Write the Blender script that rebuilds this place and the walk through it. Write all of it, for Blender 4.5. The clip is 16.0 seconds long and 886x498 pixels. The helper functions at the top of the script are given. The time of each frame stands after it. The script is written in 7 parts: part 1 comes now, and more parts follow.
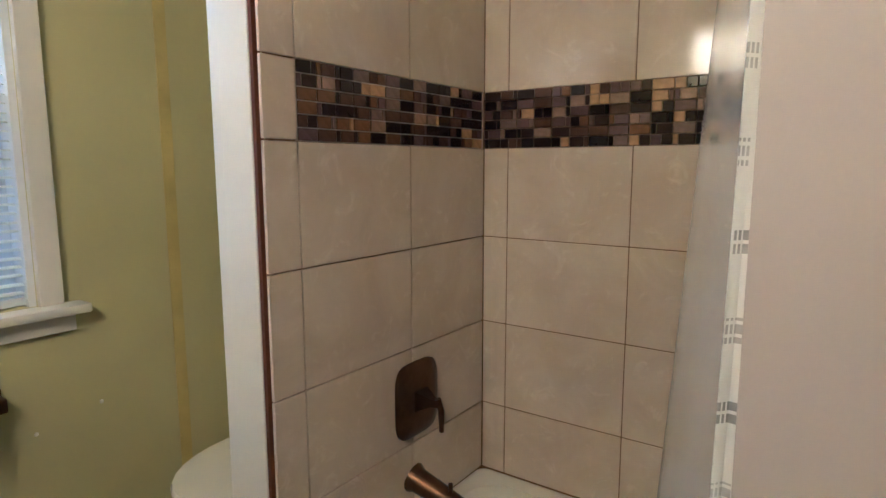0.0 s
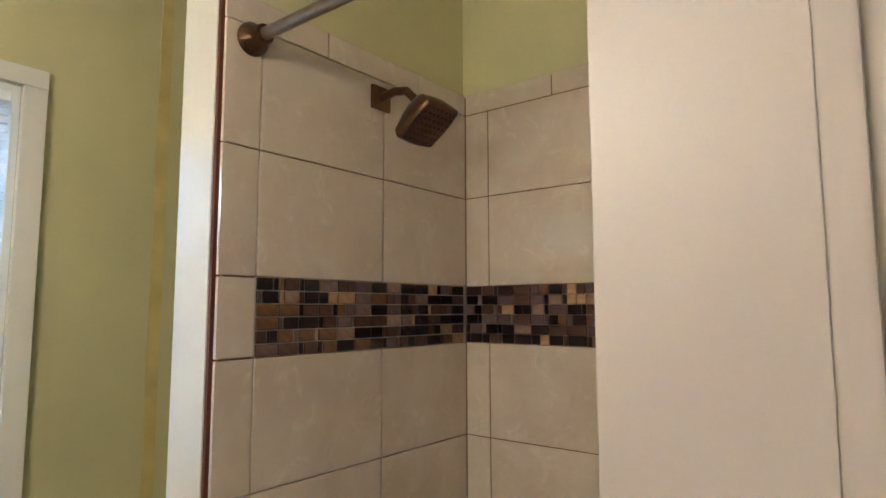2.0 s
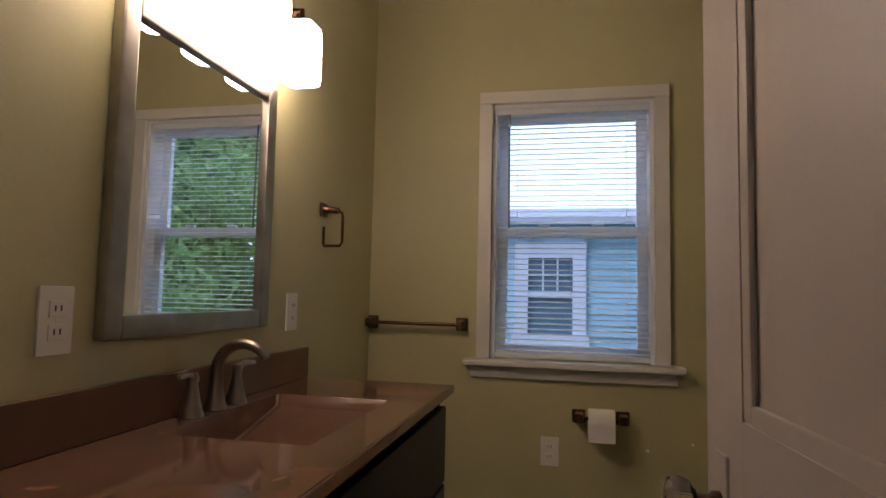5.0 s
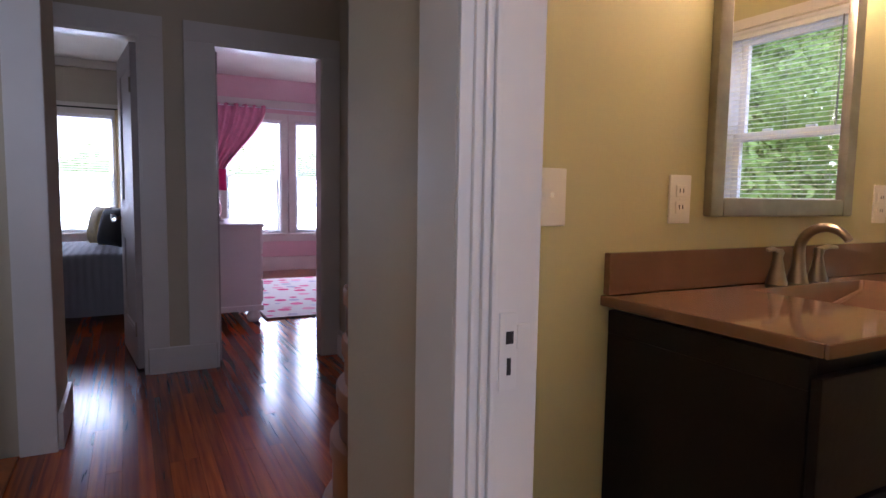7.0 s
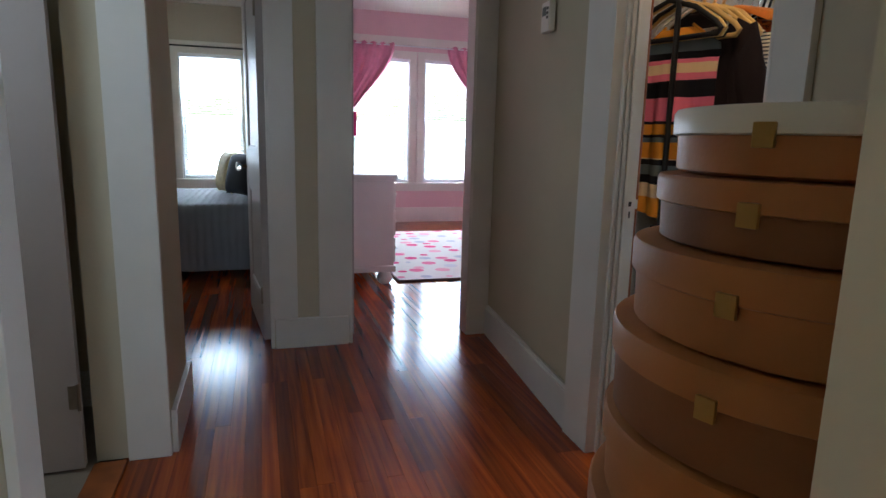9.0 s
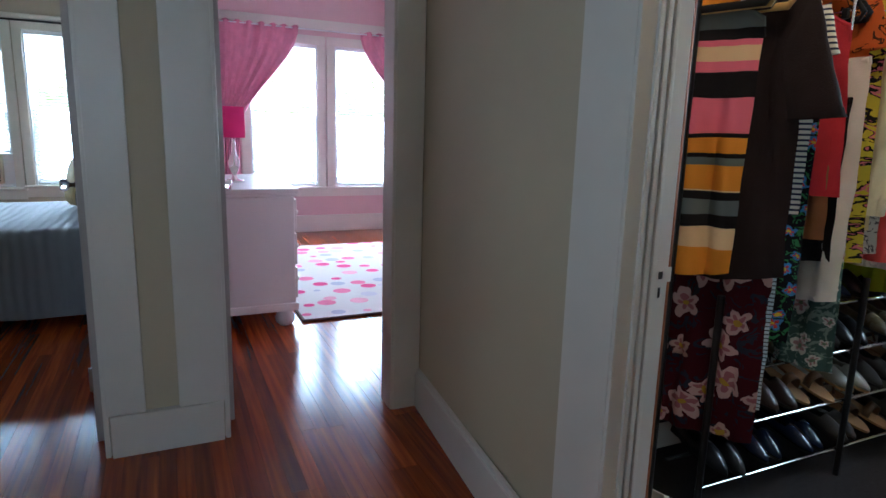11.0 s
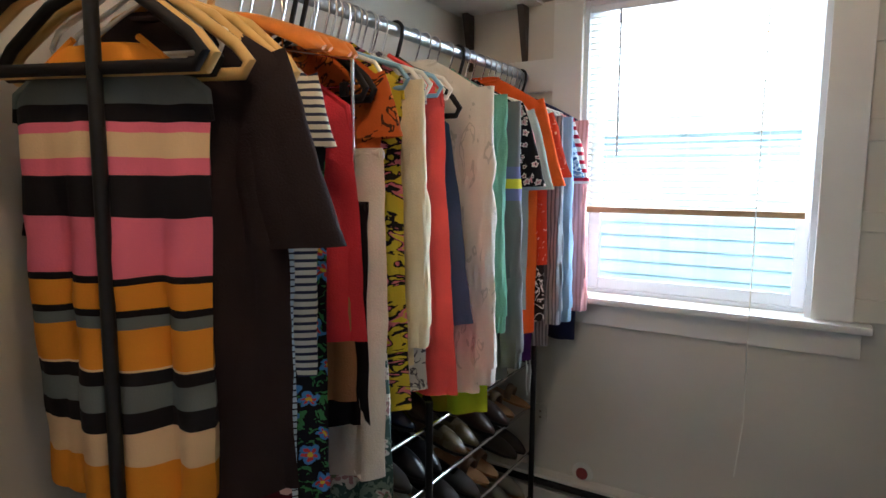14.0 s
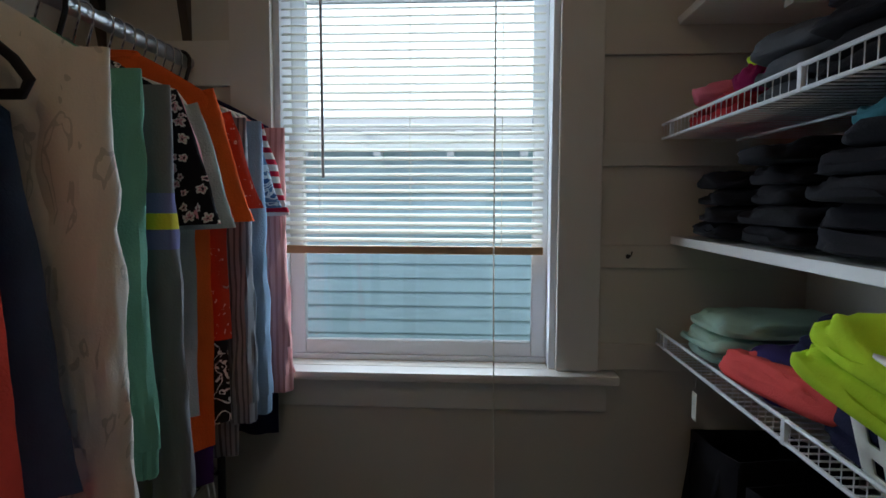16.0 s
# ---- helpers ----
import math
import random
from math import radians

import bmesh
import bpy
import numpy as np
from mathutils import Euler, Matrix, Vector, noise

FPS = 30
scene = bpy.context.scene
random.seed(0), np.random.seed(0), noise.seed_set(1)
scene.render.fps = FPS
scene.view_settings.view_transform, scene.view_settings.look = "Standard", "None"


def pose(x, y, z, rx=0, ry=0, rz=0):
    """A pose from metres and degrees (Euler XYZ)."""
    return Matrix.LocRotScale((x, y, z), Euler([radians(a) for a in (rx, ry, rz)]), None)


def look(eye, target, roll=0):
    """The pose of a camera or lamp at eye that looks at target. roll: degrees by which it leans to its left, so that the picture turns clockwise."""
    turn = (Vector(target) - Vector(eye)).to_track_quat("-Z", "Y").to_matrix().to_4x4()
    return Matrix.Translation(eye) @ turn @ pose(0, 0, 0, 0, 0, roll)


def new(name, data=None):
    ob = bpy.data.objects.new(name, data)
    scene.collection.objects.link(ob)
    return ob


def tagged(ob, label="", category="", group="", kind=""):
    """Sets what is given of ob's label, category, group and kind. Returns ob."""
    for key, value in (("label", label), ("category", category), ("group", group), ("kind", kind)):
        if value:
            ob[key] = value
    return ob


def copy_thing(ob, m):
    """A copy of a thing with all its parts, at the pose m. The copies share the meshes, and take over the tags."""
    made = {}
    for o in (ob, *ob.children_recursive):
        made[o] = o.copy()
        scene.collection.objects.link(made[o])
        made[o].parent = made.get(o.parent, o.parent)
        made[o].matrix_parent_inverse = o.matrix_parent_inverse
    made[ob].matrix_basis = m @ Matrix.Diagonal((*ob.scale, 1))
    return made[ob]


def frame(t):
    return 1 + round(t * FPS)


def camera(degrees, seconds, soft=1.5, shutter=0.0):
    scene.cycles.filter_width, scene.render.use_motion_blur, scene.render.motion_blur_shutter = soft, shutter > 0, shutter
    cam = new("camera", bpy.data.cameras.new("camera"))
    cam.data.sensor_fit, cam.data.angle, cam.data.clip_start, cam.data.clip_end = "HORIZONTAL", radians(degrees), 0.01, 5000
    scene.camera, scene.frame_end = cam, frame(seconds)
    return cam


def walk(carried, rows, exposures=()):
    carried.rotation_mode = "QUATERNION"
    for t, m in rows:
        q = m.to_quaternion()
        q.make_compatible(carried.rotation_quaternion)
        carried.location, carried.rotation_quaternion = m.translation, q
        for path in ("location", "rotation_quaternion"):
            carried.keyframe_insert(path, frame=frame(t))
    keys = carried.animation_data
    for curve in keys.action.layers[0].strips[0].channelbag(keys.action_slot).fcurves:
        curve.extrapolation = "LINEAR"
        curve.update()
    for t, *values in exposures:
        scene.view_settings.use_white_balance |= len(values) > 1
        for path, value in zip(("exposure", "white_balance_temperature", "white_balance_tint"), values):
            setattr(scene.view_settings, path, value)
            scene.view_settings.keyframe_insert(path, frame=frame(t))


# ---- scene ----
cam = camera(73.0, 16.0)
PATH = [
    (0, (-0.063, 0.358, 1.264), (-1.209, 1.974, 0.988), -0.1),
    (0.5, (-0.067, 0.418, 1.325), (-1.223, 2.04, 1.149), -0.4),
    (1, (-0.071, 0.481, 1.376), (-1.238, 2.103, 1.313), -0.3),
    (1.5, (-0.014, 0.48, 1.414), (-1.204, 2.085, 1.496), -0.3),
    (2, (0.031, 0.471, 1.407), (-1.202, 2.033, 1.606), -0.1),
    (2.5, (0.04, 0.463, 1.366), (-1.403, 1.824, 1.626), -0.0),
    (3, (0.097, 0.491, 1.3), (-1.603, 1.506, 1.585), 0.2),
    (3.2, (0.144, 0.501, 1.287), (-1.628, 1.387, 1.561), 0.2),
    (5.3, (0.833, 0.692, 1.158), (-1.053, 0.037, 1.261), 1.4),
    (5.5, (0.885, 0.72, 1.154), (-0.942, -0.092, 1.217), 1.4),
    (6, (0.974, 0.766, 1.141), (-0.64, -0.415, 1.109), 1.3),
    (6.5, (1.016, 0.835, 1.12), (-0.249, -0.71, 1.009), 1.1),
    (7, (1.064, 0.822, 1.108), (0.14, -0.943, 0.933), 0.9),
    (7.5, (1.116, 0.707, 1.096), (0.432, -1.158, 0.866), 1.1),
    (8, (1.118, 0.532, 1.101), (0.543, -1.364, 0.823), 1.1),
    (10.3, (0.834, -0.654, 1.122), (0.238, -2.52, 0.72), 1.2),
    (10.5, (0.81, -0.718, 1.129), (0.171, -2.572, 0.735), 1.4),
    (11, (0.752, -0.849, 1.185), (-0.073, -2.631, 0.81), 1.6),
    (11.5, (0.645, -0.922, 1.256), (-0.523, -2.508, 0.907), 1.2),
    (12, (0.513, -1.007, 1.331), (-0.818, -2.461, 0.993), 0.8),
    (12.5, (0.405, -1.113, 1.365), (-1.046, -2.454, 1.055), 0.7),
    (13, (0.305, -1.153, 1.38), (-1.223, -2.413, 1.104), 1.0),
    (13.5, (0.138, -1.17, 1.373), (-1.474, -2.328, 1.123), 0.9),
    (14, (-0.043, -1.168, 1.363), (-1.734, -2.212, 1.138), 0.4),
    (14.5, (-0.159, -1.219, 1.368), (-1.95, -2.085, 1.165), 0.4),
    (15, (-0.266, -1.284, 1.37), (-2.162, -1.893, 1.187), 0.2),
    (15.5, (-0.457, -1.327, 1.379), (-2.418, -1.683, 1.216), 0.1),
    (16, (-0.626, -1.366, 1.389), (-2.617, -1.484, 1.239), 0.2),
]
EXPOSURES = [(0, 0.85, 4150, 10), (1.8, 0.85, 4150, 8), (2.5, 0.9, 4350, 6), (3, 0.6, 4600, 8), (3.6, 0.25, 4650, 12), (5.5, -0.7, 4700, 25), (6.1, 0.1, 4900, 26), (6.6, 0.65, 5400, 32), (7, 0.75, 5400, 30), (7.5, 0.9, 5500, 26), (8, 1.0, 5500, 15), (10.3, 1.6, 5250, 3), (11.2, 1.65, 4950, 1), (12, 2.2, 5000, 0), (12.6, 2.4, 5050, 0), (13.2, 2.4, 5050, 1), (14, 1.65, 5500, 8), (14.6, 1.0, 5600, 7), (15.3, 0.12, 5600, 6), (16, -0.4, 5600, 7)]
walk(cam, [(t, look(eye, target, roll)) for t, eye, target, roll in PATH], EXPOSURES)

# ---- world and light ----
world = bpy.data.worlds.new("sky")
scene.world = world
world.use_nodes = True
_nt = world.node_tree
_sky = _nt.nodes.new("ShaderNodeTexSky")
_sky.sky_type = "NISHITA"
_sky.sun_disc = False
_sky.sun_elevation = radians(48)
_sky.sun_rotation = radians(140)
_sky.air_density, _sky.dust_density = 1.0, 2.5
_nt.links.new(_sky.outputs["Color"], _nt.nodes["Background"].inputs["Color"])
_nt.nodes["Background"].inputs["Strength"].default_value = 0.15

_sun = bpy.data.lights.new("sun", "SUN")
_sun.energy, _sun.angle, _sun.color = 2.6, radians(50), (1.0, 0.97, 0.92)
new("sun", _sun).matrix_world = look((3, -3, 6), (0, 0, 2.0))


def area_lamp(name, eye, target, wide, high, watts, color=(0.86, 0.93, 1.0)):
    d = bpy.data.lights.new(name, "AREA")
    d.shape, d.size, d.size_y, d.energy, d.color = "RECTANGLE", wide, high, watts, color
    ob = new(name, d)
    ob.matrix_world = look(eye, target)
    return ob


area_lamp("daylight_bath", (-2.9, 0.65, 3.1), (0, 0.65, 0.9), 1.2, 1.0, 30)
area_lamp("daylight_closet", (-2.305, -1.53, 1.5), (0, -1.53, 1.5), 0.66, 1.0, 8.5)
# Added fill lamp to brighten the hall; no known source stands here.
area_lamp("daylight_hall", (1.1, 2.05, 1.5), (1.1, 0, 1.3), 0.6, 1.0, 5.6)
# Added fill lamp inside the side room, which has no window of its own.
area_lamp("daylight_side_room", (2.37, -1.6, 1.5), (0, -1.6, 1.2), 0.7, 1.0, 3.2)
_bulb = bpy.data.lights.new("closet_bulb", "POINT")
_bulb.energy, _bulb.color, _bulb.shadow_soft_size = 2.8, (1.0, 0.66, 0.36), 0.05
new("closet_bulb", _bulb).location = (-0.31, -1.5, 2.3)
area_lamp("daylight_grey_room", (2.0, -8.05, 1.3), (2.0, 0, 1.3), 1.6, 1.4, 44)
area_lamp("daylight_pink_room", (-0.9, -8.05, 1.35), (-0.9, 0, 1.35), 1.7, 1.5, 54)


# ---- materials ----
def srgb(r, g, b):
    f = lambda c: c / 12.92 if c <= 0.04045 else ((c + 0.055) / 1.055) ** 2.4  # noqa: E731
    return (f(r / 255), f(g / 255), f(b / 255), 1)


MATS = {}


def mat(name, col, rough=0.6, metal=0.0, vary=0.12, scale=6.0, bump=0.15, fine=120.0, spec=0.5, coat=0.0, per_object=0.0):
    """A surface with cloudy colour at a large scale and a fine relief."""
    if name in MATS:
        return MATS[name]
    m = bpy.data.materials.new(name)
    m.use_nodes = True
    nt = m.node_tree
    b = nt.nodes["Principled BSDF"]
    b.inputs["Roughness"].default_value, b.inputs["Metallic"].default_value = rough, metal
    b.inputs["Specular IOR Level"].default_value, b.inputs["Coat Weight"].default_value = spec, coat
    tc = nt.nodes.new("ShaderNodeTexCoord")
    n1 = nt.nodes.new("ShaderNodeTexNoise")
    n1.inputs["Scale"].default_value, n1.inputs["Detail"].default_value = scale, 6
    nt.links.new(tc.outputs["Object"], n1.inputs["Vector"])
    ramp = nt.nodes.new("ShaderNodeValToRGB")
    ramp.color_ramp.elements[0].position, ramp.color_ramp.elements[1].position = 0.3, 0.7
    ramp.color_ramp.elements[0].color = (*(c * (1 - vary) for c in col[:3]), 1)
    ramp.color_ramp.elements[1].color = (*(min(1, c * (1 + vary)) for c in col[:3]), 1)
    nt.links.new(n1.outputs["Fac"], ramp.inputs["Fac"])
    out = ramp.outputs["Color"]
    if per_object:
        info = nt.nodes.new("ShaderNodeObjectInfo")
        hsv = nt.nodes.new("ShaderNodeHueSaturation")
        mr = nt.nodes.new("ShaderNodeMapRange")
        mr.inputs["To Min"].default_value, mr.inputs["To Max"].default_value = 1 - per_object, 1 + per_object
        nt.links.new(info.outputs["Random"], mr.inputs["Value"])
        nt.links.new(mr.outputs["Result"], hsv.inputs["Value"])
        nt.links.new(out, hsv.inputs["Color"])
        out = hsv.outputs["Color"]
    nt.links.new(out, b.inputs["Base Color"])
    if bump:
        n2 = nt.nodes.new("ShaderNodeTexNoise")
        n2.inputs["Scale"].default_value, n2.inputs["Detail"].default_value = fine, 3
        nt.links.new(tc.outputs["Object"], n2.inputs["Vector"])
        bp = nt.nodes.new("ShaderNodeBump")
        bp.inputs["Strength"].default_value, bp.inputs["Distance"].default_value = bump, 0.004
        nt.links.new(n2.outputs["Fac"], bp.inputs["Height"])
        nt.links.new(bp.outputs["Normal"], b.inputs["Normal"])
        mr2 = nt.nodes.new("ShaderNodeMapRange")
        mr2.inputs["To Min"].default_value, mr2.inputs["To Max"].default_value = max(0.02, rough - 0.06), min(1, rough + 0.06)
        nt.links.new(n1.outputs["Fac"], mr2.inputs["Value"])
        nt.links.new(mr2.outputs["Result"], b.inputs["Roughness"])
    MATS[name] = m
    return m


def emissive(name, col, strength):
    m = bpy.data.materials.new(name)
    m.use_nodes = True
    b = m.node_tree.nodes["Principled BSDF"]
    b.inputs["Base Color"].default_value = (0.9, 0.85, 0.75, 1)
    b.inputs["Emission Color"].default_value, b.inputs["Emission Strength"].default_value = col, strength
    return m


def glassy(name, rough=0.0, tint=(1, 1, 1, 1)):
    m = bpy.data.materials.new(name)
    m.use_nodes = True
    b = m.node_tree.nodes["Principled BSDF"]
    b.inputs["Base Color"].default_value, b.inputs["Roughness"].default_value = tint, rough
    b.inputs["Transmission Weight"].default_value, b.inputs["IOR"].default_value = 1.0, 1.45
    return m


def mirror_like(name, col=(0.9, 0.9, 0.9, 1), rough=0.01):
    m = bpy.data.materials.new(name)
    m.use_nodes = True
    b = m.node_tree.nodes["Principled BSDF"]
    b.inputs["Base Color"].default_value, b.inputs["Metallic"].default_value, b.inputs["Roughness"].default_value = col, 1, rough
    return m


def banded(name, bands, period, axis="Z", rough=0.85, wobble=0.0, bump=0.3):
    """Cloth or other stuff with repeating colour bands along an axis: bands are (start 0..1, colour)."""
    if name in MATS:
        return MATS[name]
    m = bpy.data.materials.new(name)
    m.use_nodes = True
    nt = m.node_tree
    b = nt.nodes["Principled BSDF"]
    b.inputs["Roughness"].default_value = rough
    b.inputs["Specular IOR Level"].default_value = 0.2
    tc = nt.nodes.new("ShaderNodeTexCoord")
    sep = nt.nodes.new("ShaderNodeSeparateXYZ")
    nt.links.new(tc.outputs["Object"], sep.inputs["Vector"])
    nz = nt.nodes.new("ShaderNodeTexNoise")
    nz.inputs["Scale"].default_value = 9
    nt.links.new(tc.outputs["Object"], nz.inputs["Vector"])
    add = nt.nodes.new("ShaderNodeMath")
    add.operation = "MULTIPLY_ADD"
    nt.links.new(nz.outputs["Fac"], add.inputs[0])
    add.inputs[1].default_value = wobble
    nt.links.new(sep.outputs[axis], add.inputs[2])
    div = nt.nodes.new("ShaderNodeMath")
    div.operation = "DIVIDE"
    nt.links.new(add.outputs[0], div.inputs[0])
    div.inputs[1].default_value = period
    fr = nt.nodes.new("ShaderNodeMath")
    fr.operation = "FRACT"
    nt.links.new(div.outputs[0], fr.inputs[0])
    ramp = nt.nodes.new("ShaderNodeValToRGB")
    ramp.color_ramp.interpolation = "CONSTANT"
    els = ramp.color_ramp.elements
    while len(els) < len(bands):
        els.new(0.5)
    for e, (p, c) in zip(els, bands):
        e.position, e.color = p, c
    nt.links.new(fr.outputs[0], ramp.inputs["Fac"])
    nt.links.new(ramp.outputs["Color"], b.inputs["Base Color"])
    weave(nt, b, tc, bump)
    MATS[name] = m
    return m


def weave(nt, b, tc, strength=0.3):
    n2 = nt.nodes.new("ShaderNodeTexNoise")
    n2.inputs["Scale"].default_value = 260
    nt.links.new(tc.outputs["Object"], n2.inputs["Vector"])
    bp = nt.nodes.new("ShaderNodeBump")
    bp.inputs["Strength"].default_value, bp.inputs["Distance"].default_value = strength, 0.002
    nt.links.new(n2.outputs["Fac"], bp.inputs["Height"])
    nt.links.new(bp.outputs["Normal"], b.inputs["Normal"])


def blotched(name, cols, size=14.0, rough=0.85, stretch=(1, 1, 1), bump=0.3):
    """Printed stuff: cells of Voronoi or noise coloured from a list."""
    if name in MATS:
        return MATS[name]
    m = bpy.data.materials.new(name)
    m.use_nodes = True
    nt = m.node_tree
    b = nt.nodes["Principled BSDF"]
    b.inputs["Roughness"].default_value = rough
    b.inputs["Specular IOR Level"].default_value = 0.2
    tc = nt.nodes.new("ShaderNodeTexCoord")
    mp = nt.nodes.new("ShaderNodeMapping")
    mp.inputs["Scale"].default_value = stretch
    nt.links.new(tc.outputs["Object"], mp.inputs["Vector"])
    nz = nt.nodes.new("ShaderNodeTexNoise")
    nz.inputs["Scale"].default_value, nz.inputs["Detail"].default_value, nz.inputs["Distortion"].default_value = size, 2, 1.2
    nt.links.new(mp.outputs["Vector"], nz.inputs["Vector"])
    ramp = nt.nodes.new("ShaderNodeValToRGB")
    ramp.color_ramp.interpolation = "CONSTANT"
    els = ramp.color_ramp.elements
    while len(els) < len(cols):
        els.new(0.5)
    for e, (p, c) in zip(els, cols):
        e.position, e.color = p, c
    nt.links.new(nz.outputs["Fac"], ramp.inputs["Fac"])
    nt.links.new(ramp.outputs["Color"], b.inputs["Base Color"])
    weave(nt, b, tc, bump)
    MATS[name] = m
    return m


PAINT_BATH = mat("green_wall_paint", srgb(199, 193, 142), 0.5, vary=0.05, scale=2.5, bump=0.12, fine=90)
PAINT_HALL = mat("beige_wall_paint", srgb(200, 189, 162), 0.6, vary=0.05, scale=2.0, bump=0.12, fine=90)
PAINT_CLOSET = mat("off_white_wall_paint", srgb(212, 205, 192), 0.6, vary=0.05, scale=2.5, bump=0.18, fine=60)
PAINT_GREY = mat("taupe_wall_paint", srgb(190, 180, 162), 0.65, vary=0.04, scale=2.0)
PAINT_PINK = mat("pink_wall_paint", srgb(224, 188, 194), 0.65, vary=0.04, scale=2.0)
CEILING = mat("ceiling_paint", srgb(232, 230, 224), 0.8, vary=0.03, scale=2.0)
TRIM = mat("white_trim_paint", srgb(226, 222, 214), 0.32, vary=0.05, scale=3.0, bump=0.08, fine=40)
DOOR_PAINT = mat("cream_door_paint", srgb(184, 174, 168), 0.4, vary=0.03, scale=7, bump=0.2, fine=26)
OUTER = mat("outer_wall", srgb(120, 120, 115), 0.8)
GROUT = mat("brown_grout", srgb(120, 92, 70), 0.9, vary=0.15, scale=20)
BRONZE = mat("oil_rubbed_bronze", srgb(96, 74, 54), 0.33, metal=1.0, vary=0.25, scale=30, bump=0.05)
NICKEL = mat("brushed_nickel", srgb(156, 144, 130), 0.32, metal=1.0, vary=0.1, scale=40, bump=0.05)
CHROME = mirror_like("chrome", (0.78, 0.78, 0.8, 1), 0.12)
BLACK_METAL = mat("black_enamel", srgb(26, 25, 26), 0.38, vary=0.15, scale=20, bump=0.04)
ESPRESSO = mat("espresso_wood", srgb(22, 14, 15), 0.42, vary=0.25, scale=4, bump=0.08, fine=60, spec=0.22)
STONE_TOP = mat("brown_cultured_marble", srgb(112, 84, 66), 0.09, vary=0.14, scale=7, bump=0.02, fine=40, coat=0.0)
PLASTIC_WHITE = mat("white_plastic", srgb(236, 232, 220), 0.35, vary=0.02, scale=5, bump=0.03)
# Dark colour for the shade inside holes and slots, and for small dark parts.
DARK_SLOT = mat("dark_slot", srgb(40, 36, 34), 0.7, vary=0.1)
PORCELAIN = mat("white_porcelain", srgb(236, 232, 222), 0.08, vary=0.02, bump=0.0)
CARPET = mat("dark_carpet", srgb(48, 42, 42), 0.95, vary=0.3, scale=60, bump=0.8, fine=500)
BATH_FLOOR = mat("bath_floor_tile", srgb(150, 138, 122), 0.4, vary=0.15, scale=8)
MIRROR = mirror_like("mirror_glass", (0.93, 0.94, 0.93, 1), 0.005)
PANE = glassy("window_glass", 0.0, (0.97, 1.0, 1.0, 1))
VINYL = mat("white_vinyl", srgb(232, 234, 238), 0.4, vary=0.03, scale=4, bump=0.02)
WOOD_ORANGE = mat("orange_wood", srgb(150, 84, 40), 0.5, vary=0.25, scale=12, bump=0.1)


def plank_material():
    m = bpy.data.materials.new("red_brown_floorboard")
    m.use_nodes = True
    nt = m.node_tree
    b = nt.nodes["Principled BSDF"]
    tc = nt.nodes.new("ShaderNodeTexCoord")
    mp = nt.nodes.new("ShaderNodeMapping")
    mp.inputs["Scale"].default_value = (34, 1.3, 1)
    nt.links.new(tc.outputs["Object"], mp.inputs["Vector"])
    info = nt.nodes.new("ShaderNodeObjectInfo")
    n1 = nt.nodes.new("ShaderNodeTexNoise")
    n1.noise_dimensions = "4D"
    n1.inputs["Scale"].default_value, n1.inputs["Detail"].default_value = 1.6, 6
    nt.links.new(mp.outputs["Vector"], n1.inputs["Vector"])
    mul = nt.nodes.new("ShaderNodeMath")
    mul.operation = "MULTIPLY"
    mul.inputs[1].default_value = 37
    nt.links.new(info.outputs["Random"], mul.inputs[0])
    nt.links.new(mul.outputs[0], n1.inputs["W"])
    ramp = nt.nodes.new("ShaderNodeValToRGB")
    e = ramp.color_ramp.elements
    e[0].position, e[0].color = 0.28, srgb(116, 42, 11)
    e[1].position, e[1].color = 0.74, srgb(198, 94, 30)
    nt.links.new(n1.outputs["Fac"], ramp.inputs["Fac"])
    hsv = nt.nodes.new("ShaderNodeHueSaturation")
    mr = nt.nodes.new("ShaderNodeMapRange")
    mr.inputs["To Min"].default_value, mr.inputs["To Max"].default_value = 0.5, 1.18
    nt.links.new(info.outputs["Random"], mr.inputs["Value"])
    nt.links.new(mr.outputs["Result"], hsv.inputs["Value"])
    nt.links.new(ramp.outputs["Color"], hsv.inputs["Color"])
    nt.links.new(hsv.outputs["Color"], b.inputs["Base Color"])
    b.inputs["Roughness"].default_value = 0.18
    b.inputs["Specular IOR Level"].default_value = 0.38
    bp = nt.nodes.new("ShaderNodeBump")
    bp.inputs["Strength"].default_value, bp.inputs["Distance"].default_value = 0.05, 0.002
    nt.links.new(n1.outputs["Fac"], bp.inputs["Height"])
    nt.links.new(bp.outputs["Normal"], b.inputs["Normal"])
    return m


FLOORBOARD = plank_material()


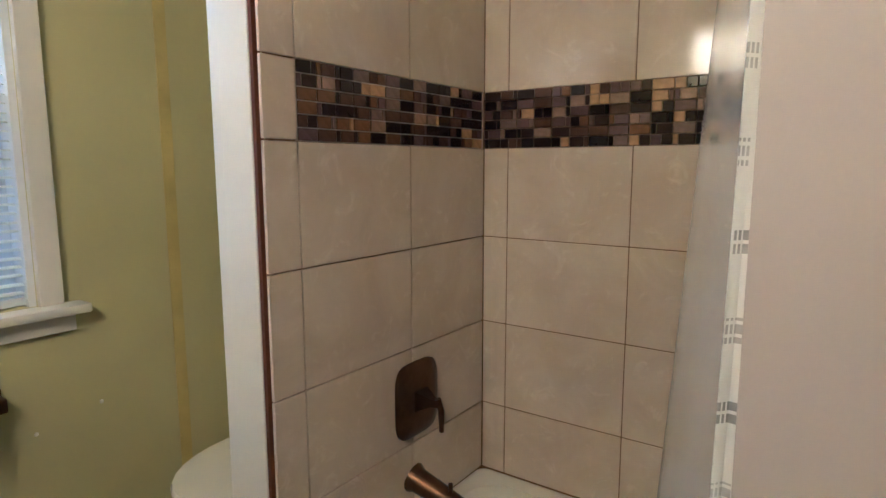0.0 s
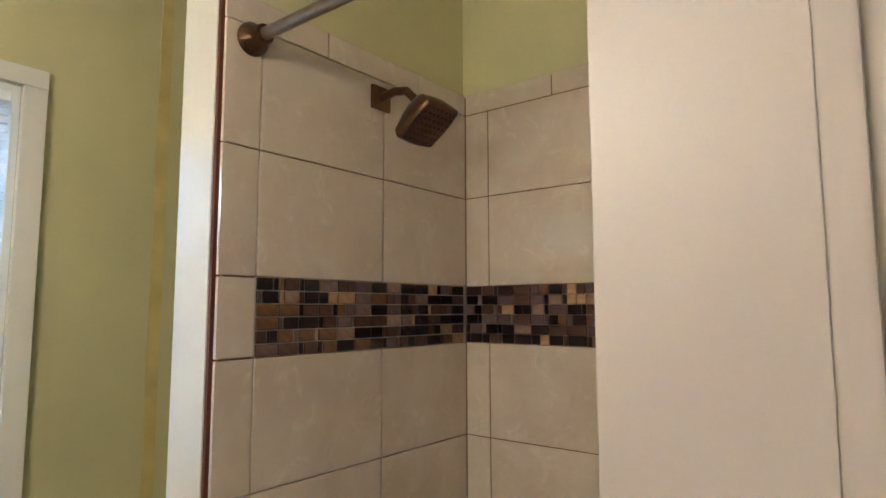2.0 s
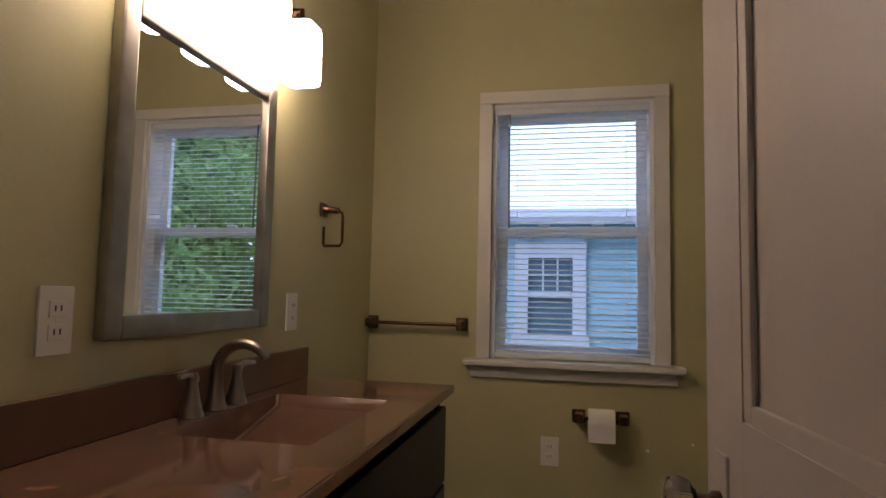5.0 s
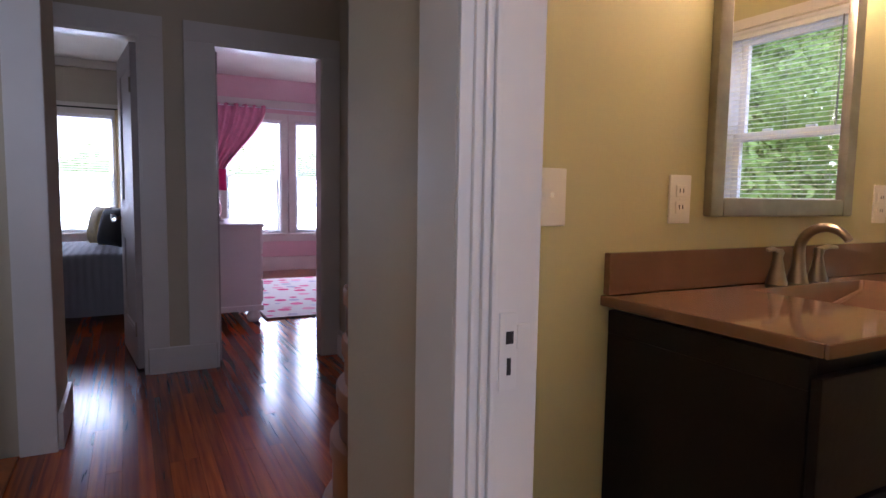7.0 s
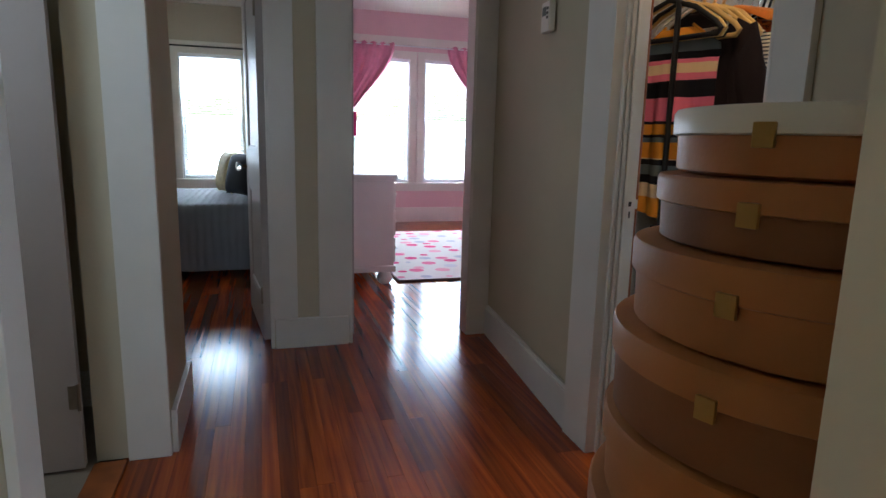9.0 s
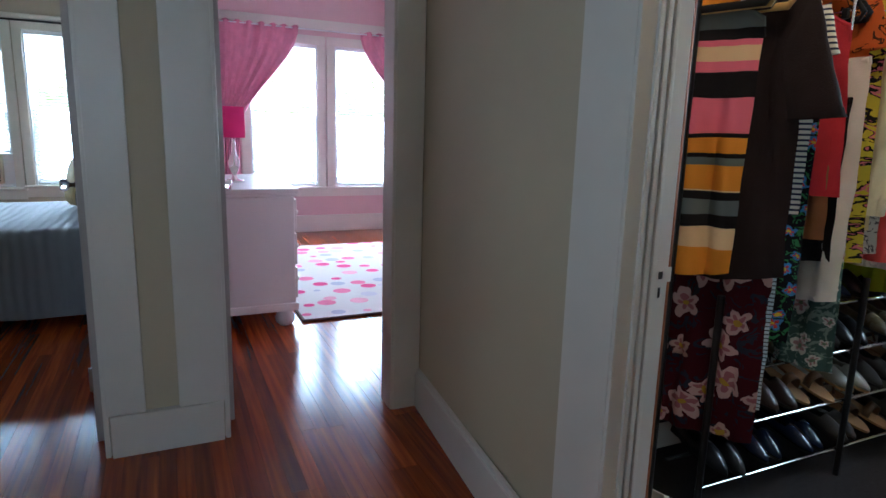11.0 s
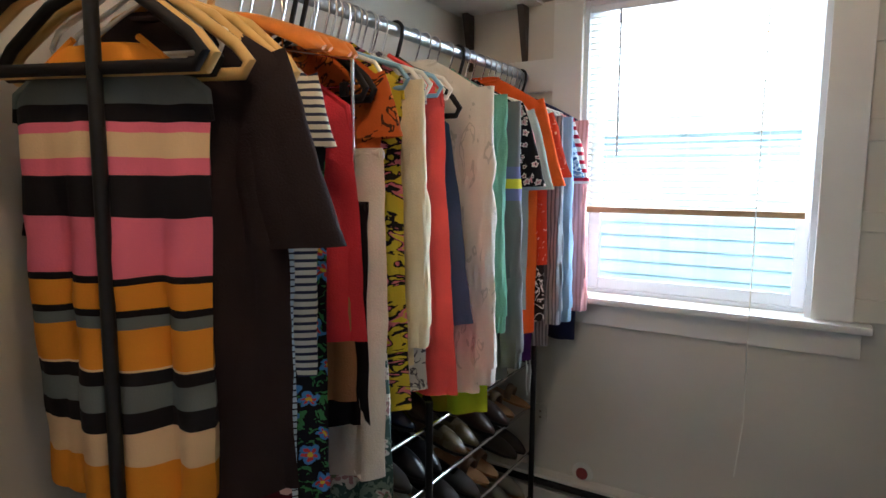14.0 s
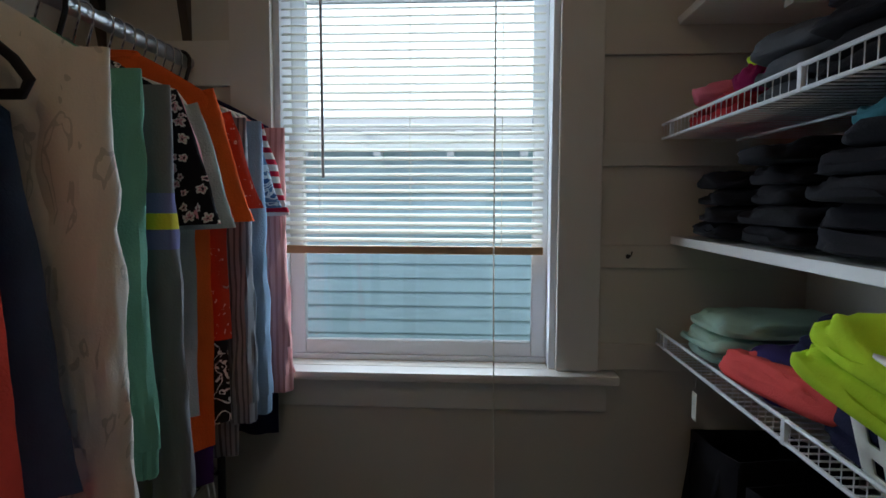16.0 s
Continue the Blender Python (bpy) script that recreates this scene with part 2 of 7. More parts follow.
def tile_material():
    """Glazed ceramic with pale cloudy veins over a beige ground."""
    m = bpy.data.materials.new("beige_ceramic_tile")
    m.use_nodes = True
    nt = m.node_tree
    b = nt.nodes["Principled BSDF"]
    tc = nt.nodes.new("ShaderNodeTexCoord")
    info = nt.nodes.new("ShaderNodeObjectInfo")
    shift = nt.nodes.new("ShaderNodeVectorMath")
    shift.operation = "MULTIPLY_ADD"
    shift.inputs[1].default_value = (7, 11, 5)
    nt.links.new(info.outputs["Random"], shift.inputs[0])
    nt.links.new(tc.outputs["Object"], shift.inputs[2])
    cloud = nt.nodes.new("ShaderNodeTexNoise")
    cloud.inputs["Scale"].default_value, cloud.inputs["Detail"].default_value, cloud.inputs["Roughness"].default_value, cloud.inputs["Distortion"].default_value = 5.0, 9, 0.62, 0.7
    vein = nt.nodes.new("ShaderNodeTexNoise")
    vein.inputs["Scale"].default_value, vein.inputs["Detail"].default_value, vein.inputs["Roughness"].default_value, vein.inputs["Distortion"].default_value = 11.0, 10, 0.72, 1.6
    for n in (cloud, vein):
        nt.links.new(shift.outputs[0], n.inputs["Vector"])
    r1 = nt.nodes.new("ShaderNodeValToRGB")
    r1.color_ramp.elements[0].position, r1.color_ramp.elements[0].color = 0.34, srgb(205, 188, 170)
    r1.color_ramp.elements[1].position, r1.color_ramp.elements[1].color = 0.7, srgb(219, 205, 190)
    nt.links.new(cloud.outputs["Fac"], r1.inputs["Fac"])
    r2 = nt.nodes.new("ShaderNodeValToRGB")
    r2.color_ramp.elements[0].position, r2.color_ramp.elements[0].color = 0.55, (0, 0, 0, 1)
    r2.color_ramp.elements[1].position, r2.color_ramp.elements[1].color = 0.78, (0.8, 0.8, 0.8, 1)
    nt.links.new(vein.outputs["Fac"], r2.inputs["Fac"])
    mx = nt.nodes.new("ShaderNodeMix")
    mx.data_type = "RGBA"
    nt.links.new(r2.outputs["Color"], mx.inputs["Factor"])
    nt.links.new(r1.outputs["Color"], mx.inputs["A"])
    mx.inputs["B"].default_value = srgb(236, 226, 212)
    nt.links.new(mx.outputs["Result"], b.inputs["Base Color"])
    b.inputs["Roughness"].default_value = 0.09
    bp = nt.nodes.new("ShaderNodeBump")
    bp.inputs["Strength"].default_value, bp.inputs["Distance"].default_value = 0.05, 0.004
    nt.links.new(cloud.outputs["Fac"], bp.inputs["Height"])
    nt.links.new(bp.outputs["Normal"], b.inputs["Normal"])
    return m


TILE = tile_material()


# ---- mesh helpers ----
BOXED = set()


def add_box(bm, lo, hi, bevel=0.0, turn=None):
    """A box from corner to corner, with bevelled edges."""
    c = [(a + b) / 2 for a, b in zip(lo, hi)]
    s = [abs(b - a) for a, b in zip(lo, hi)]
    m = Matrix.Translation(c) @ Matrix.Diagonal((*s, 1))
    if turn is not None:
        m = turn @ m
    r = bmesh.ops.create_cube(bm, size=1, matrix=m)
    if bevel:
        es = {e for v in r["verts"] for e in v.link_edges}
        BOXED.add(id(bm))
        bmesh.ops.bevel(bm, geom=list(es), offset=min(bevel, min(s) * 0.45), segments=2, affect="EDGES", profile=0.6)


def add_prism(bm, pts, z0, z1):
    """A prism over a footprint."""
    lo = [bm.verts.new((x, y, z0)) for x, y in pts]
    hi = [bm.verts.new((x, y, z1)) for x, y in pts]
    n = len(pts)
    bm.faces.new(lo[::-1])
    bm.faces.new(hi)
    for i in range(n):
        bm.faces.new((lo[i], lo[(i + 1) % n], hi[(i + 1) % n], hi[i]))


def add_lathe(bm, profile, segs=20, m=None):
    """A turned body about z: profile of (radius, z)."""
    rings = []
    m = m or Matrix()
    for r, z in profile:
        rings.append([bm.verts.new(m @ Vector((r * math.cos(2 * math.pi * i / segs), r * math.sin(2 * math.pi * i / segs), z))) for i in range(segs)])
    for a, b in zip(rings, rings[1:]):
        for i in range(segs):
            bm.faces.new((a[i], a[(i + 1) % segs], b[(i + 1) % segs], b[i]))
    bm.faces.new(rings[0][::-1])
    bm.faces.new(rings[-1])


def add_tube(bm, pts, r, segs=10, closed=False, flat=1.0):
    """A round bar along points; r is one radius or one for each point."""
    pts = [Vector(p) for p in pts]
    n = len(pts)
    rings = []
    up = None
    for i, p in enumerate(pts):
        a = pts[(i - 1) % n] if closed or i else p
        b = pts[(i + 1) % n] if closed or i < n - 1 else p
        d = (b - a).normalized()
        if up is None:
            up = d.orthogonal().normalized()
        side = d.cross(up).normalized()
        up = side.cross(d).normalized()
        rr = r[i] if isinstance(r, (list, tuple)) else r
        rings.append([bm.verts.new(p + rr * (math.cos(2 * math.pi * k / segs) * side + flat * math.sin(2 * math.pi * k / segs) * up)) for k in range(segs)])
    pairs = list(zip(rings, rings[1:])) + ([(rings[-1], rings[0])] if closed else [])
    for a, b in pairs:
        for k in range(segs):
            bm.faces.new((a[k], a[(k + 1) % segs], b[(k + 1) % segs], b[k]))
    if not closed:
        bm.faces.new(rings[0][::-1])
        bm.faces.new(rings[-1])


def arc(c, r, a0, a1, n, plane="xz"):
    out = []
    for i in range(n + 1):
        a = radians(a0 + (a1 - a0) * i / n)
        u, v = r * math.cos(a), r * math.sin(a)
        out.append((c[0] + u, c[1], c[2] + v) if plane == "xz" else (c[0], c[1] + u, c[2] + v) if plane == "yz" else (c[0] + u, c[1] + v, c[2]))
    return out


def mesh_of(bm, name, material, smooth=True):
    bmesh.ops.recalc_face_normals(bm, faces=bm.faces)
    d = bpy.data.meshes.new(name)
    bm.to_mesh(d)
    bm.free()
    d.materials.append(material)
    if smooth:
        d.shade_smooth()
        d.set_sharp_from_angle(angle=radians(50))
    return d


def part(name, bm, material, parent=None, label="", smooth=True):
    boxed = smooth and id(bm) in BOXED
    BOXED.discard(id(bm))
    ob = new(name, mesh_of(bm, name, material, smooth))
    if boxed:
        wn = ob.modifiers.new("even_normals", "WEIGHTED_NORMAL")
        wn.keep_sharp = True
    ob.parent = parent
    if label:
        ob["label"] = label
    return ob


def box_part(name, lo, hi, material, parent=None, label="", bevel=0.003):
    bm = bmesh.new()
    add_box(bm, lo, hi, bevel)
    return part(name, bm, material, parent, label)


def thing(name, m, label, category, group="", kind=""):
    ob = new(name)
    ob.empty_display_size = 0.05
    ob.matrix_basis = m
    return tagged(ob, label, category, group, kind)


def structure(name, boxes, material, label="", category="", bevel=0.0, prisms=()):
    bm = bmesh.new()
    for lo, hi in boxes:
        add_box(bm, lo, hi, bevel)
    for pts, z0, z1 in prisms:
        add_prism(bm, pts, z0, z1)
    return tagged(part(name, bm, material, None, smooth=False), label, category, kind="structure")


# ---- plan ----
BH, CH = 2.5, 2.72
BW, BE, BS, BN = -1.78, 0.62, -0.215, 1.875
HX, RX = 0.70, -0.10
CW, CN, CS = -2.25, -0.50, -2.45
HS, RS = -3.165, -7.95

structure("floor_base", [((-4, -8.2, -0.12), (4.6, 3, -0.02))], OUTER, "hidden floor slab under the rooms", "floor")
structure("floor_bath", [((BW, BS, -0.02), (BE + 0.04, BN, 0.0))], BATH_FLOOR, "beige tiled bathroom floor", "floor")
structure("floor_closet", [((CW, CS, -0.02), (-0.15, CN, 0.0))], CARPET, "dark brown carpet in the closet", "floor")
structure("ceiling_bath", [((BW - 0.1, BS - 0.1, BH), (HX, BN + 0.1, BH + 0.05))], CEILING, "plain white bathroom ceiling", "ceiling")
structure("ceiling_closet", [((CW - 0.1, CS - 0.1, 2.45), (-0.16, CN + 0.1, 2.5))], CEILING, "plain white closet ceiling", "ceiling")
structure("ceiling_hall", [((-0.2, HS - 0.1, 2.46), (2.6, 2.2, 2.51))], CEILING, "plain white hall ceiling", "ceiling")
structure("ceiling_bedrooms", [((-3.2, RS - 0.1, CH), (4.4, HS - 0.1, CH + 0.05))], CEILING, "white ceiling of the bedrooms", "ceiling")

# bathroom walls
W1 = (0.32, 0.98, 0.908, 1.99)
structure("wall_bath_west", [((BW - 0.14, BS - 0.1, 0), (BW, W1[0], BH)), ((BW - 0.14, W1[1], 0), (BW, BN + 0.1, BH)),
                             ((BW - 0.14, W1[0], 0), (BW, W1[1], W1[2])), ((BW - 0.14, W1[0], W1[3]), (BW, W1[1], BH))], PAINT_BATH, "yellow-green painted bathroom wall with a window", "wall")
structure("wall_bath_south", [((BW, BS - 0.02, 0), (BE, BS, BH))], PAINT_BATH, "yellow-green painted wall behind the vanity", "wall")
structure("wall_bath_north", [((BW, BN, 0), (HX, BN + 0.1, BH))], PAINT_BATH, "yellow-green painted bathroom wall", "wall")
structure("wall_bath_east", [((BE, BS - 0.02, 0), (BE + 0.04, 0.2, BH)), ((BE, 0.93, 0), (BE + 0.04, BN, BH)), ((BE, 0.2, 2.03), (BE + 0.04, 0.93, BH))], PAINT_BATH, "yellow-green painted wall beside the bathroom door", "wall")
structure("wall_plumbing", [((-1.14, 1.1, 0), (-1.0, BN, BH))], PAINT_BATH, "painted partition between toilet and tub", "wall")
# hall walls
structure("wall_hall_west_upper", [((BE + 0.04, BS - 0.045, 0), (HX, 0.2, 2.46)), ((BE + 0.04, 0.93, 0), (HX, 2.2, 2.46)), ((BE + 0.04, 0.2, 2.03), (HX, 0.93, 2.46))], PAINT_HALL, "beige painted hall wall beside the bathroom door", "wall")
structure("wall_recess_north", [((RX - 0.05, BS - 0.045, 0), (BE + 0.04, BS - 0.02, 2.46))], PAINT_HALL, "beige painted wall of the hall recess", "wall")
structure("wall_hall_west", [((RX - 0.05, -1.13, 2.03), (RX, -1.77, 2.46))], PAINT_HALL, "beige painted hall wall with the closet door", "wall",
          prisms=[([(RX - 0.05, BS - 0.045), (RX, BS - 0.045), (RX, -1.13), (RX - 0.05, -1.13)], 0, 2.46),
                  ([(RX - 0.05, -1.77), (RX + 0.01, -1.77), (-0.215, HS), (-0.28, HS)], 0, 2.46)])
# The opening in this wall is for an added, unseen window.
structure("wall_hall_north", [((HX, 2.1, 0), (0.8, 2.2, 2.46)), ((1.4, 2.1, 0), (1.6, 2.2, 2.46)), ((0.8, 2.1, 0), (1.4, 2.2, 0.95)), ((0.8, 2.1, 2.0), (1.4, 2.2, 2.46))], PAINT_HALL, "beige painted end wall of the hall", "wall")
structure("wall_hall_east", [((1.5, -1.3, 0), (1.6, 2.1, 2.46)), ((1.5, -2.1, 2.03), (1.6, -1.3, 2.46)), ((1.36, -2.6, 0), (1.6, -2.13, 2.46)), ((1.6, -2.7, 0), (2.6, -2.6, 2.46))], PAINT_HALL, "beige painted hall wall with a doorway", "wall")
structure("wall_side_room", [((2.4, -2.6, 0), (2.5, 0, 2.46)), ((1.6, -0.6, 0), (2.4, -0.5, 2.46))], PAINT_HALL, "plain wall of the side room", "wall")
structure("floor_side_room", [((1.6, -2.6, -0.018), (2.4, -0.6, 0.002))], BATH_FLOOR, "light tiled floor of the side room", "floor")
D1, D2, DH = (0.995, 1.76), (-0.09, 0.59), 2.01
for nm, bx in (("wall_hall_south_west", [((-0.4, HS - 0.05, 0), (D2[0], HS, 2.46)), ((D2[0], HS - 0.05, DH), (D2[1], HS, 2.46))]),
               ("wall_hall_south_pillar", [((D2[1], HS - 0.05, 0), (D1[0], HS, 2.46))]),
               ("wall_hall_south_east", [((D1[0], HS - 0.05, DH), (D1[1], HS, 2.46)), ((D1[1], HS - 0.05, 0), (2.7, HS, 2.46))])):
    structure(nm, bx, PAINT_HALL, "beige painted end wall beside the bedroom doors", "wall")
structure("wall_hall_end_east", [((2.5, HS, 0), (2.6, -2.7, 2.46))], PAINT_HALL, "plain wall closing the hall", "wall")
# bedrooms
structure("wall_pink_north", [((-3.1, HS - 0.1, 0), (D2[0], HS - 0.05, CH)), ((D2[1], HS - 0.1, 0), (0.73, HS - 0.05, CH)), ((D2[0], HS - 0.1, DH), (D2[1], HS - 0.05, CH))], PAINT_PINK, "pink painted bedroom wall", "wall")
structure("wall_grey_north", [((0.83, HS - 0.1, 0), (D1[0], HS - 0.05, CH)), ((D1[1], HS - 0.1, 0), (4.3, HS - 0.05, CH)), ((D1[0], HS - 0.1, DH), (D1[1], HS - 0.05, CH))], PAINT_GREY, "taupe painted bedroom wall", "wall")
structure("wall_between_pink", [((0.73, RS, 0), (0.78, HS - 0.05, CH))], PAINT_PINK, "pink painted partition between the bedrooms", "wall")
structure("wall_between_grey", [((0.78, RS, 0), (0.83, HS - 0.05, CH))], PAINT_GREY, "taupe painted partition between the bedrooms", "wall")
GW = [(1.22, 1.94, 0.58, 2.06), (2.1, 2.83, 0.56, 2.06)]
PW = [(-0.88, -0.12, 0.54, 2.15), (-1.84, -1.08, 0.54, 2.15)]


def wall_with_holes(name, x0, x1, y0, y1, high, holes, material, label):
    xs = sorted(holes)
    boxes, at = [], x0
    for a, b, z0, z1 in xs:
        boxes += [((at, y0, 0), (a, y1, high)), ((a, y0, 0), (b, y1, z0)), ((a, y0, z1), (b, y1, high))]
        at = b
    boxes.append(((at, y0, 0), (x1, y1, high)))
    return structure(name, boxes, material, label, "wall")


wall_with_holes("wall_pink_south", -3.1, 0.73, RS - 0.15, RS, CH, PW, PAINT_PINK, "pink painted wall with a pair of windows")
wall_with_holes("wall_grey_south", 0.83, 4.3, RS - 0.15, RS, CH, GW, PAINT_GREY, "taupe painted wall with a pair of windows")
structure("wall_pink_west", [((-3.1, RS, 0), (-3.0, HS - 0.1, CH))], PAINT_PINK, "pink painted side wall", "wall")
structure("wall_grey_east", [((4.2, RS, 0), (4.3, HS - 0.1, CH))], PAINT_GREY, "taupe painted side wall", "wall")
# closet
W2 = (-1.925, -1.155, 0.94, 2.02)
structure("wall_closet_west", [((CW - 0.14, CS - 0.1, 0), (CW, W2[0], 2.45)), ((CW - 0.14, W2[1], 0), (CW, CN + 0.1, 2.45)),
                               ((CW - 0.14, W2[0], 0), (CW, W2[1], W2[2])), ((CW - 0.14, W2[0], W2[3]), (CW, W2[1], 2.45))], PAINT_CLOSET, "off-white painted closet wall with a window", "wall")
structure("wall_closet_north", [((CW, CN, 0), (-0.15, CN + 0.08, 2.45))], PAINT_CLOSET, "off-white painted closet wall behind the shelves", "wall")
structure("wall_closet_south", [((CW, CS - 0.1, 0), (-0.26, CS, 2.45))], PAINT_CLOSET, "off-white painted closet wall behind the clothes", "wall")
structure("wall_closet_east", [((RX - 0.085, -1.13, 0), (RX - 0.05, CN, 2.45)), ((RX - 0.085, -1.77, 2.03), (RX - 0.05, -1.13, 2.45))], PAINT_CLOSET, "off-white painted closet wall beside the door", "wall",
          prisms=[([(-0.185, -1.77), (-0.15, -1.77), (-0.215, CS), (-0.265, CS)], 0, 2.45)])


# ---- trim, doors, windows ----
def translucent_slat():
    m = bpy.data.materials.new("translucent_slat")
    m.use_nodes = True
    nt = m.node_tree
    b = nt.nodes["Principled BSDF"]
    b.inputs["Base Color"].default_value, b.inputs["Roughness"].default_value = srgb(240, 240, 234), 0.45
    tr = nt.nodes.new("ShaderNodeBsdfTranslucent")
    tr.inputs["Color"].default_value = srgb(246, 244, 232)
    mix = nt.nodes.new("ShaderNodeMixShader")
    mix.inputs["Fac"].default_value = 0.35
    nt.links.new(b.outputs[0], mix.inputs[1])
    nt.links.new(tr.outputs[0], mix.inputs[2])
    nt.links.new(mix.outputs[0], nt.nodes["Material Output"].inputs["Surface"])
    return m


SLAT = translucent_slat()
TAN_RAIL = mat("tan_bottom_rail", srgb(176, 142, 100), 0.5, vary=0.15, scale=20)
CORD = mat("white_cord", srgb(225, 222, 210), 0.8, vary=0.05)


def build_window(name, m, w, h, casing, ext, apron_h, label, mid=0.5, grooved=False, head=None):
    """A double-hung window. Local x runs to the viewer's right, y outwards, z up; the origin is the opening's lower left corner."""
    win = thing(name, m, label, "window", kind="structure")
    head = head or casing
    for side, x0 in (("left", -casing), ("right", w)):
        box_part("casing", (x0, -0.022, 0), (x0 + casing, 0.0, h), TRIM, win)
    box_part("head_casing", (-casing, -0.024, h), (w + casing, 0.0, h + head), TRIM, win)
    box_part("window_sill", (-casing - ext, -0.065, -0.026), (w + casing + ext, 0.06, -0.001), TRIM, win, bevel=0.008)
    box_part("apron", (-casing - ext * 0.5, -0.02, -0.026 - apron_h), (w + casing + ext * 0.5, 0.0, -0.027), TRIM, win)
    bm = bmesh.new()
    for lo, hi in (((0, 0.001, 0), (0.018, 0.139, h)), ((w - 0.018, 0.001, 0), (w, 0.139, h)), ((0.018, 0.001, h - 0.018), (w - 0.018, 0.139, h)), ((0.018, 0.061, 0), (w - 0.018, 0.139, 0.015))):
        add_box(bm, lo, hi, 0.002)
    part("window_frame", bm, VINYL, win)
    zm = h * mid
    for nm, y, z0, z1 in (("upper_sash", 0.10, zm - 0.02, h - 0.018), ("lower_sash", 0.068, 0.015, zm + 0.02)):
        bm = bmesh.new()
        s = 0.042
        for lo, hi in (((0.018, y, z0), (0.018 + s, y + 0.03, z1)), ((w - 0.018 - s, y, z0), (w - 0.018, y + 0.03, z1)),
                       ((0.018 + s, y, z0), (w - 0.018 - s, y + 0.03, z0 + s)), ((0.018 + s, y, z1 - s), (w - 0.018 - s, y + 0.03, z1))):
            add_box(bm, lo, hi, 0.004)
        sash = part(nm, bm, VINYL, win)
        pane = box_part("pane", (0.018 + s, y + 0.012, z0 + s), (w - 0.018 - s, y + 0.016, z1 - s), PANE, sash, bevel=0)
        pane.visible_shadow = False
    bm = bmesh.new()
    for x in (w * 0.33, w * 0.67):
        add_box(bm, (x - 0.025, 0.055, zm + 0.02), (x + 0.025, 0.075, zm + 0.032), 0.003)
    part("sash_lock", bm, VINYL, win)
    return win


def build_blind(m, w, top, bottom, tilt, label, rail=None, wand=None, cord=None, step=0.0225):
    """A Venetian blind hung from top down to bottom, each slat an object on one mesh."""
    bl = thing("venetian_blind", m, label, "blind", "window blinds")
    box_part("headrail", (0.004, 0.012, top - 0.03), (w - 0.004, 0.05, top), VINYL, bl)
    bm = bmesh.new()
    n = 4
    vs = []
    for j in range(n + 1):
        u = j / n - 0.5
        vs.append([bm.verts.new((x, 0.026 * u, 0.0022 * (1 - 4 * u * u) + dz)) for x in (0.006, w - 0.006) for dz in (0, 0.0012)])
    for a, b in zip(vs, vs[1:]):
        bm.faces.new((a[0], b[0], b[2], a[2]))
        bm.faces.new((a[1], a[3], b[3], b[1]))
        bm.faces.new((a[0], a[1], b[1], b[0]))
        bm.faces.new((a[2], b[2], b[3], a[3]))
    bm.faces.new((vs[0][0], vs[0][2], vs[0][3], vs[0][1]))
    bm.faces.new((vs[-1][0], vs[-1][1], vs[-1][3], vs[-1][2]))
    data = mesh_of(bm, "slat", SLAT)
    z = top - 0.045
    while z > bottom + 0.03:
        s = new("slat", data)
        s.parent = bl
        s.matrix_basis = pose(0, 0.031, z, tilt + random.uniform(-2, 2), random.uniform(-0.12, 0.12), 0)
        z -= step
    box_part("bottom_rail", (0.004, 0.018, bottom), (w - 0.004, 0.044, bottom + 0.022), rail or VINYL, bl)
    for x in (w * 0.16, w * 0.5, w * 0.84):
        bm = bmesh.new()
        add_tube(bm, [(x, 0.017, top - 0.03), (x, 0.017, bottom + 0.02)], 0.0008, 5)
        add_tube(bm, [(x, 0.045, top - 0.03), (x, 0.045, bottom + 0.02)], 0.0008, 5)
        part("ladder_cord", bm, CORD, bl)
    if wand:
        bm = bmesh.new()
        add_tube(bm, [(wand[0], 0.006, top - 0.03), (wand[0] + 0.003, 0.004, wand[1])], 0.004, 8)
        part("tilt_wand", bm, mat("clear_grey_wand", srgb(150, 150, 146), 0.25), bl)
    if cord:
        bm = bmesh.new()
        add_tube(bm, [(cord[0], 0.006, top - 0.03), (cord[0], -0.03, bottom), (cord[0] + 0.002, -0.075, -0.05), (cord[0] + 0.006, -0.075, cord[1] + 0.2), (cord[0] - 0.012, -0.075, cord[1])], 0.0022, 6)
        part("pull_cord", bm, CORD, bl)
    return bl


def west(x, y, z):
    return pose(x, y, z, 0, 0, 90)


def south(x, y, z):
    return pose(x, y, z, 0, 0, 180)


build_window("window_1", west(BW, W1[0], W1[2]), W1[1] - W1[0], W1[3] - W1[2], 0.056, 0.05, 0.05, "white double-hung window in the bathroom wall", head=0.05)
build_blind(west(BW, W1[0], W1[2]), W1[1] - W1[0], W1[3] - W1[2] - 0.012, 0.004, 8, "white narrow-slatted blind lowered over the bathroom window", wand=(0.07, 0.55))
build_window("window_2", west(CW, W2[0], W2[2]), W2[1] - W2[0], W2[3] - W2[2], 0.112, 0.05, 0.085, "white double-hung window in the closet wall", mid=0.575)
build_blind(west(CW, W2[0], W2[2]), W2[1] - W2[0] - 0.03, W2[3] - W2[2] - 0.012, 0.31, 24, "cream blind lowered three quarters over the closet window", rail=TAN_RAIL, wand=(0.13, 0.52), cord=(0.60, -0.55))
for k, (a, b, z0, z1) in enumerate(GW):
    build_window("window_%d" % (3 + k), south(b, RS, z0), b - a, z1 - z0, 0.075, 0.02, 0.09, "white double-hung window of the grey bedroom")
    build_blind(south(b, RS, z0), b - a, z1 - z0 - 0.012, 0.01 if k == 0 else 0.34, 20, "white blind lowered over the bedroom window", step=0.03)
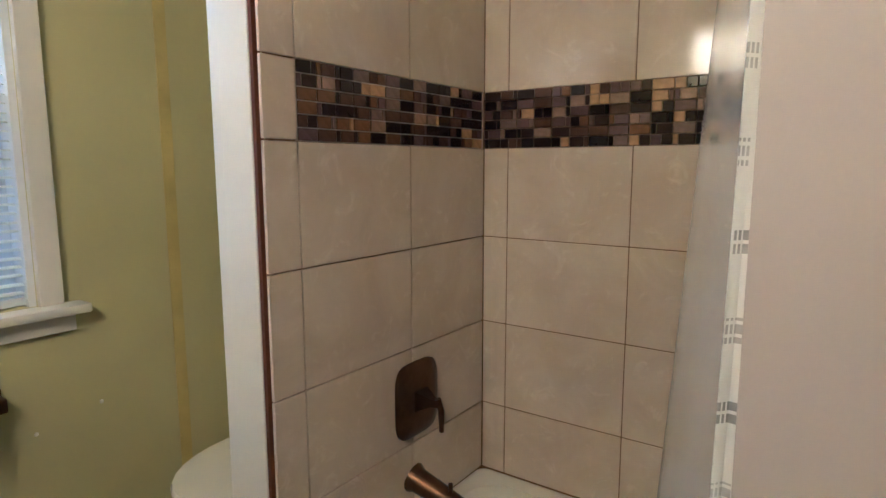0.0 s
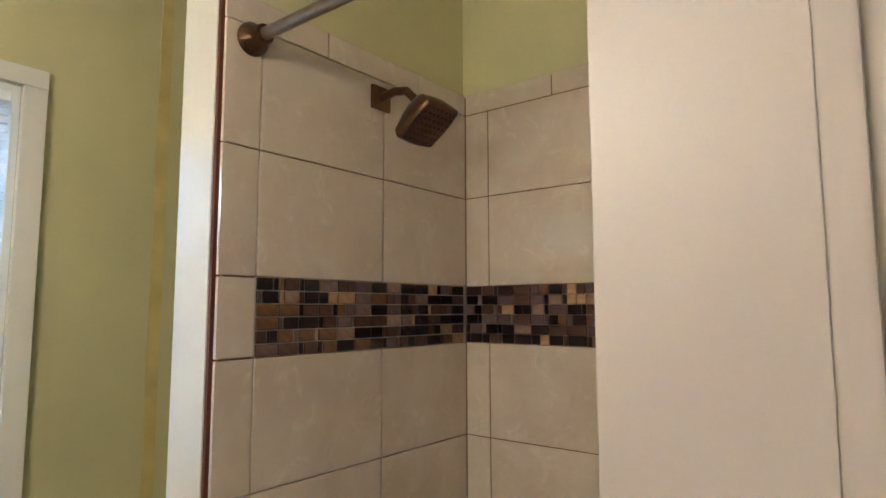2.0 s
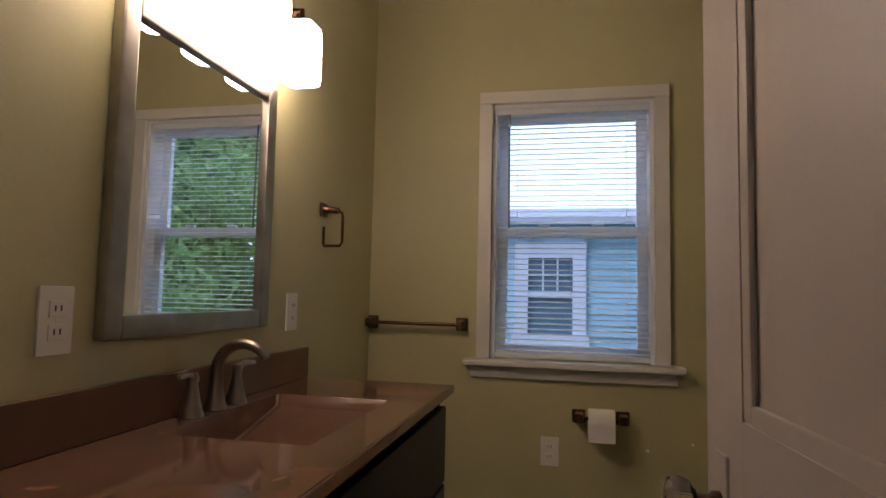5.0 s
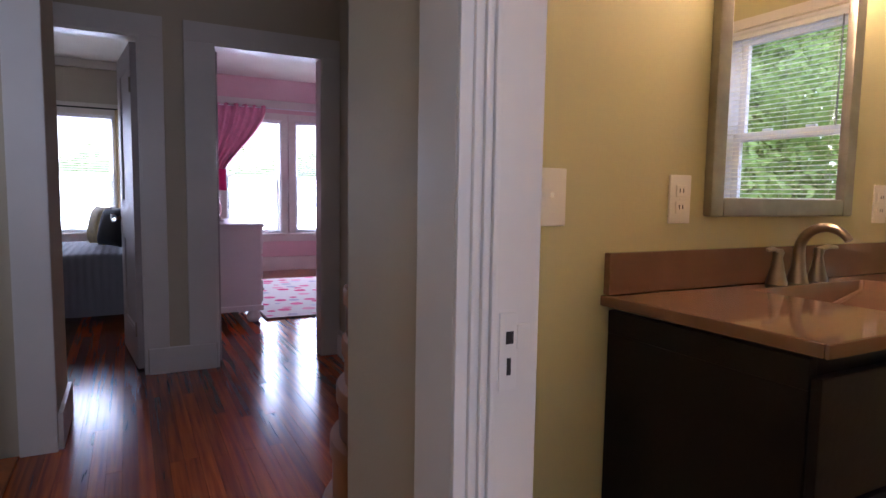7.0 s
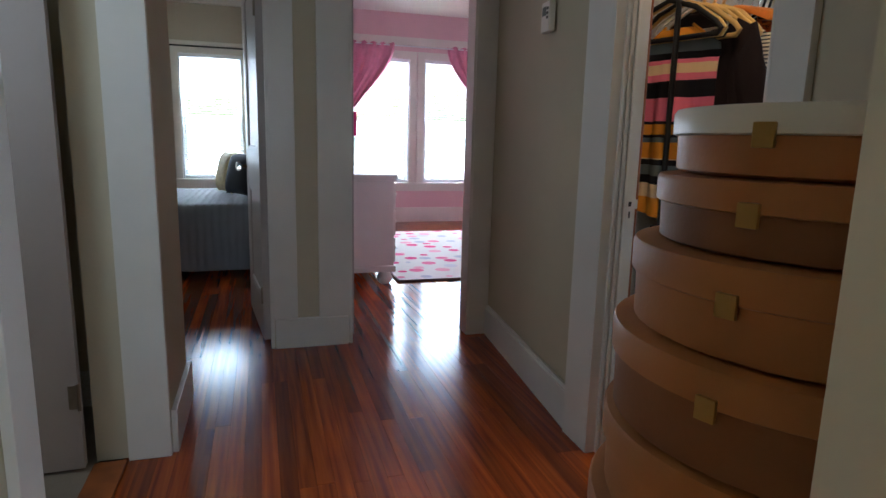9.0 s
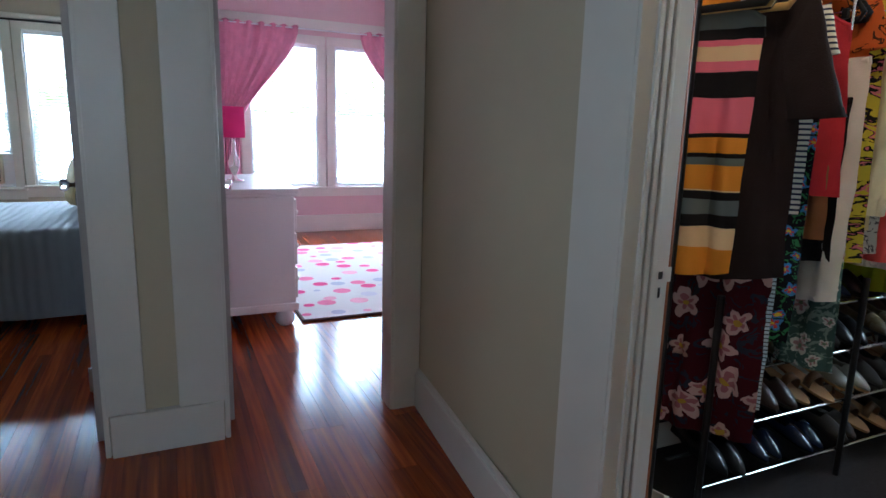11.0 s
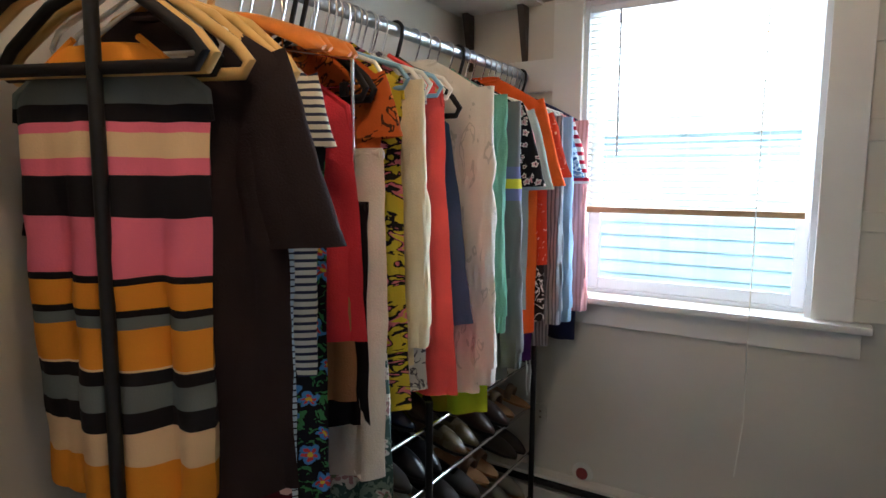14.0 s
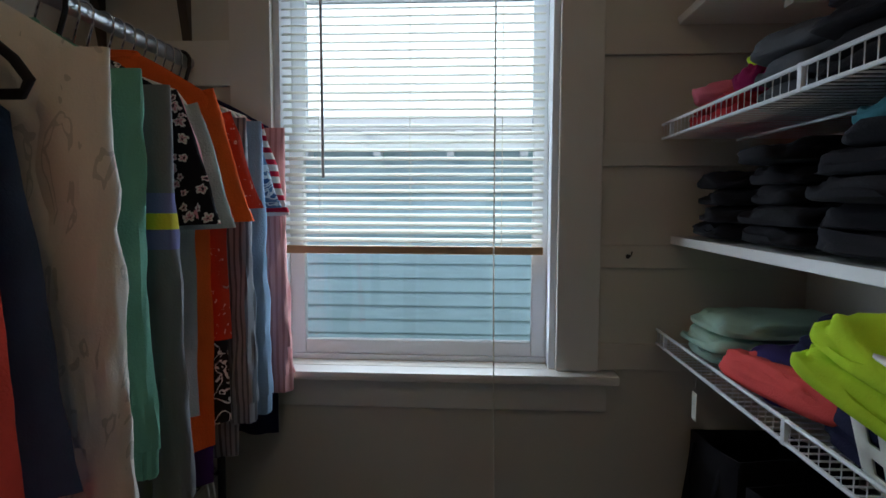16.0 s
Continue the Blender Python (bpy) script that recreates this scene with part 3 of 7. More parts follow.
for k, (a, b, z0, z1) in enumerate(PW):
    build_window("window_%d" % (5 + k), south(b, RS, z0), b - a, z1 - z0, 0.095, 0.02, 0.09, "white double-hung window of the pink bedroom")
    build_blind(south(b, RS, z0), b - a, z1 - z0 - 0.012, 0.01, 20, "white blind lowered over the pink room window", step=0.03)


def casing_run(name, boxes, label="white painted door casing", bevel=0.004, material=None):
    bm = bmesh.new()
    for lo, hi in boxes:
        add_box(bm, lo, hi, bevel)
    return tagged(part(name, bm, material or TRIM, None), label, "trim", kind="structure")


# bathroom door frame: flat casings, jamb with fluted stop
casing_run("trim_bath_door_hall", [((HX, 0.09, 0), (HX + 0.022, 0.197, 2.03)), ((HX, 0.933, 0), (HX + 0.022, 1.04, 2.03)), ((HX, 0.09, 2.03), (HX + 0.026, 1.04, 2.14))])
casing_run("trim_bath_door_inside", [((BE - 0.02, 0.10, 0), (BE, 0.196, 2.03)), ((BE - 0.02, 0.935, 0), (BE, 1.03, 2.03)), ((BE - 0.022, 0.10, 2.03), (BE, 1.03, 2.13))])
jamb = [((BE - 0.02, 0.197, 0), (HX + 0.022, 0.205, 2.03)), ((BE - 0.02, 0.925, 0), (HX + 0.022, 0.933, 2.03)), ((BE - 0.02, 0.205, 2.02), (HX + 0.022, 0.925, 2.03))]
for x in (0.668, 0.682, 0.697):
    jamb.append(((x, 0.205, 0), (x + 0.009, 0.213, 2.02)))
casing_run("jamb_bath_door", jamb, "white painted door jamb with fluted stop", 0.003)
# closet door frame
casing_run("trim_closet_door_hall", [((RX + 0.0, -1.94, 0), (RX + 0.035, -1.775, 2.03)), ((RX, -1.13, 0), (RX + 0.022, -1.03, 2.03)), ((RX, -1.94, 2.03), (RX + 0.026, -1.03, 2.14))])
jamb = [((-0.194, -1.775, 0), (RX + 0.035, -1.764, 2.03)), ((-0.188, -1.14, 0), (RX + 0.022, -1.129, 2.03)), ((-0.188, -1.764, 2.02), (RX + 0.022, -1.14, 2.03))]
for x in (-0.152, -0.133, -0.113):
    jamb.append(((x, -1.764, 0), (x + 0.011, -1.756, 2.02)))
casing_run("jamb_closet_door", jamb, "white painted door jamb with fluted stop", 0.003)
casing_run("trim_closet_door_inside", [((-0.206, -1.85, 0), (-0.195, -1.768, 2.05))], "orange-brown stained wooden casing inside the closet", 0.004, WOOD_ORANGE)


def strike_plate(m, label):
    t = thing("strike_plate", m, label, "door hardware", "strike plates")
    bm = bmesh.new()
    add_box(bm, (-0.013, 0.0, -0.05), (0.013, 0.003, 0.05), 0.002)
    add_box(bm, (-0.032, 0.0, 0.002), (-0.013, 0.003, 0.034), 0.001)
    part("plate", bm, TRIM, t, "painted-over metal plate")
    # Both holes are dark blocks on the plate, their shade put into the colour.
    box_part("latch_hole", (-0.007, 0.003, 0.01), (0.004, 0.0042, 0.026), DARK_SLOT, t)
    box_part("bolt_hole", (-0.004, 0.003, -0.03), (0.002, 0.0042, -0.008), DARK_SLOT, t)
    return t


strike_plate(pose(0.648, 0.205, 0.915), "white painted strike plate on the bathroom door jamb")
strike_plate(pose(-0.168, -1.764, 0.892), "white painted strike plate on the closet door jamb")

# hall east doorway and corner
casing_run("trim_side_door", [((1.478, -1.298, 0), (1.5, -1.18, 2.03)), ((1.478, -2.13, 2.03), (1.5, -1.18, 2.14)), ((1.36, -2.128, 0), (1.497, -2.105, 2.46))])
casing_run("trim_hall_south_doors", [((D1[0] - 0.127, HS, 0.16), (D1[0], HS + 0.024, DH)), ((D1[1], HS, 0), (D1[1] + 0.12, HS + 0.024, DH)), ((D1[0] - 0.127, HS, DH), (D1[1] + 0.12, HS + 0.026, DH + 0.12)),
                                     ((D2[1], HS, 0.16), (D2[1] + 0.165, HS + 0.024, DH)), ((D2[0] - 0.12, HS, 0), (D2[0], HS + 0.024, DH)), ((D2[0] - 0.12, HS, DH), (D2[1] + 0.165, HS + 0.026, DH + 0.12))])
casing_run("jamb_south_doors", [((D1[0] - 0.006, HS - 0.1, 0), (D1[0] + 0.012, HS + 0.02, DH)), ((D2[1] - 0.012, HS - 0.1, 0), (D2[1] + 0.006, HS + 0.02, DH)), ((D2[0] - 0.006, HS - 0.1, 0), (D2[0] + 0.012, HS + 0.02, DH)),
                                ((D1[0], HS - 0.1, DH - 0.012), (D1[1], HS + 0.02, DH + 0.004)), ((D2[0], HS - 0.1, DH - 0.012), (D2[1], HS + 0.02, DH + 0.004))], "white painted door jambs of the bedrooms")
casing_run("baseboard_pillar", [((D2[1] + 0.01, HS, 0), (D1[0] - 0.01, HS + 0.032, 0.16))], "white painted baseboard below the door casings", 0.006)
bm = bmesh.new()
add_prism(bm, [(RX + 0.008, -1.942), (RX + 0.026, -1.942), (-0.192, HS + 0.025), (-0.214, HS + 0.025)], 0, 0.155)
add_prism(bm, [(RX + 0.006, -1.942), (RX + 0.018, -1.942), (-0.2, HS + 0.025), (-0.214, HS + 0.025)], 0.155, 0.172)
tagged(part("baseboard_hall_west", bm, TRIM, None, smooth=False), "white painted baseboard along the hall wall", "baseboard", kind="structure")
casing_run("baseboard_hall_east", [((1.34, -2.62, 0), (1.36, -2.13, 0.16)), ((1.34, -2.62, 0), (2.4, -2.6, 0.16)), ((HX, BS - 0.045, 0), (HX + 0.018, 0.088, 0.15)), ((1.48, -1.17, 0), (1.5, 2.1, 0.15))], "white painted baseboard in the hall", 0.004)
casing_run("baseboard_bedrooms", [((-3.0, RS, 0), (0.73, RS + 0.02, 0.2)), ((0.83, RS, 0), (4.2, RS + 0.02, 0.2)), ((0.71, RS + 0.02, 0), (0.73, HS - 0.1, 0.18))], "white painted baseboard of the bedrooms", 0.004)
casing_run("trim_pink_frieze", [((-3.0, RS, 2.30), (0.73, RS + 0.024, 2.42)), ((-1.08 + 0.1, RS, 0.54), (-0.88 - 0.1, RS + 0.018, 2.15))], "white picture rail above the pink room windows", 0.004)
casing_run("trim_grey_crown", [((0.83, RS, CH - 0.1), (4.2, RS + 0.05, CH - 0.001)), ((1.0, RS, 2.15), (3.0, RS + 0.022, 2.2))], "white crown moulding of the grey bedroom", 0.01)
casing_run("threshold_side_room", [((1.5, -2.1, 0.0), (1.6, -1.3, 0.012))], "worn wooden threshold", 0.004, WOOD_ORANGE)


def panel_door(m, w, h, label, panels, knob="glass", knob_x=None, name="door_1", cat="door"):
    """A panelled door leaf: x from the hinge to the free edge, thickness in y, base at z 0."""
    t = thing(name, m, label, cat, kind="structure")
    th, st = 0.036, 0.126
    bm = bmesh.new()
    add_box(bm, (0, -th / 2, 0), (st, th / 2, h), 0.0015)
    add_box(bm, (w - st, -th / 2, 0), (w, th / 2, h), 0.0015)
    zs = [0.0] + [z for p in panels for z in p] + [h]
    for z0, z1 in zip(zs[::2], zs[1::2]):
        add_box(bm, (st, -th / 2, z0), (w - st, th / 2, z1), 0.0004)
    part("leaf", bm, DOOR_PAINT, t)
    for z0, z1 in panels:
        bm = bmesh.new()
        add_box(bm, (st - 0.002, -0.007, z0 - 0.002), (w - st + 0.002, 0.007, z1 + 0.002), 0)
        pan = part("panel", bm, DOOR_PAINT, t)
        bm = bmesh.new()
        for s in (-1, 1):
            a, b = sorted((s * 0.007, s * 0.016))
            for lo, hi in (((st - 0.009, a, z0), (st + 0.022, b, z1)), ((w - st - 0.022, a, z0), (w - st + 0.009, b, z1)), ((st + 0.02, a, z0 - 0.009), (w - st - 0.02, b, z0 + 0.022)), ((st + 0.02, a, z1 - 0.022), (w - st - 0.02, b, z1 + 0.009))):
                add_box(bm, lo, hi, 0.006)
        part("moulding", bm, DOOR_PAINT, pan)
    if knob:
        for s in (-1, 1):
            z = 0.91
            x = knob_x or w - 0.06
            bm = bmesh.new()
            add_box(bm, (x - 0.022, min(s * th / 2, s * (th / 2 + 0.004)), z - 0.11), (x + 0.022, max(s * th / 2, s * (th / 2 + 0.004)), z + 0.06), 0.002)
            part("escutcheon", bm, DOOR_PAINT if knob == "glass" else BRONZE, t, "painted-over escutcheon plate")
            turn = Matrix.Translation((x, s * (th / 2), z)) @ Matrix.Rotation(-s * math.pi / 2, 4, "X")
            bm = bmesh.new()
            add_lathe(bm, [(0.013, 0.003), (0.013, 0.012), (0.009, 0.018), (0.009, 0.03), (0.015, 0.034)], 16, turn)
            kn = part("knob_shank", bm, BRONZE, t, "dark bronze knob shank")
            bm = bmesh.new()
            add_lathe(bm, [(0.012, 0.034), (0.024, 0.04), (0.029, 0.052), (0.027, 0.064), (0.016, 0.07), (0.004, 0.071)], 12, turn)
            part("knob", bm, glassy("knob_glass", 0.02) if knob == "glass" else BRONZE, kn, "faceted clear glass knob" if knob == "glass" else "")
    for z in (0.25, h - 0.25):
        bm = bmesh.new()
        add_tube(bm, [(0.0, th / 2 + 0.004, z - 0.045), (0.0, th / 2 + 0.004, z + 0.045)], 0.006, 8)
        add_box(bm, (0.0, th / 2, z - 0.04), (0.03, th / 2 + 0.002, z + 0.04), 0)
        part("hinge", bm, NICKEL, t)
    return t


ONE_PANEL = [(0.22, 0.80), (1.02, 1.88)]
bath_door = panel_door(pose(0, 0, 0), 0.753, 2.0, "cream painted panelled door with a glass knob, standing open", ONE_PANEL, name="door_1")
bath_door.matrix_basis = pose(0.618, 0.915, 0.012, 0, 0, 185.1)
panel_door(pose(D1[0] + 0.03, HS - 0.105, 0.012, 0, 0, -84), 0.74, 1.98, "white painted panelled door standing open into the grey bedroom", ONE_PANEL, name="door_2")
panel_door(pose(D2[1] - 0.02, HS - 0.105, 0.012, 0, 0, -91), 0.66, 1.98, "white painted panelled door standing open into the pink bedroom", ONE_PANEL, name="door_3")
panel_door(pose(1.62, -2.085, 0.014, 0, 0, 2), 0.74, 1.98, "white painted door standing open into the side room", ONE_PANEL, name="door_4")


# ---- bathroom ----
def plate(m, w, h, label, cat, kind_of):
    t = thing("switch_plate" if kind_of == "switch2" else "outlet_plate" if kind_of == "outlet" else "dimmer_plate", m, label, cat, "wall plates")
    box_part("cover", (-w / 2, -0.006, -h / 2), (w / 2, 0, h / 2), PLASTIC_WHITE, t, bevel=0.003)
    if kind_of == "switch2":
        for x in (-0.023, 0.023):
            box_part("toggle_slot", (x - 0.005, -0.0068, -0.012), (x + 0.005, -0.0055, 0.012), PLASTIC_WHITE, t, bevel=0.0005)
            bm = bmesh.new()
            add_box(bm, (x - 0.004, -0.018, -0.001), (x + 0.004, -0.005, 0.009), 0.001)
            part("toggle", bm, PLASTIC_WHITE, t)
    elif kind_of == "outlet":
        for z in (-0.02, 0.02):
            s = box_part("socket", (-0.017, -0.009, z - 0.014), (0.017, -0.0055, z + 0.014), PLASTIC_WHITE, t, bevel=0.004)
            for x in (-0.006, 0.006):
                # Dark blocks on the socket face, coloured as the shade in its slots.
                box_part("slot", (x - 0.0012, -0.0096, z - 0.004), (x + 0.0012, -0.0089, z + 0.006), DARK_SLOT, s, bevel=0)
    else:
        box_part("rocker", (-0.016, -0.010, -0.033), (0.016, -0.0055, 0.033), PLASTIC_WHITE, t, bevel=0.002)
        box_part("slider", (-0.005, -0.013, -0.02), (0.005, -0.0095, 0.02), DARK_SLOT, t)
    for z in ((-0.03, 0.03) if kind_of == "switch2" else (-h / 2 + 0.012, h / 2 - 0.012) if kind_of != "outlet" else (0.0,)):
        for x in ((-0.023, 0.023) if kind_of == "switch2" else (0,)):
            box_part("screw", (x - 0.0025, -0.0068, z - 0.0025), (x + 0.0025, -0.0058, z + 0.0025), PLASTIC_WHITE, t, bevel=0.001)
    return t


plate(south(0.286, BS, 1.11), 0.122, 0.124, "white double toggle switch plate on the bathroom wall", "switch", "switch2")
plate(south(-0.127, BS, 1.11), 0.072, 0.118, "white duplex outlet beside the mirror", "outlet", "outlet")
plate(south(-1.018, BS, 1.105), 0.072, 0.118, "white duplex outlet beyond the mirror", "outlet", "outlet")
plate(west(BW, 0.57, 0.545), 0.072, 0.115, "white duplex outlet low on the window wall", "outlet", "outlet")
plate(pose(1.5, -0.89, 1.34, 0, 0, -90), 0.07, 0.12, "white dimmer switch plate in the hall", "switch", "dimmer")

# vanity
van = thing("vanity_cabinet", pose(-0.51, 0.03, 0), "dark espresso wooden vanity cabinet against the wall", "cabinet")
bm = bmesh.new()
add_box(bm, (-0.6, -0.24, 0.09), (0.6, 0.225, 0.80), 0.003)
add_box(bm, (-0.6, -0.24, 0.80), (-0.58, 0.225, 0.853), 0.002)
add_box(bm, (0.58, -0.24, 0.80), (0.6, 0.225, 0.853), 0.002)
add_box(bm, (-0.58, 0.195, 0.80), (0.58, 0.21, 0.853), 0.002)
part("body", bm, ESPRESSO, van)
box_part("toe_kick", (-0.57, -0.24, 0.0), (0.57, 0.17, 0.089), ESPRESSO, van)
BAR_PULL = NICKEL


def front(lo, hi, nm, hx, vertical):
    d = box_part(nm, lo, hi, ESPRESSO, van, bevel=0.004)
    bm = bmesh.new()
    cz, cx = (lo[2] + hi[2]) / 2, hx
    if vertical:
        add_tube(bm, [(cx, hi[1], hi[2] - 0.15), (cx, hi[1] + 0.028, hi[2] - 0.16), (cx, hi[1] + 0.028, hi[2] - 0.26), (cx, hi[1], hi[2] - 0.27)], 0.005, 8)
    else:
        add_tube(bm, [(cx - 0.06, hi[1], cz), (cx - 0.05, hi[1] + 0.028, cz), (cx + 0.05, hi[1] + 0.028, cz), (cx + 0.06, hi[1], cz)], 0.005, 8)
    part("handle", bm, BAR_PULL, d, "brushed nickel bar handle")


box_part("false_front", (-0.598, 0.226, 0.60), (0.598, 0.245, 0.825), ESPRESSO, van, bevel=0.004)
front((-0.198, 0.226, 0.10), (0.198, 0.245, 0.59), "cabinet_door", -0.15, True)
for z0, z1 in ((0.10, 0.335), (0.345, 0.59)):
    front((-0.598, 0.226, z0), (-0.204, 0.245, z1), "drawer", -0.4, False)
    front((0.204, 0.226, z0), (0.598, 0.245, z1), "drawer", 0.4, False)


def vanity_top():
    t = thing("stone_countertop", pose(0, 0, 0), "glossy brown marble vanity top with a moulded basin", "countertop")
    x0, x1, y0, y1, z = -1.122, 0.104, BS, 0.288, 0.888
    bx0, bx1, by0, by1 = -0.80, -0.30, -0.135, 0.185
    bm = bmesh.new()
    for lo, hi in (((x0, y0, z - 0.022), (bx0, y1, z)), ((bx1, y0, z - 0.022), (x1, y1, z)), ((bx0, y0, z - 0.022), (bx1, by0, z)), ((bx0, by1, z - 0.022), (bx1, y1, z))):
        add_box(bm, lo, hi, 0.0)
    bmesh.ops.remove_doubles(bm, verts=bm.verts, dist=0.0005)
    part("slab", bm, STONE_TOP, t)
    bm = bmesh.new()
    top = [bm.verts.new(p) for p in ((bx0, by0, z - 0.001), (bx1, by0, z - 0.001), (bx1, by1, z - 0.001), (bx0, by1, z - 0.001))]
    bot = [bm.verts.new(p) for p in ((bx0 + 0.03, by0 + 0.015, z - 0.03), (bx1 - 0.025, by0 + 0.02, z - 0.13), (bx1 - 0.025, by1 - 0.025, z - 0.13), (bx0 + 0.03, by1 - 0.02, z - 0.03))]
    for i in range(4):
        bm.faces.new((top[i], bot[i], bot[(i + 1) % 4], top[(i + 1) % 4]))
    bm.faces.new(bot)
    bmesh.ops.bevel(bm, geom=[e for e in bm.edges if not e.is_boundary], offset=0.007, segments=3, affect="EDGES")
    part("basin", bm, STONE_TOP, t, "sloping moulded basin")
    bm = bmesh.new()
    add_lathe(bm, [(0.022, 0.0), (0.022, 0.004), (0.012, 0.006)], 16, Matrix.Translation((-0.40, 0.03, z - 0.118)))
    part("drain", bm, BRONZE, t)
    box_part("backsplash", (x0, y0, z + 0.001), (x1, y0 + 0.02, z + 0.098), STONE_TOP, t, bevel=0.003)
    bm = bmesh.new()
    add_box(bm, (x0 - 0.003, y1, z - 0.024), (x1 + 0.008, y1 + 0.008, z), 0.003)
    add_box(bm, (x1, y0, z - 0.024), (x1 + 0.008, y1 - 0.001, z), 0.003)
    part("edge", bm, STONE_TOP, t)


vanity_top()

fau = thing("faucet", pose(-0.545, -0.165, 0.889), "brushed nickel widespread faucet with two lever handles", "faucet")
bm = bmesh.new()
add_lathe(bm, [(0.028, 0), (0.027, 0.006), (0.02, 0.03), (0.016, 0.06)], 18)
pts = [(0, 0, 0.05), (0, 0, 0.085)] + [(0, 0.068 - 0.068 * math.cos(radians(q)), 0.088 + 0.066 * math.sin(radians(q))) for q in range(8, 150, 10)]
add_tube(bm, pts, [0.017, 0.0155] + [0.0145 - 0.0003 * q for q in range(len(pts) - 2)], 12)
part("spout", bm, NICKEL, fau)
for x in (-0.09, 0.09):
    bm = bmesh.new()
    add_lathe(bm, [(0.027, 0), (0.026, 0.006), (0.018, 0.035), (0.011, 0.07), (0.014, 0.085), (0.010, 0.094)], 18, Matrix.Translation((x, 0, 0)))
    part("handle_base", bm, NICKEL, fau)
    bm = bmesh.new()
    add_tube(bm, [(x, 0.0, 0.088), (x + (0.03 if x > 0 else -0.03), 0.008, 0.096), (x + (0.065 if x > 0 else -0.065), 0.012, 0.094)], [0.009, 0.008, 0.006], 10, flat=0.55)
    part("lever", bm, NICKEL, fau)

# mirror
mir = thing("wall_mirror", pose(-0.522, BS, 1.068), "framed wall mirror in a brushed silver frame", "mirror")
w, h, f = 0.617, 0.69, 0.048
bm = bmesh.new()
for lo, hi in (((-w / 2, 0, 0), (-w / 2 + f, 0.026, h)), ((w / 2 - f, 0, 0), (w / 2, 0.026, h)), ((-w / 2 + f, 0, 0), (w / 2 - f, 0.026, f)), ((-w / 2 + f, 0, h - f), (w / 2 - f, 0.026, h))):
    add_box(bm, lo, hi, 0.007)
part("mirror_frame", bm, mat("brushed_silver_frame", srgb(158, 152, 142), 0.36, metal=0.9, vary=0.15, scale=15, bump=0.08), mir)
box_part("mirror_pane", (-w / 2 + f - 0.004, 0.002, f - 0.004), (w / 2 - f + 0.004, 0.012, h - f + 0.004), MIRROR, mir, bevel=0)

# vanity light
SHADE = emissive("glowing_glass_shade", (1.0, 0.66, 0.33, 1), 23)
vl = thing("vanity_light", pose(-0.52, BS, 1.9), "bronze four-light vanity fixture with glowing white shades", "lamp")
bm = bmesh.new()
add_box(bm, (-0.09, 0, 0.03), (0.09, 0.022, 0.13), 0.006)
add_tube(bm, [(0, 0.02, 0.085), (0, 0.06, 0.085)], 0.012, 10)
part("wall_plate", bm, BRONZE, vl)
bm = bmesh.new()
add_box(bm, (-0.36, 0.055, 0.075), (0.36, 0.072, 0.095), 0.004)
part("bar", bm, BRONZE, vl)
for x in (-0.30, -0.1, 0.1, 0.30):
    bm = bmesh.new()
    add_tube(bm, [(x, 0.064, 0.085), (x, 0.095, 0.085), (x, 0.095, 0.05)], 0.009, 10)
    add_lathe(bm, [(0.03, 0.042), (0.03, 0.052), (0.012, 0.06)], 16, Matrix.Translation((x, 0.095, 0)))
    part("arm", bm, BRONZE, vl)
    bm = bmesh.new()
    r = 0.051
    add_box(bm, (x - r, 0.095 - r, -0.135), (x + r, 0.095 + r, 0.044), 0.022)
    part("shade", bm, SHADE, vl, "glowing white square glass shade")

# towel ring, towel bar, paper holder
tr = thing("towel_ring", pose(-1.235, BS, 1.46), "bronze towel ring on the wall above the vanity", "towel ring")
bm = bmesh.new()
add_box(bm, (-0.024, 0, -0.024), (0.024, 0.01, 0.024), 0.004)
add_tube(bm, [(0, 0.01, 0), (0, 0.03, 0.0), (0, 0.062, -0.004)], [0.018, 0.012, 0.011], 10)
part("mount", bm, BRONZE, tr)
bm = bmesh.new()
rr = [(0.0, 0.06, -0.004), (0, 0.075, -0.012), (0, 0.078, -0.03), (0, 0.078, -0.115), (0, 0.07, -0.128), (0, 0.01, -0.128), (0, 0.002 + 0.006, -0.12), (0, 0.008, -0.06)]
add_tube(bm, [(x + 0.03 * (0), y, z) for x, y, z in rr], 0.005, 8)
part("ring", bm, BRONZE, tr)
tb = thing("towel_bar", pose(BW, 0.0, 1.045), "dark bronze towel bar beside the window", "towel bar")
for y in (-0.195, 0.2):
    bm = bmesh.new()
    add_box(bm, (0, y - 0.025, -0.028), (0.012, y + 0.025, 0.028), 0.004)
    add_box(bm, (0.012, y - 0.016, -0.018), (0.066, y + 0.016, 0.018), 0.007)
    part("post", bm, BRONZE, tb)
bm = bmesh.new()
add_tube(bm, [(0.048, -0.19, 0), (0.048, 0.195, 0)], 0.008, 10)
part("bar", bm, BRONZE, tb)
tp = thing("toilet_paper_holder", pose(BW, 0.77, 0.695), "dark bronze paper holder below the window", "paper holder")
for y in (-0.085, 0.085):
    bm = bmesh.new()
    add_box(bm, (0, y - 0.026, -0.026), (0.012, y + 0.026, 0.026), 0.004)
    add_box(bm, (0.012, y - 0.018, -0.018), (0.075, y + 0.018, 0.018), 0.007)
    part("post", bm, BRONZE, tp)
bm = bmesh.new()
add_tube(bm, [(0.055, -0.08, 0), (0.055, 0.08, 0)], 0.008, 8)
part("spindle", bm, BRONZE, tp)
roll = thing("toilet_paper_roll", pose(BW + 0.062, 0.77, 0.682, 90, 0, 0), "white paper roll on the bronze holder", "paper roll")
bm = bmesh.new()
segs = 28
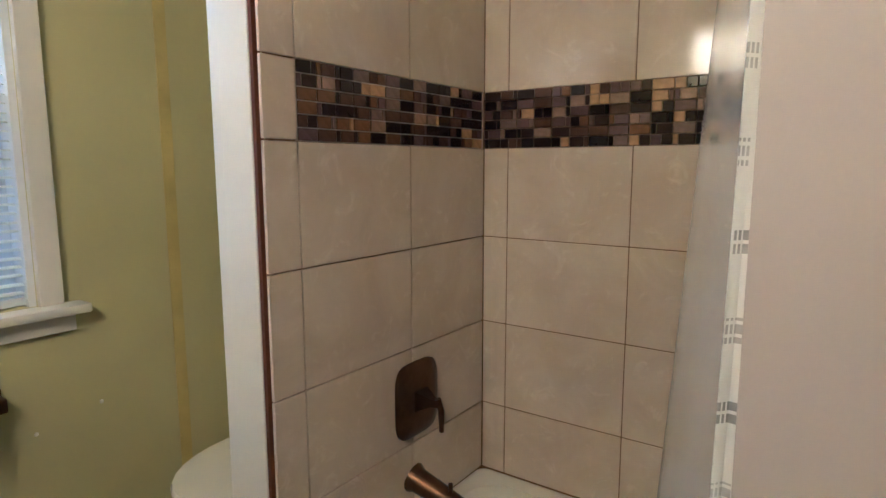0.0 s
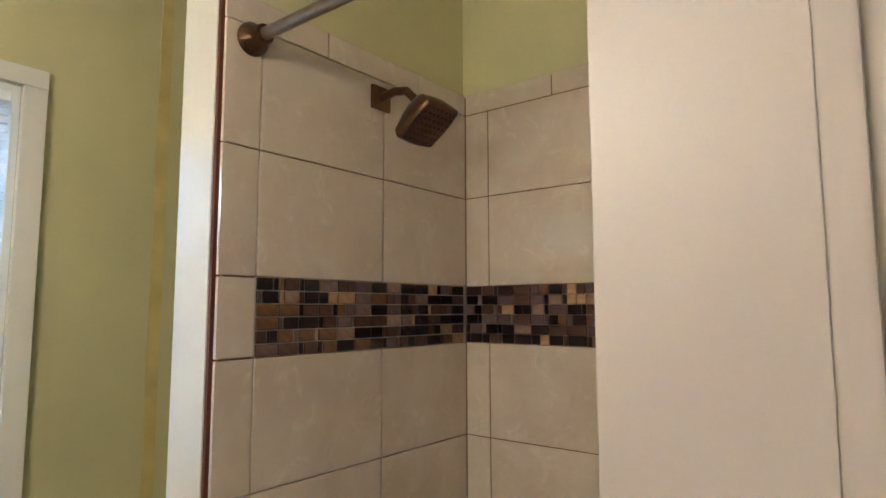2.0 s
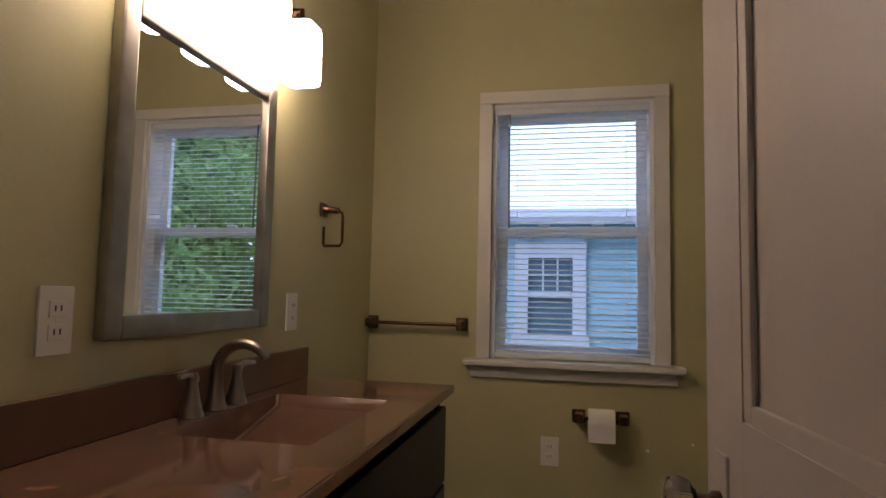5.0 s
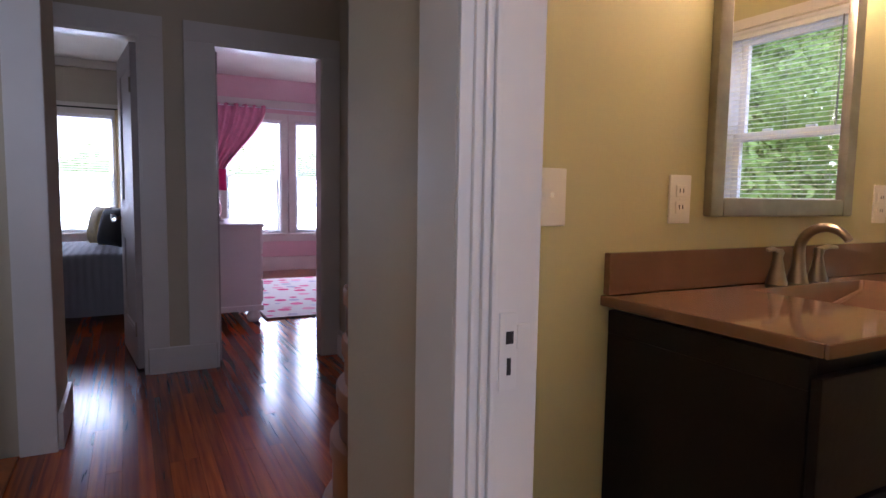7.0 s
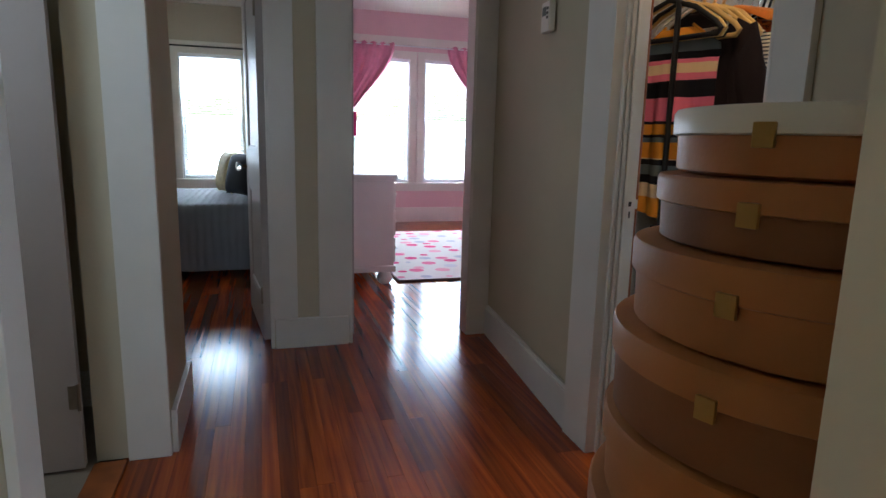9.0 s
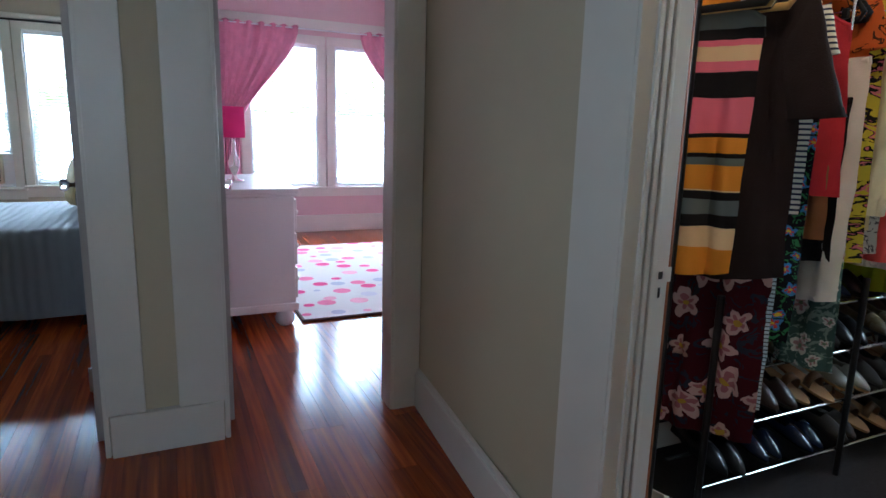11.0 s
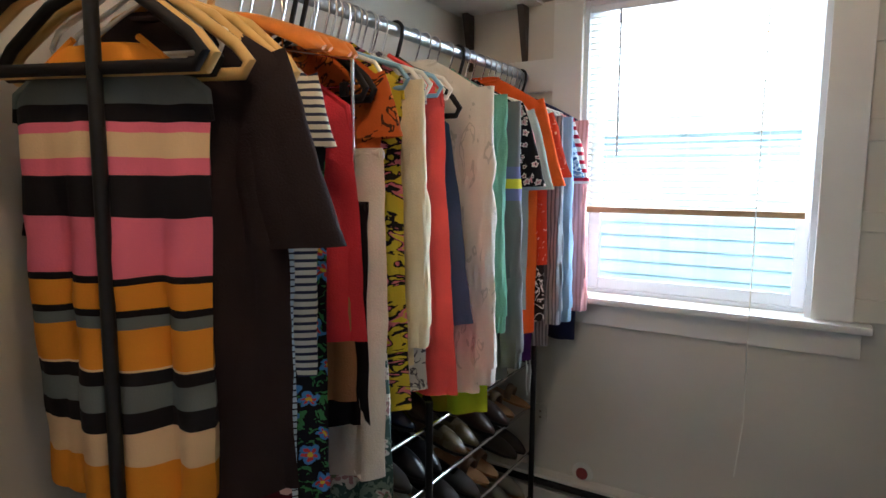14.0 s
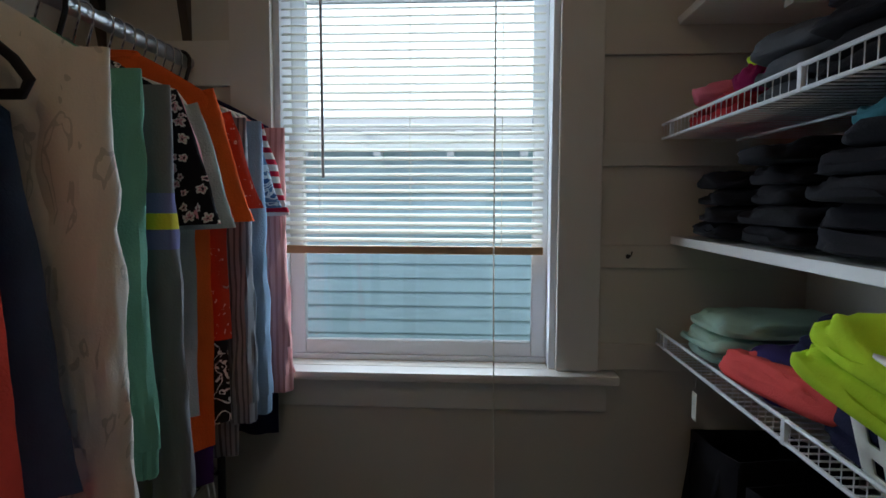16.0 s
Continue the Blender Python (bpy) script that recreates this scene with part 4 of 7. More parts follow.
for prof in ([(0.021, -0.05), (0.052, -0.05), (0.054, -0.046), (0.054, 0.046), (0.052, 0.05), (0.021, 0.05)],):
    rings = [[bm.verts.new((r0 * math.cos(2 * math.pi * i / segs), r0 * math.sin(2 * math.pi * i / segs), z0)) for i in range(segs)] for r0, z0 in prof]
    for a, b in zip(rings, rings[1:] + rings[:1]):
        for i in range(segs):
            bm.faces.new((a[i], a[(i + 1) % segs], b[(i + 1) % segs], b[i]))
PAPER = mat("white_tissue", srgb(240, 236, 228), 0.95, vary=0.03, scale=40, bump=0.3)
part("roll", bm, PAPER, roll)
bm = bmesh.new()
add_box(bm, (0.0535, -0.065, -0.05), (0.0545, 0.0, 0.05), 0)
part("loose_sheet", bm, PAPER, roll)


def heater(m, length, label):
    t = thing("baseboard_heater", m, label, "heater", "baseboard heaters")
    bm = bmesh.new()
    add_box(bm, (0, -0.012, 0.0), (length, 0, 0.2), 0.002)
    add_box(bm, (0, -0.06, 0.185), (length, -0.012, 0.2), 0.003)
    part("back", bm, TRIM, t)
    box_part("front_cover", (0, -0.066, 0.03), (length, -0.058, 0.145), TRIM, t, bevel=0.003)
    # Solid dark bar filling the opening, its colour standing in for shade.
    box_part("damper", (0.002, -0.05, 0.15), (length - 0.002, -0.02, 0.172), DARK_SLOT, t, "dark bar painted as the shade in the heater slot")
    for x in (-0.002, length - 0.03):
        box_part("end_cap", (x, -0.07, 0.0), (x + 0.032, 0, 0.204), TRIM, t)
    return t


heater(west(BW, BS + 0.02, 0), 1.5, "white baseboard heater along the bathroom window wall")
heater(west(CW, CS + 0.02, 0), 1.9, "white baseboard heater along the closet window wall")

# tub
tub = thing("bathtub", pose(-1.0, 1.1, 0), "white bathtub in a tiled alcove", "bathtub")
bm = bmesh.new()
L, D, Z = 1.60, 0.765, 0.33
add_box(bm, (0.012, 0.0, 0), (L, 0.03, Z - 0.03), 0.004)
def loop(x0, y0, x1, y1, z, r):
    pts = []
    for cx, cy, a in ((x1 - r, y1 - r, 0), (x0 + r, y1 - r, 90), (x0 + r, y0 + r, 180), (x1 - r, y0 + r, 270)):
        for k in range(6):
            ang = radians(a + 18 * k)
            pts.append(bm.verts.new((cx + r * math.cos(ang), cy + r * math.sin(ang), z)))
    return pts
rings = [loop(0.012, 0.0, L, D, Z - 0.03, 0.02), loop(0.012, 0.0, L, D, Z, 0.03), loop(0.06, 0.07, L - 0.08, D - 0.055, Z, 0.1), loop(0.08, 0.09, L - 0.11, D - 0.07, Z - 0.06, 0.1), loop(0.14, 0.13, L - 0.3, D - 0.12, 0.06, 0.12)]
for a, b in zip(rings, rings[1:]):
    for i in range(len(a)):
        bm.faces.new((a[i], a[(i + 1) % len(a)], b[(i + 1) % len(a)], b[i]))
bm.faces.new(rings[-1])
part("tub_shell", bm, PORCELAIN, tub)

# shower fittings on the plumbing wall
TX, TY = -0.985, 1.865
sv = thing("shower_valve", pose(TX, 1.535, 0.665), "bronze shower valve with a curved square plate and lever", "shower valve")
bm = bmesh.new()
vs = []
for q, xx in ((1.0, 0.0), (1.0, 0.006), (0.93, 0.012), (0.7, 0.016), (0.45, 0.018)):
    ring = []
    for k in range(36):
        a = 2 * math.pi * k / 36
        c, d = math.cos(a), math.sin(a)
        ring.append(bm.verts.new((xx, 0.085 * q * math.copysign(abs(c) ** 0.45, c), 0.1 * q * math.copysign(abs(d) ** 0.45, d))))
    vs.append(ring)
for a, b in zip(vs, vs[1:]):
    for k in range(36):
        bm.faces.new((a[k], a[(k + 1) % 36], b[(k + 1) % 36], b[k]))
bm.faces.new(vs[-1])
part("plate", bm, BRONZE, sv)
bm = bmesh.new()
add_lathe(bm, [(0.042, 0.012), (0.03, 0.03), (0.014, 0.055), (0.012, 0.075)], 4, Matrix.Rotation(math.pi / 2, 4, "Y") @ Matrix.Rotation(math.pi / 4, 4, "Z"))
add_tube(bm, [(0.07, 0.0, 0.012), (0.078, 0.004, -0.02), (0.078, 0.006, -0.075)], [0.012, 0.012, 0.009], 8, flat=0.7)
part("lever", bm, BRONZE, sv)
ts = thing("tub_spout", pose(TX, 1.52, 0.44), "bronze tub spout below the valve", "tub spout")
bm = bmesh.new()
add_tube(bm, [(0, 0, 0.01), (0.02, 0, 0.006), (0.1, 0, -0.012), (0.145, 0, -0.03)], [0.036, 0.028, 0.024, 0.026], 12, flat=1.15)
part("spout_body", bm, BRONZE, ts)
bm = bmesh.new()
add_tube(bm, [(0.12, 0, 0.0), (0.12, 0, 0.03)], 0.006, 8)
part("diverter", bm, BRONZE, ts)
sh = thing("rain_shower", pose(TX, 1.505, 1.925), "bronze square shower head on a bent arm", "shower head")
bm = bmesh.new()
add_box(bm, (0, -0.032, -0.03), (0.009, 0.032, 0.03), 0.006)
add_tube(bm, [(0.005, 0, 0), (0.05, 0, 0.008), (0.09, 0, 0.0), (0.12, 0, -0.03), (0.135, 0, -0.05)], 0.0105, 10)
part("arm", bm, BRONZE, sh)
bm = bmesh.new()
tilt = Matrix.Translation((0.15, 0.0, -0.085)) @ Matrix.Rotation(radians(-38), 4, "Y")
vs = []
for s, z in ((0.014, 0.055), (0.03, 0.045), (0.058, 0.01), (0.062, -0.012), (0.056, -0.02)):
    ring = []
    for k in range(24):
        a = 2 * math.pi * k / 24
        cx, cy = math.cos(a), math.sin(a)
        q = max(abs(cx), abs(cy)) ** 0.75
        ring.append(bm.verts.new(tilt @ Vector((s * cx / q, s * cy / q, z))))
    vs.append(ring)
for a, b in zip(vs, vs[1:]):
    for k in range(24):
        bm.faces.new((a[k], a[(k + 1) % 24], b[(k + 1) % 24], b[k]))
bm.faces.new(vs[0][::-1])
bm.faces.new(vs[-1])
part("head", bm, BRONZE, sh)
bm = bmesh.new()
for i in range(-3, 4):
    for j in range(-3, 4):
        add_lathe(bm, [(0.0035, -0.02), (0.0025, -0.0225)], 6, tilt @ Matrix.Translation((i * 0.015, j * 0.015, 0)))
part("nozzles", bm, DARK_SLOT, sh, "dark rubber spray nozzles")
rod = thing("shower_curtain_rod", pose(TX, 1.14, 1.945), "brushed nickel curtain rod across the tub", "curtain rod")
bm = bmesh.new()
add_lathe(bm, [(0.034, 0.0), (0.034, 0.008), (0.024, 0.018), (0.02, 0.045)], 20, Matrix.Rotation(math.pi / 2, 4, "Y"))
part("flange", bm, BRONZE, rod)
bm = bmesh.new()
add_tube(bm, [(0.02, 0, 0), (1.60, 0, 0)], 0.0125, 14)
part("rod", bm, NICKEL, rod)


def curtain(name, x0, x1, y, z0, z1, folds, amp, material, label, cat, flare=0.0):
    t = thing(name, pose(x0, y, 0), label, cat)
    bm = bmesh.new()
    nx, nz = folds * 8, 16
    grid = []
    for j in range(nz + 1):
        z = z0 + (z1 - z0) * j / nz
        k = 1 - j / nz
        row = []
        for i in range(nx + 1):
            u = i / nx
            a = u * folds * 2 * math.pi
            row.append(bm.verts.new((u * (x1 - x0) - flare * k * (1 - u), amp * (0.6 + 0.4 * k) * math.sin(a + 0.5 * math.sin(3 * u + 2 * k)), z)))
        grid.append(row)
    for a, b in zip(grid, grid[1:]):
        for i in range(nx):
            bm.faces.new((a[i], a[i + 1], b[i + 1], b[i]))
    ob = part("cloth", bm, material, t)
    s = ob.modifiers.new("thickness", "SOLIDIFY")
    s.thickness = 0.002
    return t


CURTAIN = bpy.data.materials.new("dashed_white_curtain")
CURTAIN.use_nodes = True
_n = CURTAIN.node_tree
_b = _n.nodes["Principled BSDF"]
_b.inputs["Roughness"].default_value, _b.inputs["Specular IOR Level"].default_value = 0.85, 0.2
_t = _n.nodes.new("ShaderNodeTexCoord")
_s = _n.nodes.new("ShaderNodeSeparateXYZ")
_n.links.new(_t.outputs["Object"], _s.inputs["Vector"])


def _step(a, factor, limit):
    """1 where the fractional part of a * factor lies under a limit."""
    q = [_n.nodes.new("ShaderNodeMath") for _ in range(3)]
    q[0].operation, q[1].operation, q[2].operation = "MULTIPLY", "FRACT", "LESS_THAN"
    q[0].inputs[1].default_value, q[2].inputs[1].default_value = factor, limit
    _n.links.new(a, q[0].inputs[0])
    _n.links.new(q[0].outputs[0], q[1].inputs[0])
    _n.links.new(q[1].outputs[0], q[2].inputs[0])
    return q[2].outputs[0]


_z = _n.nodes.new("ShaderNodeTexNoise")
_z.inputs["Scale"].default_value = 14
_n.links.new(_t.outputs["Object"], _z.inputs["Vector"])
_bands = _step(_s.outputs["Z"], 9.5, 0.3)
_fine = _step(_s.outputs["Z"], 62.0, 0.72)
_ticks = _step(_s.outputs["Y"], 190.0, 0.6)
_p = _bands
for _o in (_fine, _ticks):
    _q = _n.nodes.new("ShaderNodeMath")
    _q.operation = "MULTIPLY"
    _n.links.new(_p, _q.inputs[0])
    _n.links.new(_o, _q.inputs[1])
    _p = _q.outputs[0]
_q = _n.nodes.new("ShaderNodeMath")
_q.operation = "MULTIPLY"
_n.links.new(_p, _q.inputs[0])
_n.links.new(_z.outputs["Fac"], _q.inputs[1])
_m = _n.nodes.new("ShaderNodeMix")
_m.data_type = "RGBA"
_m.inputs["A"].default_value, _m.inputs["B"].default_value = srgb(236, 233, 228), srgb(70, 62, 60)
_n.links.new(_q.outputs[0], _m.inputs["Factor"])
_n.links.new(_m.outputs["Result"], _b.inputs["Base Color"])
weave(_n, _b, _t, 0.3)
LINER = bpy.data.materials.new("clear_liner")
LINER.use_nodes = True
_b = LINER.node_tree.nodes["Principled BSDF"]
_b.inputs["Base Color"].default_value, _b.inputs["Roughness"].default_value, _b.inputs["Transmission Weight"].default_value = (0.9, 0.9, 0.9, 1), 0.25, 0.85
_b.inputs["IOR"].default_value = 1.1
curtain("shower_curtain", -0.175, 0.5, 1.105, 0.2, 1.93, 9, 0.03, CURTAIN, "white cloth shower curtain with grey dashes, drawn aside", "shower curtain", 0.03)
curtain("curtain_liner", -0.20, 0.45, 1.165, 0.36, 1.93, 8, 0.02, LINER, "clear plastic curtain liner hanging into the tub", "curtain liner", 0.1)

# toilet
toi = thing("toilet", pose(-1.46, 1.5, 0), "white porcelain toilet between wall and partition", "toilet")
bm = bmesh.new()
prof = []
def oval(cx, cy, rx, ry, z, n=28):
    return [bm.verts.new((cx + rx * math.cos(2 * math.pi * k / n), cy + ry * math.sin(2 * math.pi * k / n), z)) for k in range(n)]
rs = [oval(0, 0.0, 0.13, 0.24, 0), oval(0, 0.0, 0.12, 0.22, 0.1), oval(0, -0.06, 0.15, 0.24, 0.25), oval(0, -0.08, 0.185, 0.27, 0.37), oval(0, -0.08, 0.185, 0.27, 0.385)]
for a, b in zip(rs, rs[1:]):
    for k in range(28):
        bm.faces.new((a[k], a[(k + 1) % 28], b[(k + 1) % 28], b[k]))
bm.faces.new(rs[0][::-1]); bm.faces.new(rs[-1])
part("bowl", bm, PORCELAIN, toi)
bm = bmesh.new()
rs = [oval(0, -0.08, 0.19, 0.275, 0.388), oval(0, -0.08, 0.195, 0.28, 0.4), oval(0, -0.08, 0.19, 0.275, 0.415), oval(0, -0.08, 0.15, 0.23, 0.42)]
for a, b in zip(rs, rs[1:]):
    for k in range(28):
        bm.faces.new((a[k], a[(k + 1) % 28], b[(k + 1) % 28], b[k]))
bm.faces.new(rs[0][::-1]); bm.faces.new(rs[-1])
part("lid", bm, PORCELAIN, toi)
box_part("tank", (-0.21, 0.19, 0.39), (0.21, 0.365, 0.72), PORCELAIN, toi, bevel=0.02)
box_part("tank_lid", (-0.22, 0.18, 0.721), (0.22, 0.37, 0.755), PORCELAIN, toi, bevel=0.012)
bm = bmesh.new()
add_tube(bm, [(-0.15, 0.19, 0.66), (-0.15, 0.172, 0.66), (-0.08, 0.17, 0.652)], 0.006, 8)
part("flush_lever", bm, CHROME, toi)

# end trim of the plumbing wall and the chase pipe strip behind it
casing_run("trim_plumbing_end", [((-1.132, 1.078, 0), (-1.0105, 1.099, BH - 0.002))], "white painted board on the end of the partition", 0.003)
casing_run("tile_edge_strip", [((-1.010, 1.0805, 0.0), (-1.0005, 1.098, 2.05))], "dark brown gap strip beside the tiles", 0.0, mat("brown_edge", srgb(96, 52, 28), 0.6))

casing_run("caulk_line", [((BW, 1.34, 0.2), (BW + 0.0035, 1.376, BH - 0.01))], "yellowed caulk line up the bathroom wall", 0.001, mat("yellowed_caulk", srgb(202, 186, 116), 0.45, vary=0.14, scale=8))
for y, z in ((1.116, 0.608), (0.95, 0.573)):
    t = thing("wall_anchor", pose(BW, y, z), "small pale plastic screw anchor in the bathroom wall", "wall anchor")
    bm = bmesh.new()
    add_lathe(bm, [(0.006, 0.0), (0.005, 0.002), (0.002, 0.003)], 10, Matrix.Rotation(math.pi / 2, 4, "Y"))
    part("head", bm, PLASTIC_WHITE, t)

# Unseen window, added as a reason for the hall's fill lamp.
build_window("window_7", pose(0.8, 2.1, 0.95), 0.6, 1.05, 0.1, 0.03, 0.08, "added unseen double-hung window at the end of the hall")


# ---- hall ----
CARD = mat("tan_box_card", srgb(178, 118, 62), 0.55, vary=0.12, scale=8, bump=0.1)
CARD_DARK = mat("brown_box_card", srgb(140, 92, 52), 0.6, vary=0.12, scale=8, bump=0.1)
BRASS = mat("brass", srgb(190, 160, 96), 0.3, metal=1.0, vary=0.1)
tops = [0.0, 0.30, 0.478, 0.617, 0.74, 0.871, 0.985, 1.074, 1.158]
radii = [0.315, 0.295, 0.278, 0.264, 0.26, 0.24, 0.215, 0.2]
for k, rad in enumerate(radii):
    top_one = k == len(radii) - 1
    t = thing("storage_box", pose(0.33, -0.585, tops[k] + 0.001, 0, 0, 17 * k), "small cream round box with a brass clasp on the stack" if top_one else "tan round lidded hat box in a tapering stack", "box", "stack of boxes")
    hh = tops[k + 1] - tops[k] - 0.002
    lh = min(0.045, hh * 0.42)
    bm = bmesh.new()
    add_lathe(bm, [(rad - 0.016, 0), (rad - 0.008, 0.004), (rad - 0.006, hh - lh * 0.5)], 48)
    part("body", bm, CARD if k % 2 else CARD_DARK, t)
    bm = bmesh.new()
    add_lathe(bm, [(rad - 0.004, hh - lh), (rad, hh - lh + 0.002), (rad, hh - 0.006), (rad - 0.003, hh - 0.001), (rad - 0.01, hh)], 48)
    part("lid", bm, PLASTIC_WHITE if top_one else CARD, t)
    for q in (20, 140, 260):
        bm = bmesh.new()
        add_box(bm, (rad - 0.002, -0.012, hh - lh - 0.014), (rad + 0.005, 0.012, hh - lh + 0.014), 0.002, turn=Matrix.Rotation(radians(q - 17 * k), 4, "Z"))
        part("clasp", bm, BRASS, t, "small brass clasp")

ther = thing("thermostat", pose(-0.118, -2.33, 1.60, 0, 0, 85), "white wall thermostat with a small display", "thermostat")
ther.matrix_basis = pose(-0.132, -2.36, 1.62, 0, 0, -5)
box_part("housing", (0, -0.045, -0.06), (0.028, 0.045, 0.06), PLASTIC_WHITE, ther, bevel=0.006)
box_part("display", (0.0275, -0.03, 0.005), (0.0295, 0.012, 0.04), mat("grey_display", srgb(120, 128, 120), 0.2), ther)
for z in (0.03, 0.012, -0.006):
    box_part("button", (0.0275, 0.02, z - 0.005), (0.031, 0.036, z + 0.005), DARK_SLOT, ther, bevel=0.002)

# ---- bedrooms ----
WHITE_FURN = mat("white_furniture_paint", srgb(238, 236, 230), 0.35, vary=0.03, scale=4, bump=0.05)
dr = thing("dresser", pose(0.33, -5.0, 0), "white painted dresser with bun feet beside the door", "dresser")
box_part("body", (-0.26, -0.58, 0.1), (0.30, 0.56, 0.80), WHITE_FURN, dr, bevel=0.012)
box_part("base_moulding", (-0.275, -0.595, 0.1), (0.31, 0.575, 0.15), WHITE_FURN, dr, bevel=0.012)
box_part("top", (-0.285, -0.605, 0.82), (0.31, 0.585, 0.85), WHITE_FURN, dr, bevel=0.01)
box_part("cornice", (-0.272, -0.592, 0.80), (0.305, 0.572, 0.82), WHITE_FURN, dr, bevel=0.006)
for x in (-0.2, 0.24):
    for y in (-0.5, 0.5):
        bm = bmesh.new()
        add_lathe(bm, [(0.035, 0), (0.058, 0.025), (0.06, 0.05), (0.045, 0.085), (0.05, 0.1)], 16, Matrix.Translation((x, y, 0)))
        part("bun_foot", bm, WHITE_FURN, dr)
for z in (0.17, 0.38, 0.59):
    for y in (-0.56, 0.0):
        d = box_part("drawer", (-0.278, y + 0.015, z), (-0.26, y + 0.525, z + 0.19), WHITE_FURN, dr, bevel=0.004)
        for yy in (y + 0.14, y + 0.4):
            bm = bmesh.new()
            add_lathe(bm, [(0.008, 0), (0.008, 0.012), (0.017, 0.02), (0.012, 0.032), (0.003, 0.034)], 12, Matrix.Translation((-0.278, yy, z + 0.095)) @ Matrix.Rotation(-math.pi / 2, 4, "Y"))
            part("knob", bm, WHITE_FURN, d)
HOT_PINK = mat("hot_pink_shade", srgb(236, 40, 128), 0.7, vary=0.05, scale=10, bump=0.2, fine=300)
lam = thing("table_lamp", pose(0.36, -4.9, 0.851), "table lamp with a hot pink drum shade on the dresser", "lamp")
bm = bmesh.new()
add_lathe(bm, [(0.06, 0), (0.06, 0.012), (0.02, 0.02), (0.014, 0.05), (0.03, 0.09), (0.034, 0.13), (0.016, 0.18), (0.01, 0.27)], 20)
part("base", bm, mirror_like("lamp_silver", (0.8, 0.78, 0.76, 1), 0.15), lam, "silver lamp base")
bm = bmesh.new()
rings = [[bm.verts.new((r * math.cos(2 * math.pi * i / 28), r * math.sin(2 * math.pi * i / 28), z)) for i in range(28)] for r, z in ((0.075, 0.28), (0.072, 0.47), (0.07, 0.47), (0.073, 0.28))]
for a, b in zip(rings, rings[1:] + rings[:1]):
    for i in range(28):
        bm.faces.new((a[i], a[(i + 1) % 28], b[(i + 1) % 28], b[i]))
part("shade", bm, HOT_PINK, lam)

RUG = bpy.data.materials.new("dotted_rug")
RUG.use_nodes = True
_n = RUG.node_tree
_b = _n.nodes["Principled BSDF"]
_b.inputs["Roughness"].default_value = 0.95
_t = _n.nodes.new("ShaderNodeTexCoord")
_v = _n.nodes.new("ShaderNodeTexVoronoi")
_v.inputs["Scale"].default_value, _v.inputs["Randomness"].default_value = 5.5, 0.55
_n.links.new(_t.outputs["Object"], _v.inputs["Vector"])
_lt = _n.nodes.new("ShaderNodeMath")
_lt.operation = "LESS_THAN"
_lt.inputs[1].default_value = 0.36
_n.links.new(_v.outputs["Distance"], _lt.inputs[0])
_sx = _n.nodes.new("ShaderNodeSeparateColor")
_n.links.new(_v.outputs["Color"], _sx.inputs["Color"])
_r = _n.nodes.new("ShaderNodeValToRGB")
_r.color_ramp.interpolation = "CONSTANT"
for p, c in ((0.0, srgb(224, 60, 130)), (0.3, srgb(240, 170, 190)), (0.5, srgb(196, 190, 205)), (0.7, srgb(236, 120, 160)), (0.88, srgb(222, 214, 222))):
    e = _r.color_ramp.elements.new(p)
    e.color = c
_n.links.new(_sx.outputs[0], _r.inputs["Fac"])
_m = _n.nodes.new("ShaderNodeMix")
_m.data_type = "RGBA"
_m.inputs["A"].default_value = srgb(236, 228, 224)
_n.links.new(_lt.outputs[0], _m.inputs["Factor"])
_n.links.new(_r.outputs["Color"], _m.inputs["B"])
_n.links.new(_m.outputs["Result"], _b.inputs["Base Color"])
weave(_n, _b, _t, 0.6)
rug = thing("area_rug", pose(-1.2, -5.75, 0.004), "white rug with pink and grey dots on the floor", "rug")
box_part("mat_surface", (-1.2, -1.25, 0), (1.21, 1.25, 0.012), RUG, rug, bevel=0.004)
bm = bmesh.new()
for lo, hi in (((-1.215, -1.265, 0), (1.225, -1.25, 0.013)), ((-1.215, 1.25, 0), (1.225, 1.265, 0.013)), ((1.21, -1.25, 0), (1.225, 1.25, 0.013)), ((-1.215, -1.25, 0), (-1.2, 1.25, 0.013))):
    add_box(bm, lo, hi, 0.002)
part("binding", bm, mat("brown_binding", srgb(110, 84, 76), 0.9), rug, "brown edge binding")

PINK_CLOTH = mat("pink_curtain_cloth", srgb(226, 148, 176), 0.9, vary=0.08, scale=12, bump=0.3, fine=300)


def swag(x0, x1, xb, wb, z1, z0, y, material, label, folds=7):
    """A curtain panel hung from x0 to x1 and gathered to xb at z0."""
    t = thing("window_curtain", pose(0, y, 0), label, "curtain", "bedroom curtains")
    bm = bmesh.new()
    nx, nz = folds * 8, 22
    grid = []
    for j in range(nz + 1):
        k = j / nz
        z = z1 + (z0 - z1) * k
        s = min(1.0, k * 1.55)
        s = s * s * (3 - 2 * s)
        row = []
        for i in range(nx + 1):
            u = i / nx
            xt = x0 + (x1 - x0) * u
            xg = xb + wb * (u - 0.5)
            row.append(bm.verts.new((xt * (1 - s) + xg * s, 0.022 * math.sin(u * folds * 2 * math.pi + 1.5 * k) + 0.012 * math.sin(u * 31), z + 0.01 * math.sin(u * folds * 2 * math.pi) * (k == 0))))
        grid.append(row)
    for a, b in zip(grid, grid[1:]):
        for i in range(nx):
            bm.faces.new((a[i], a[i + 1], b[i + 1], b[i]))
    ob = part("cloth", bm, material, t)
    ob.modifiers.new("thickness", "SOLIDIFY").thickness = 0.003
    return t


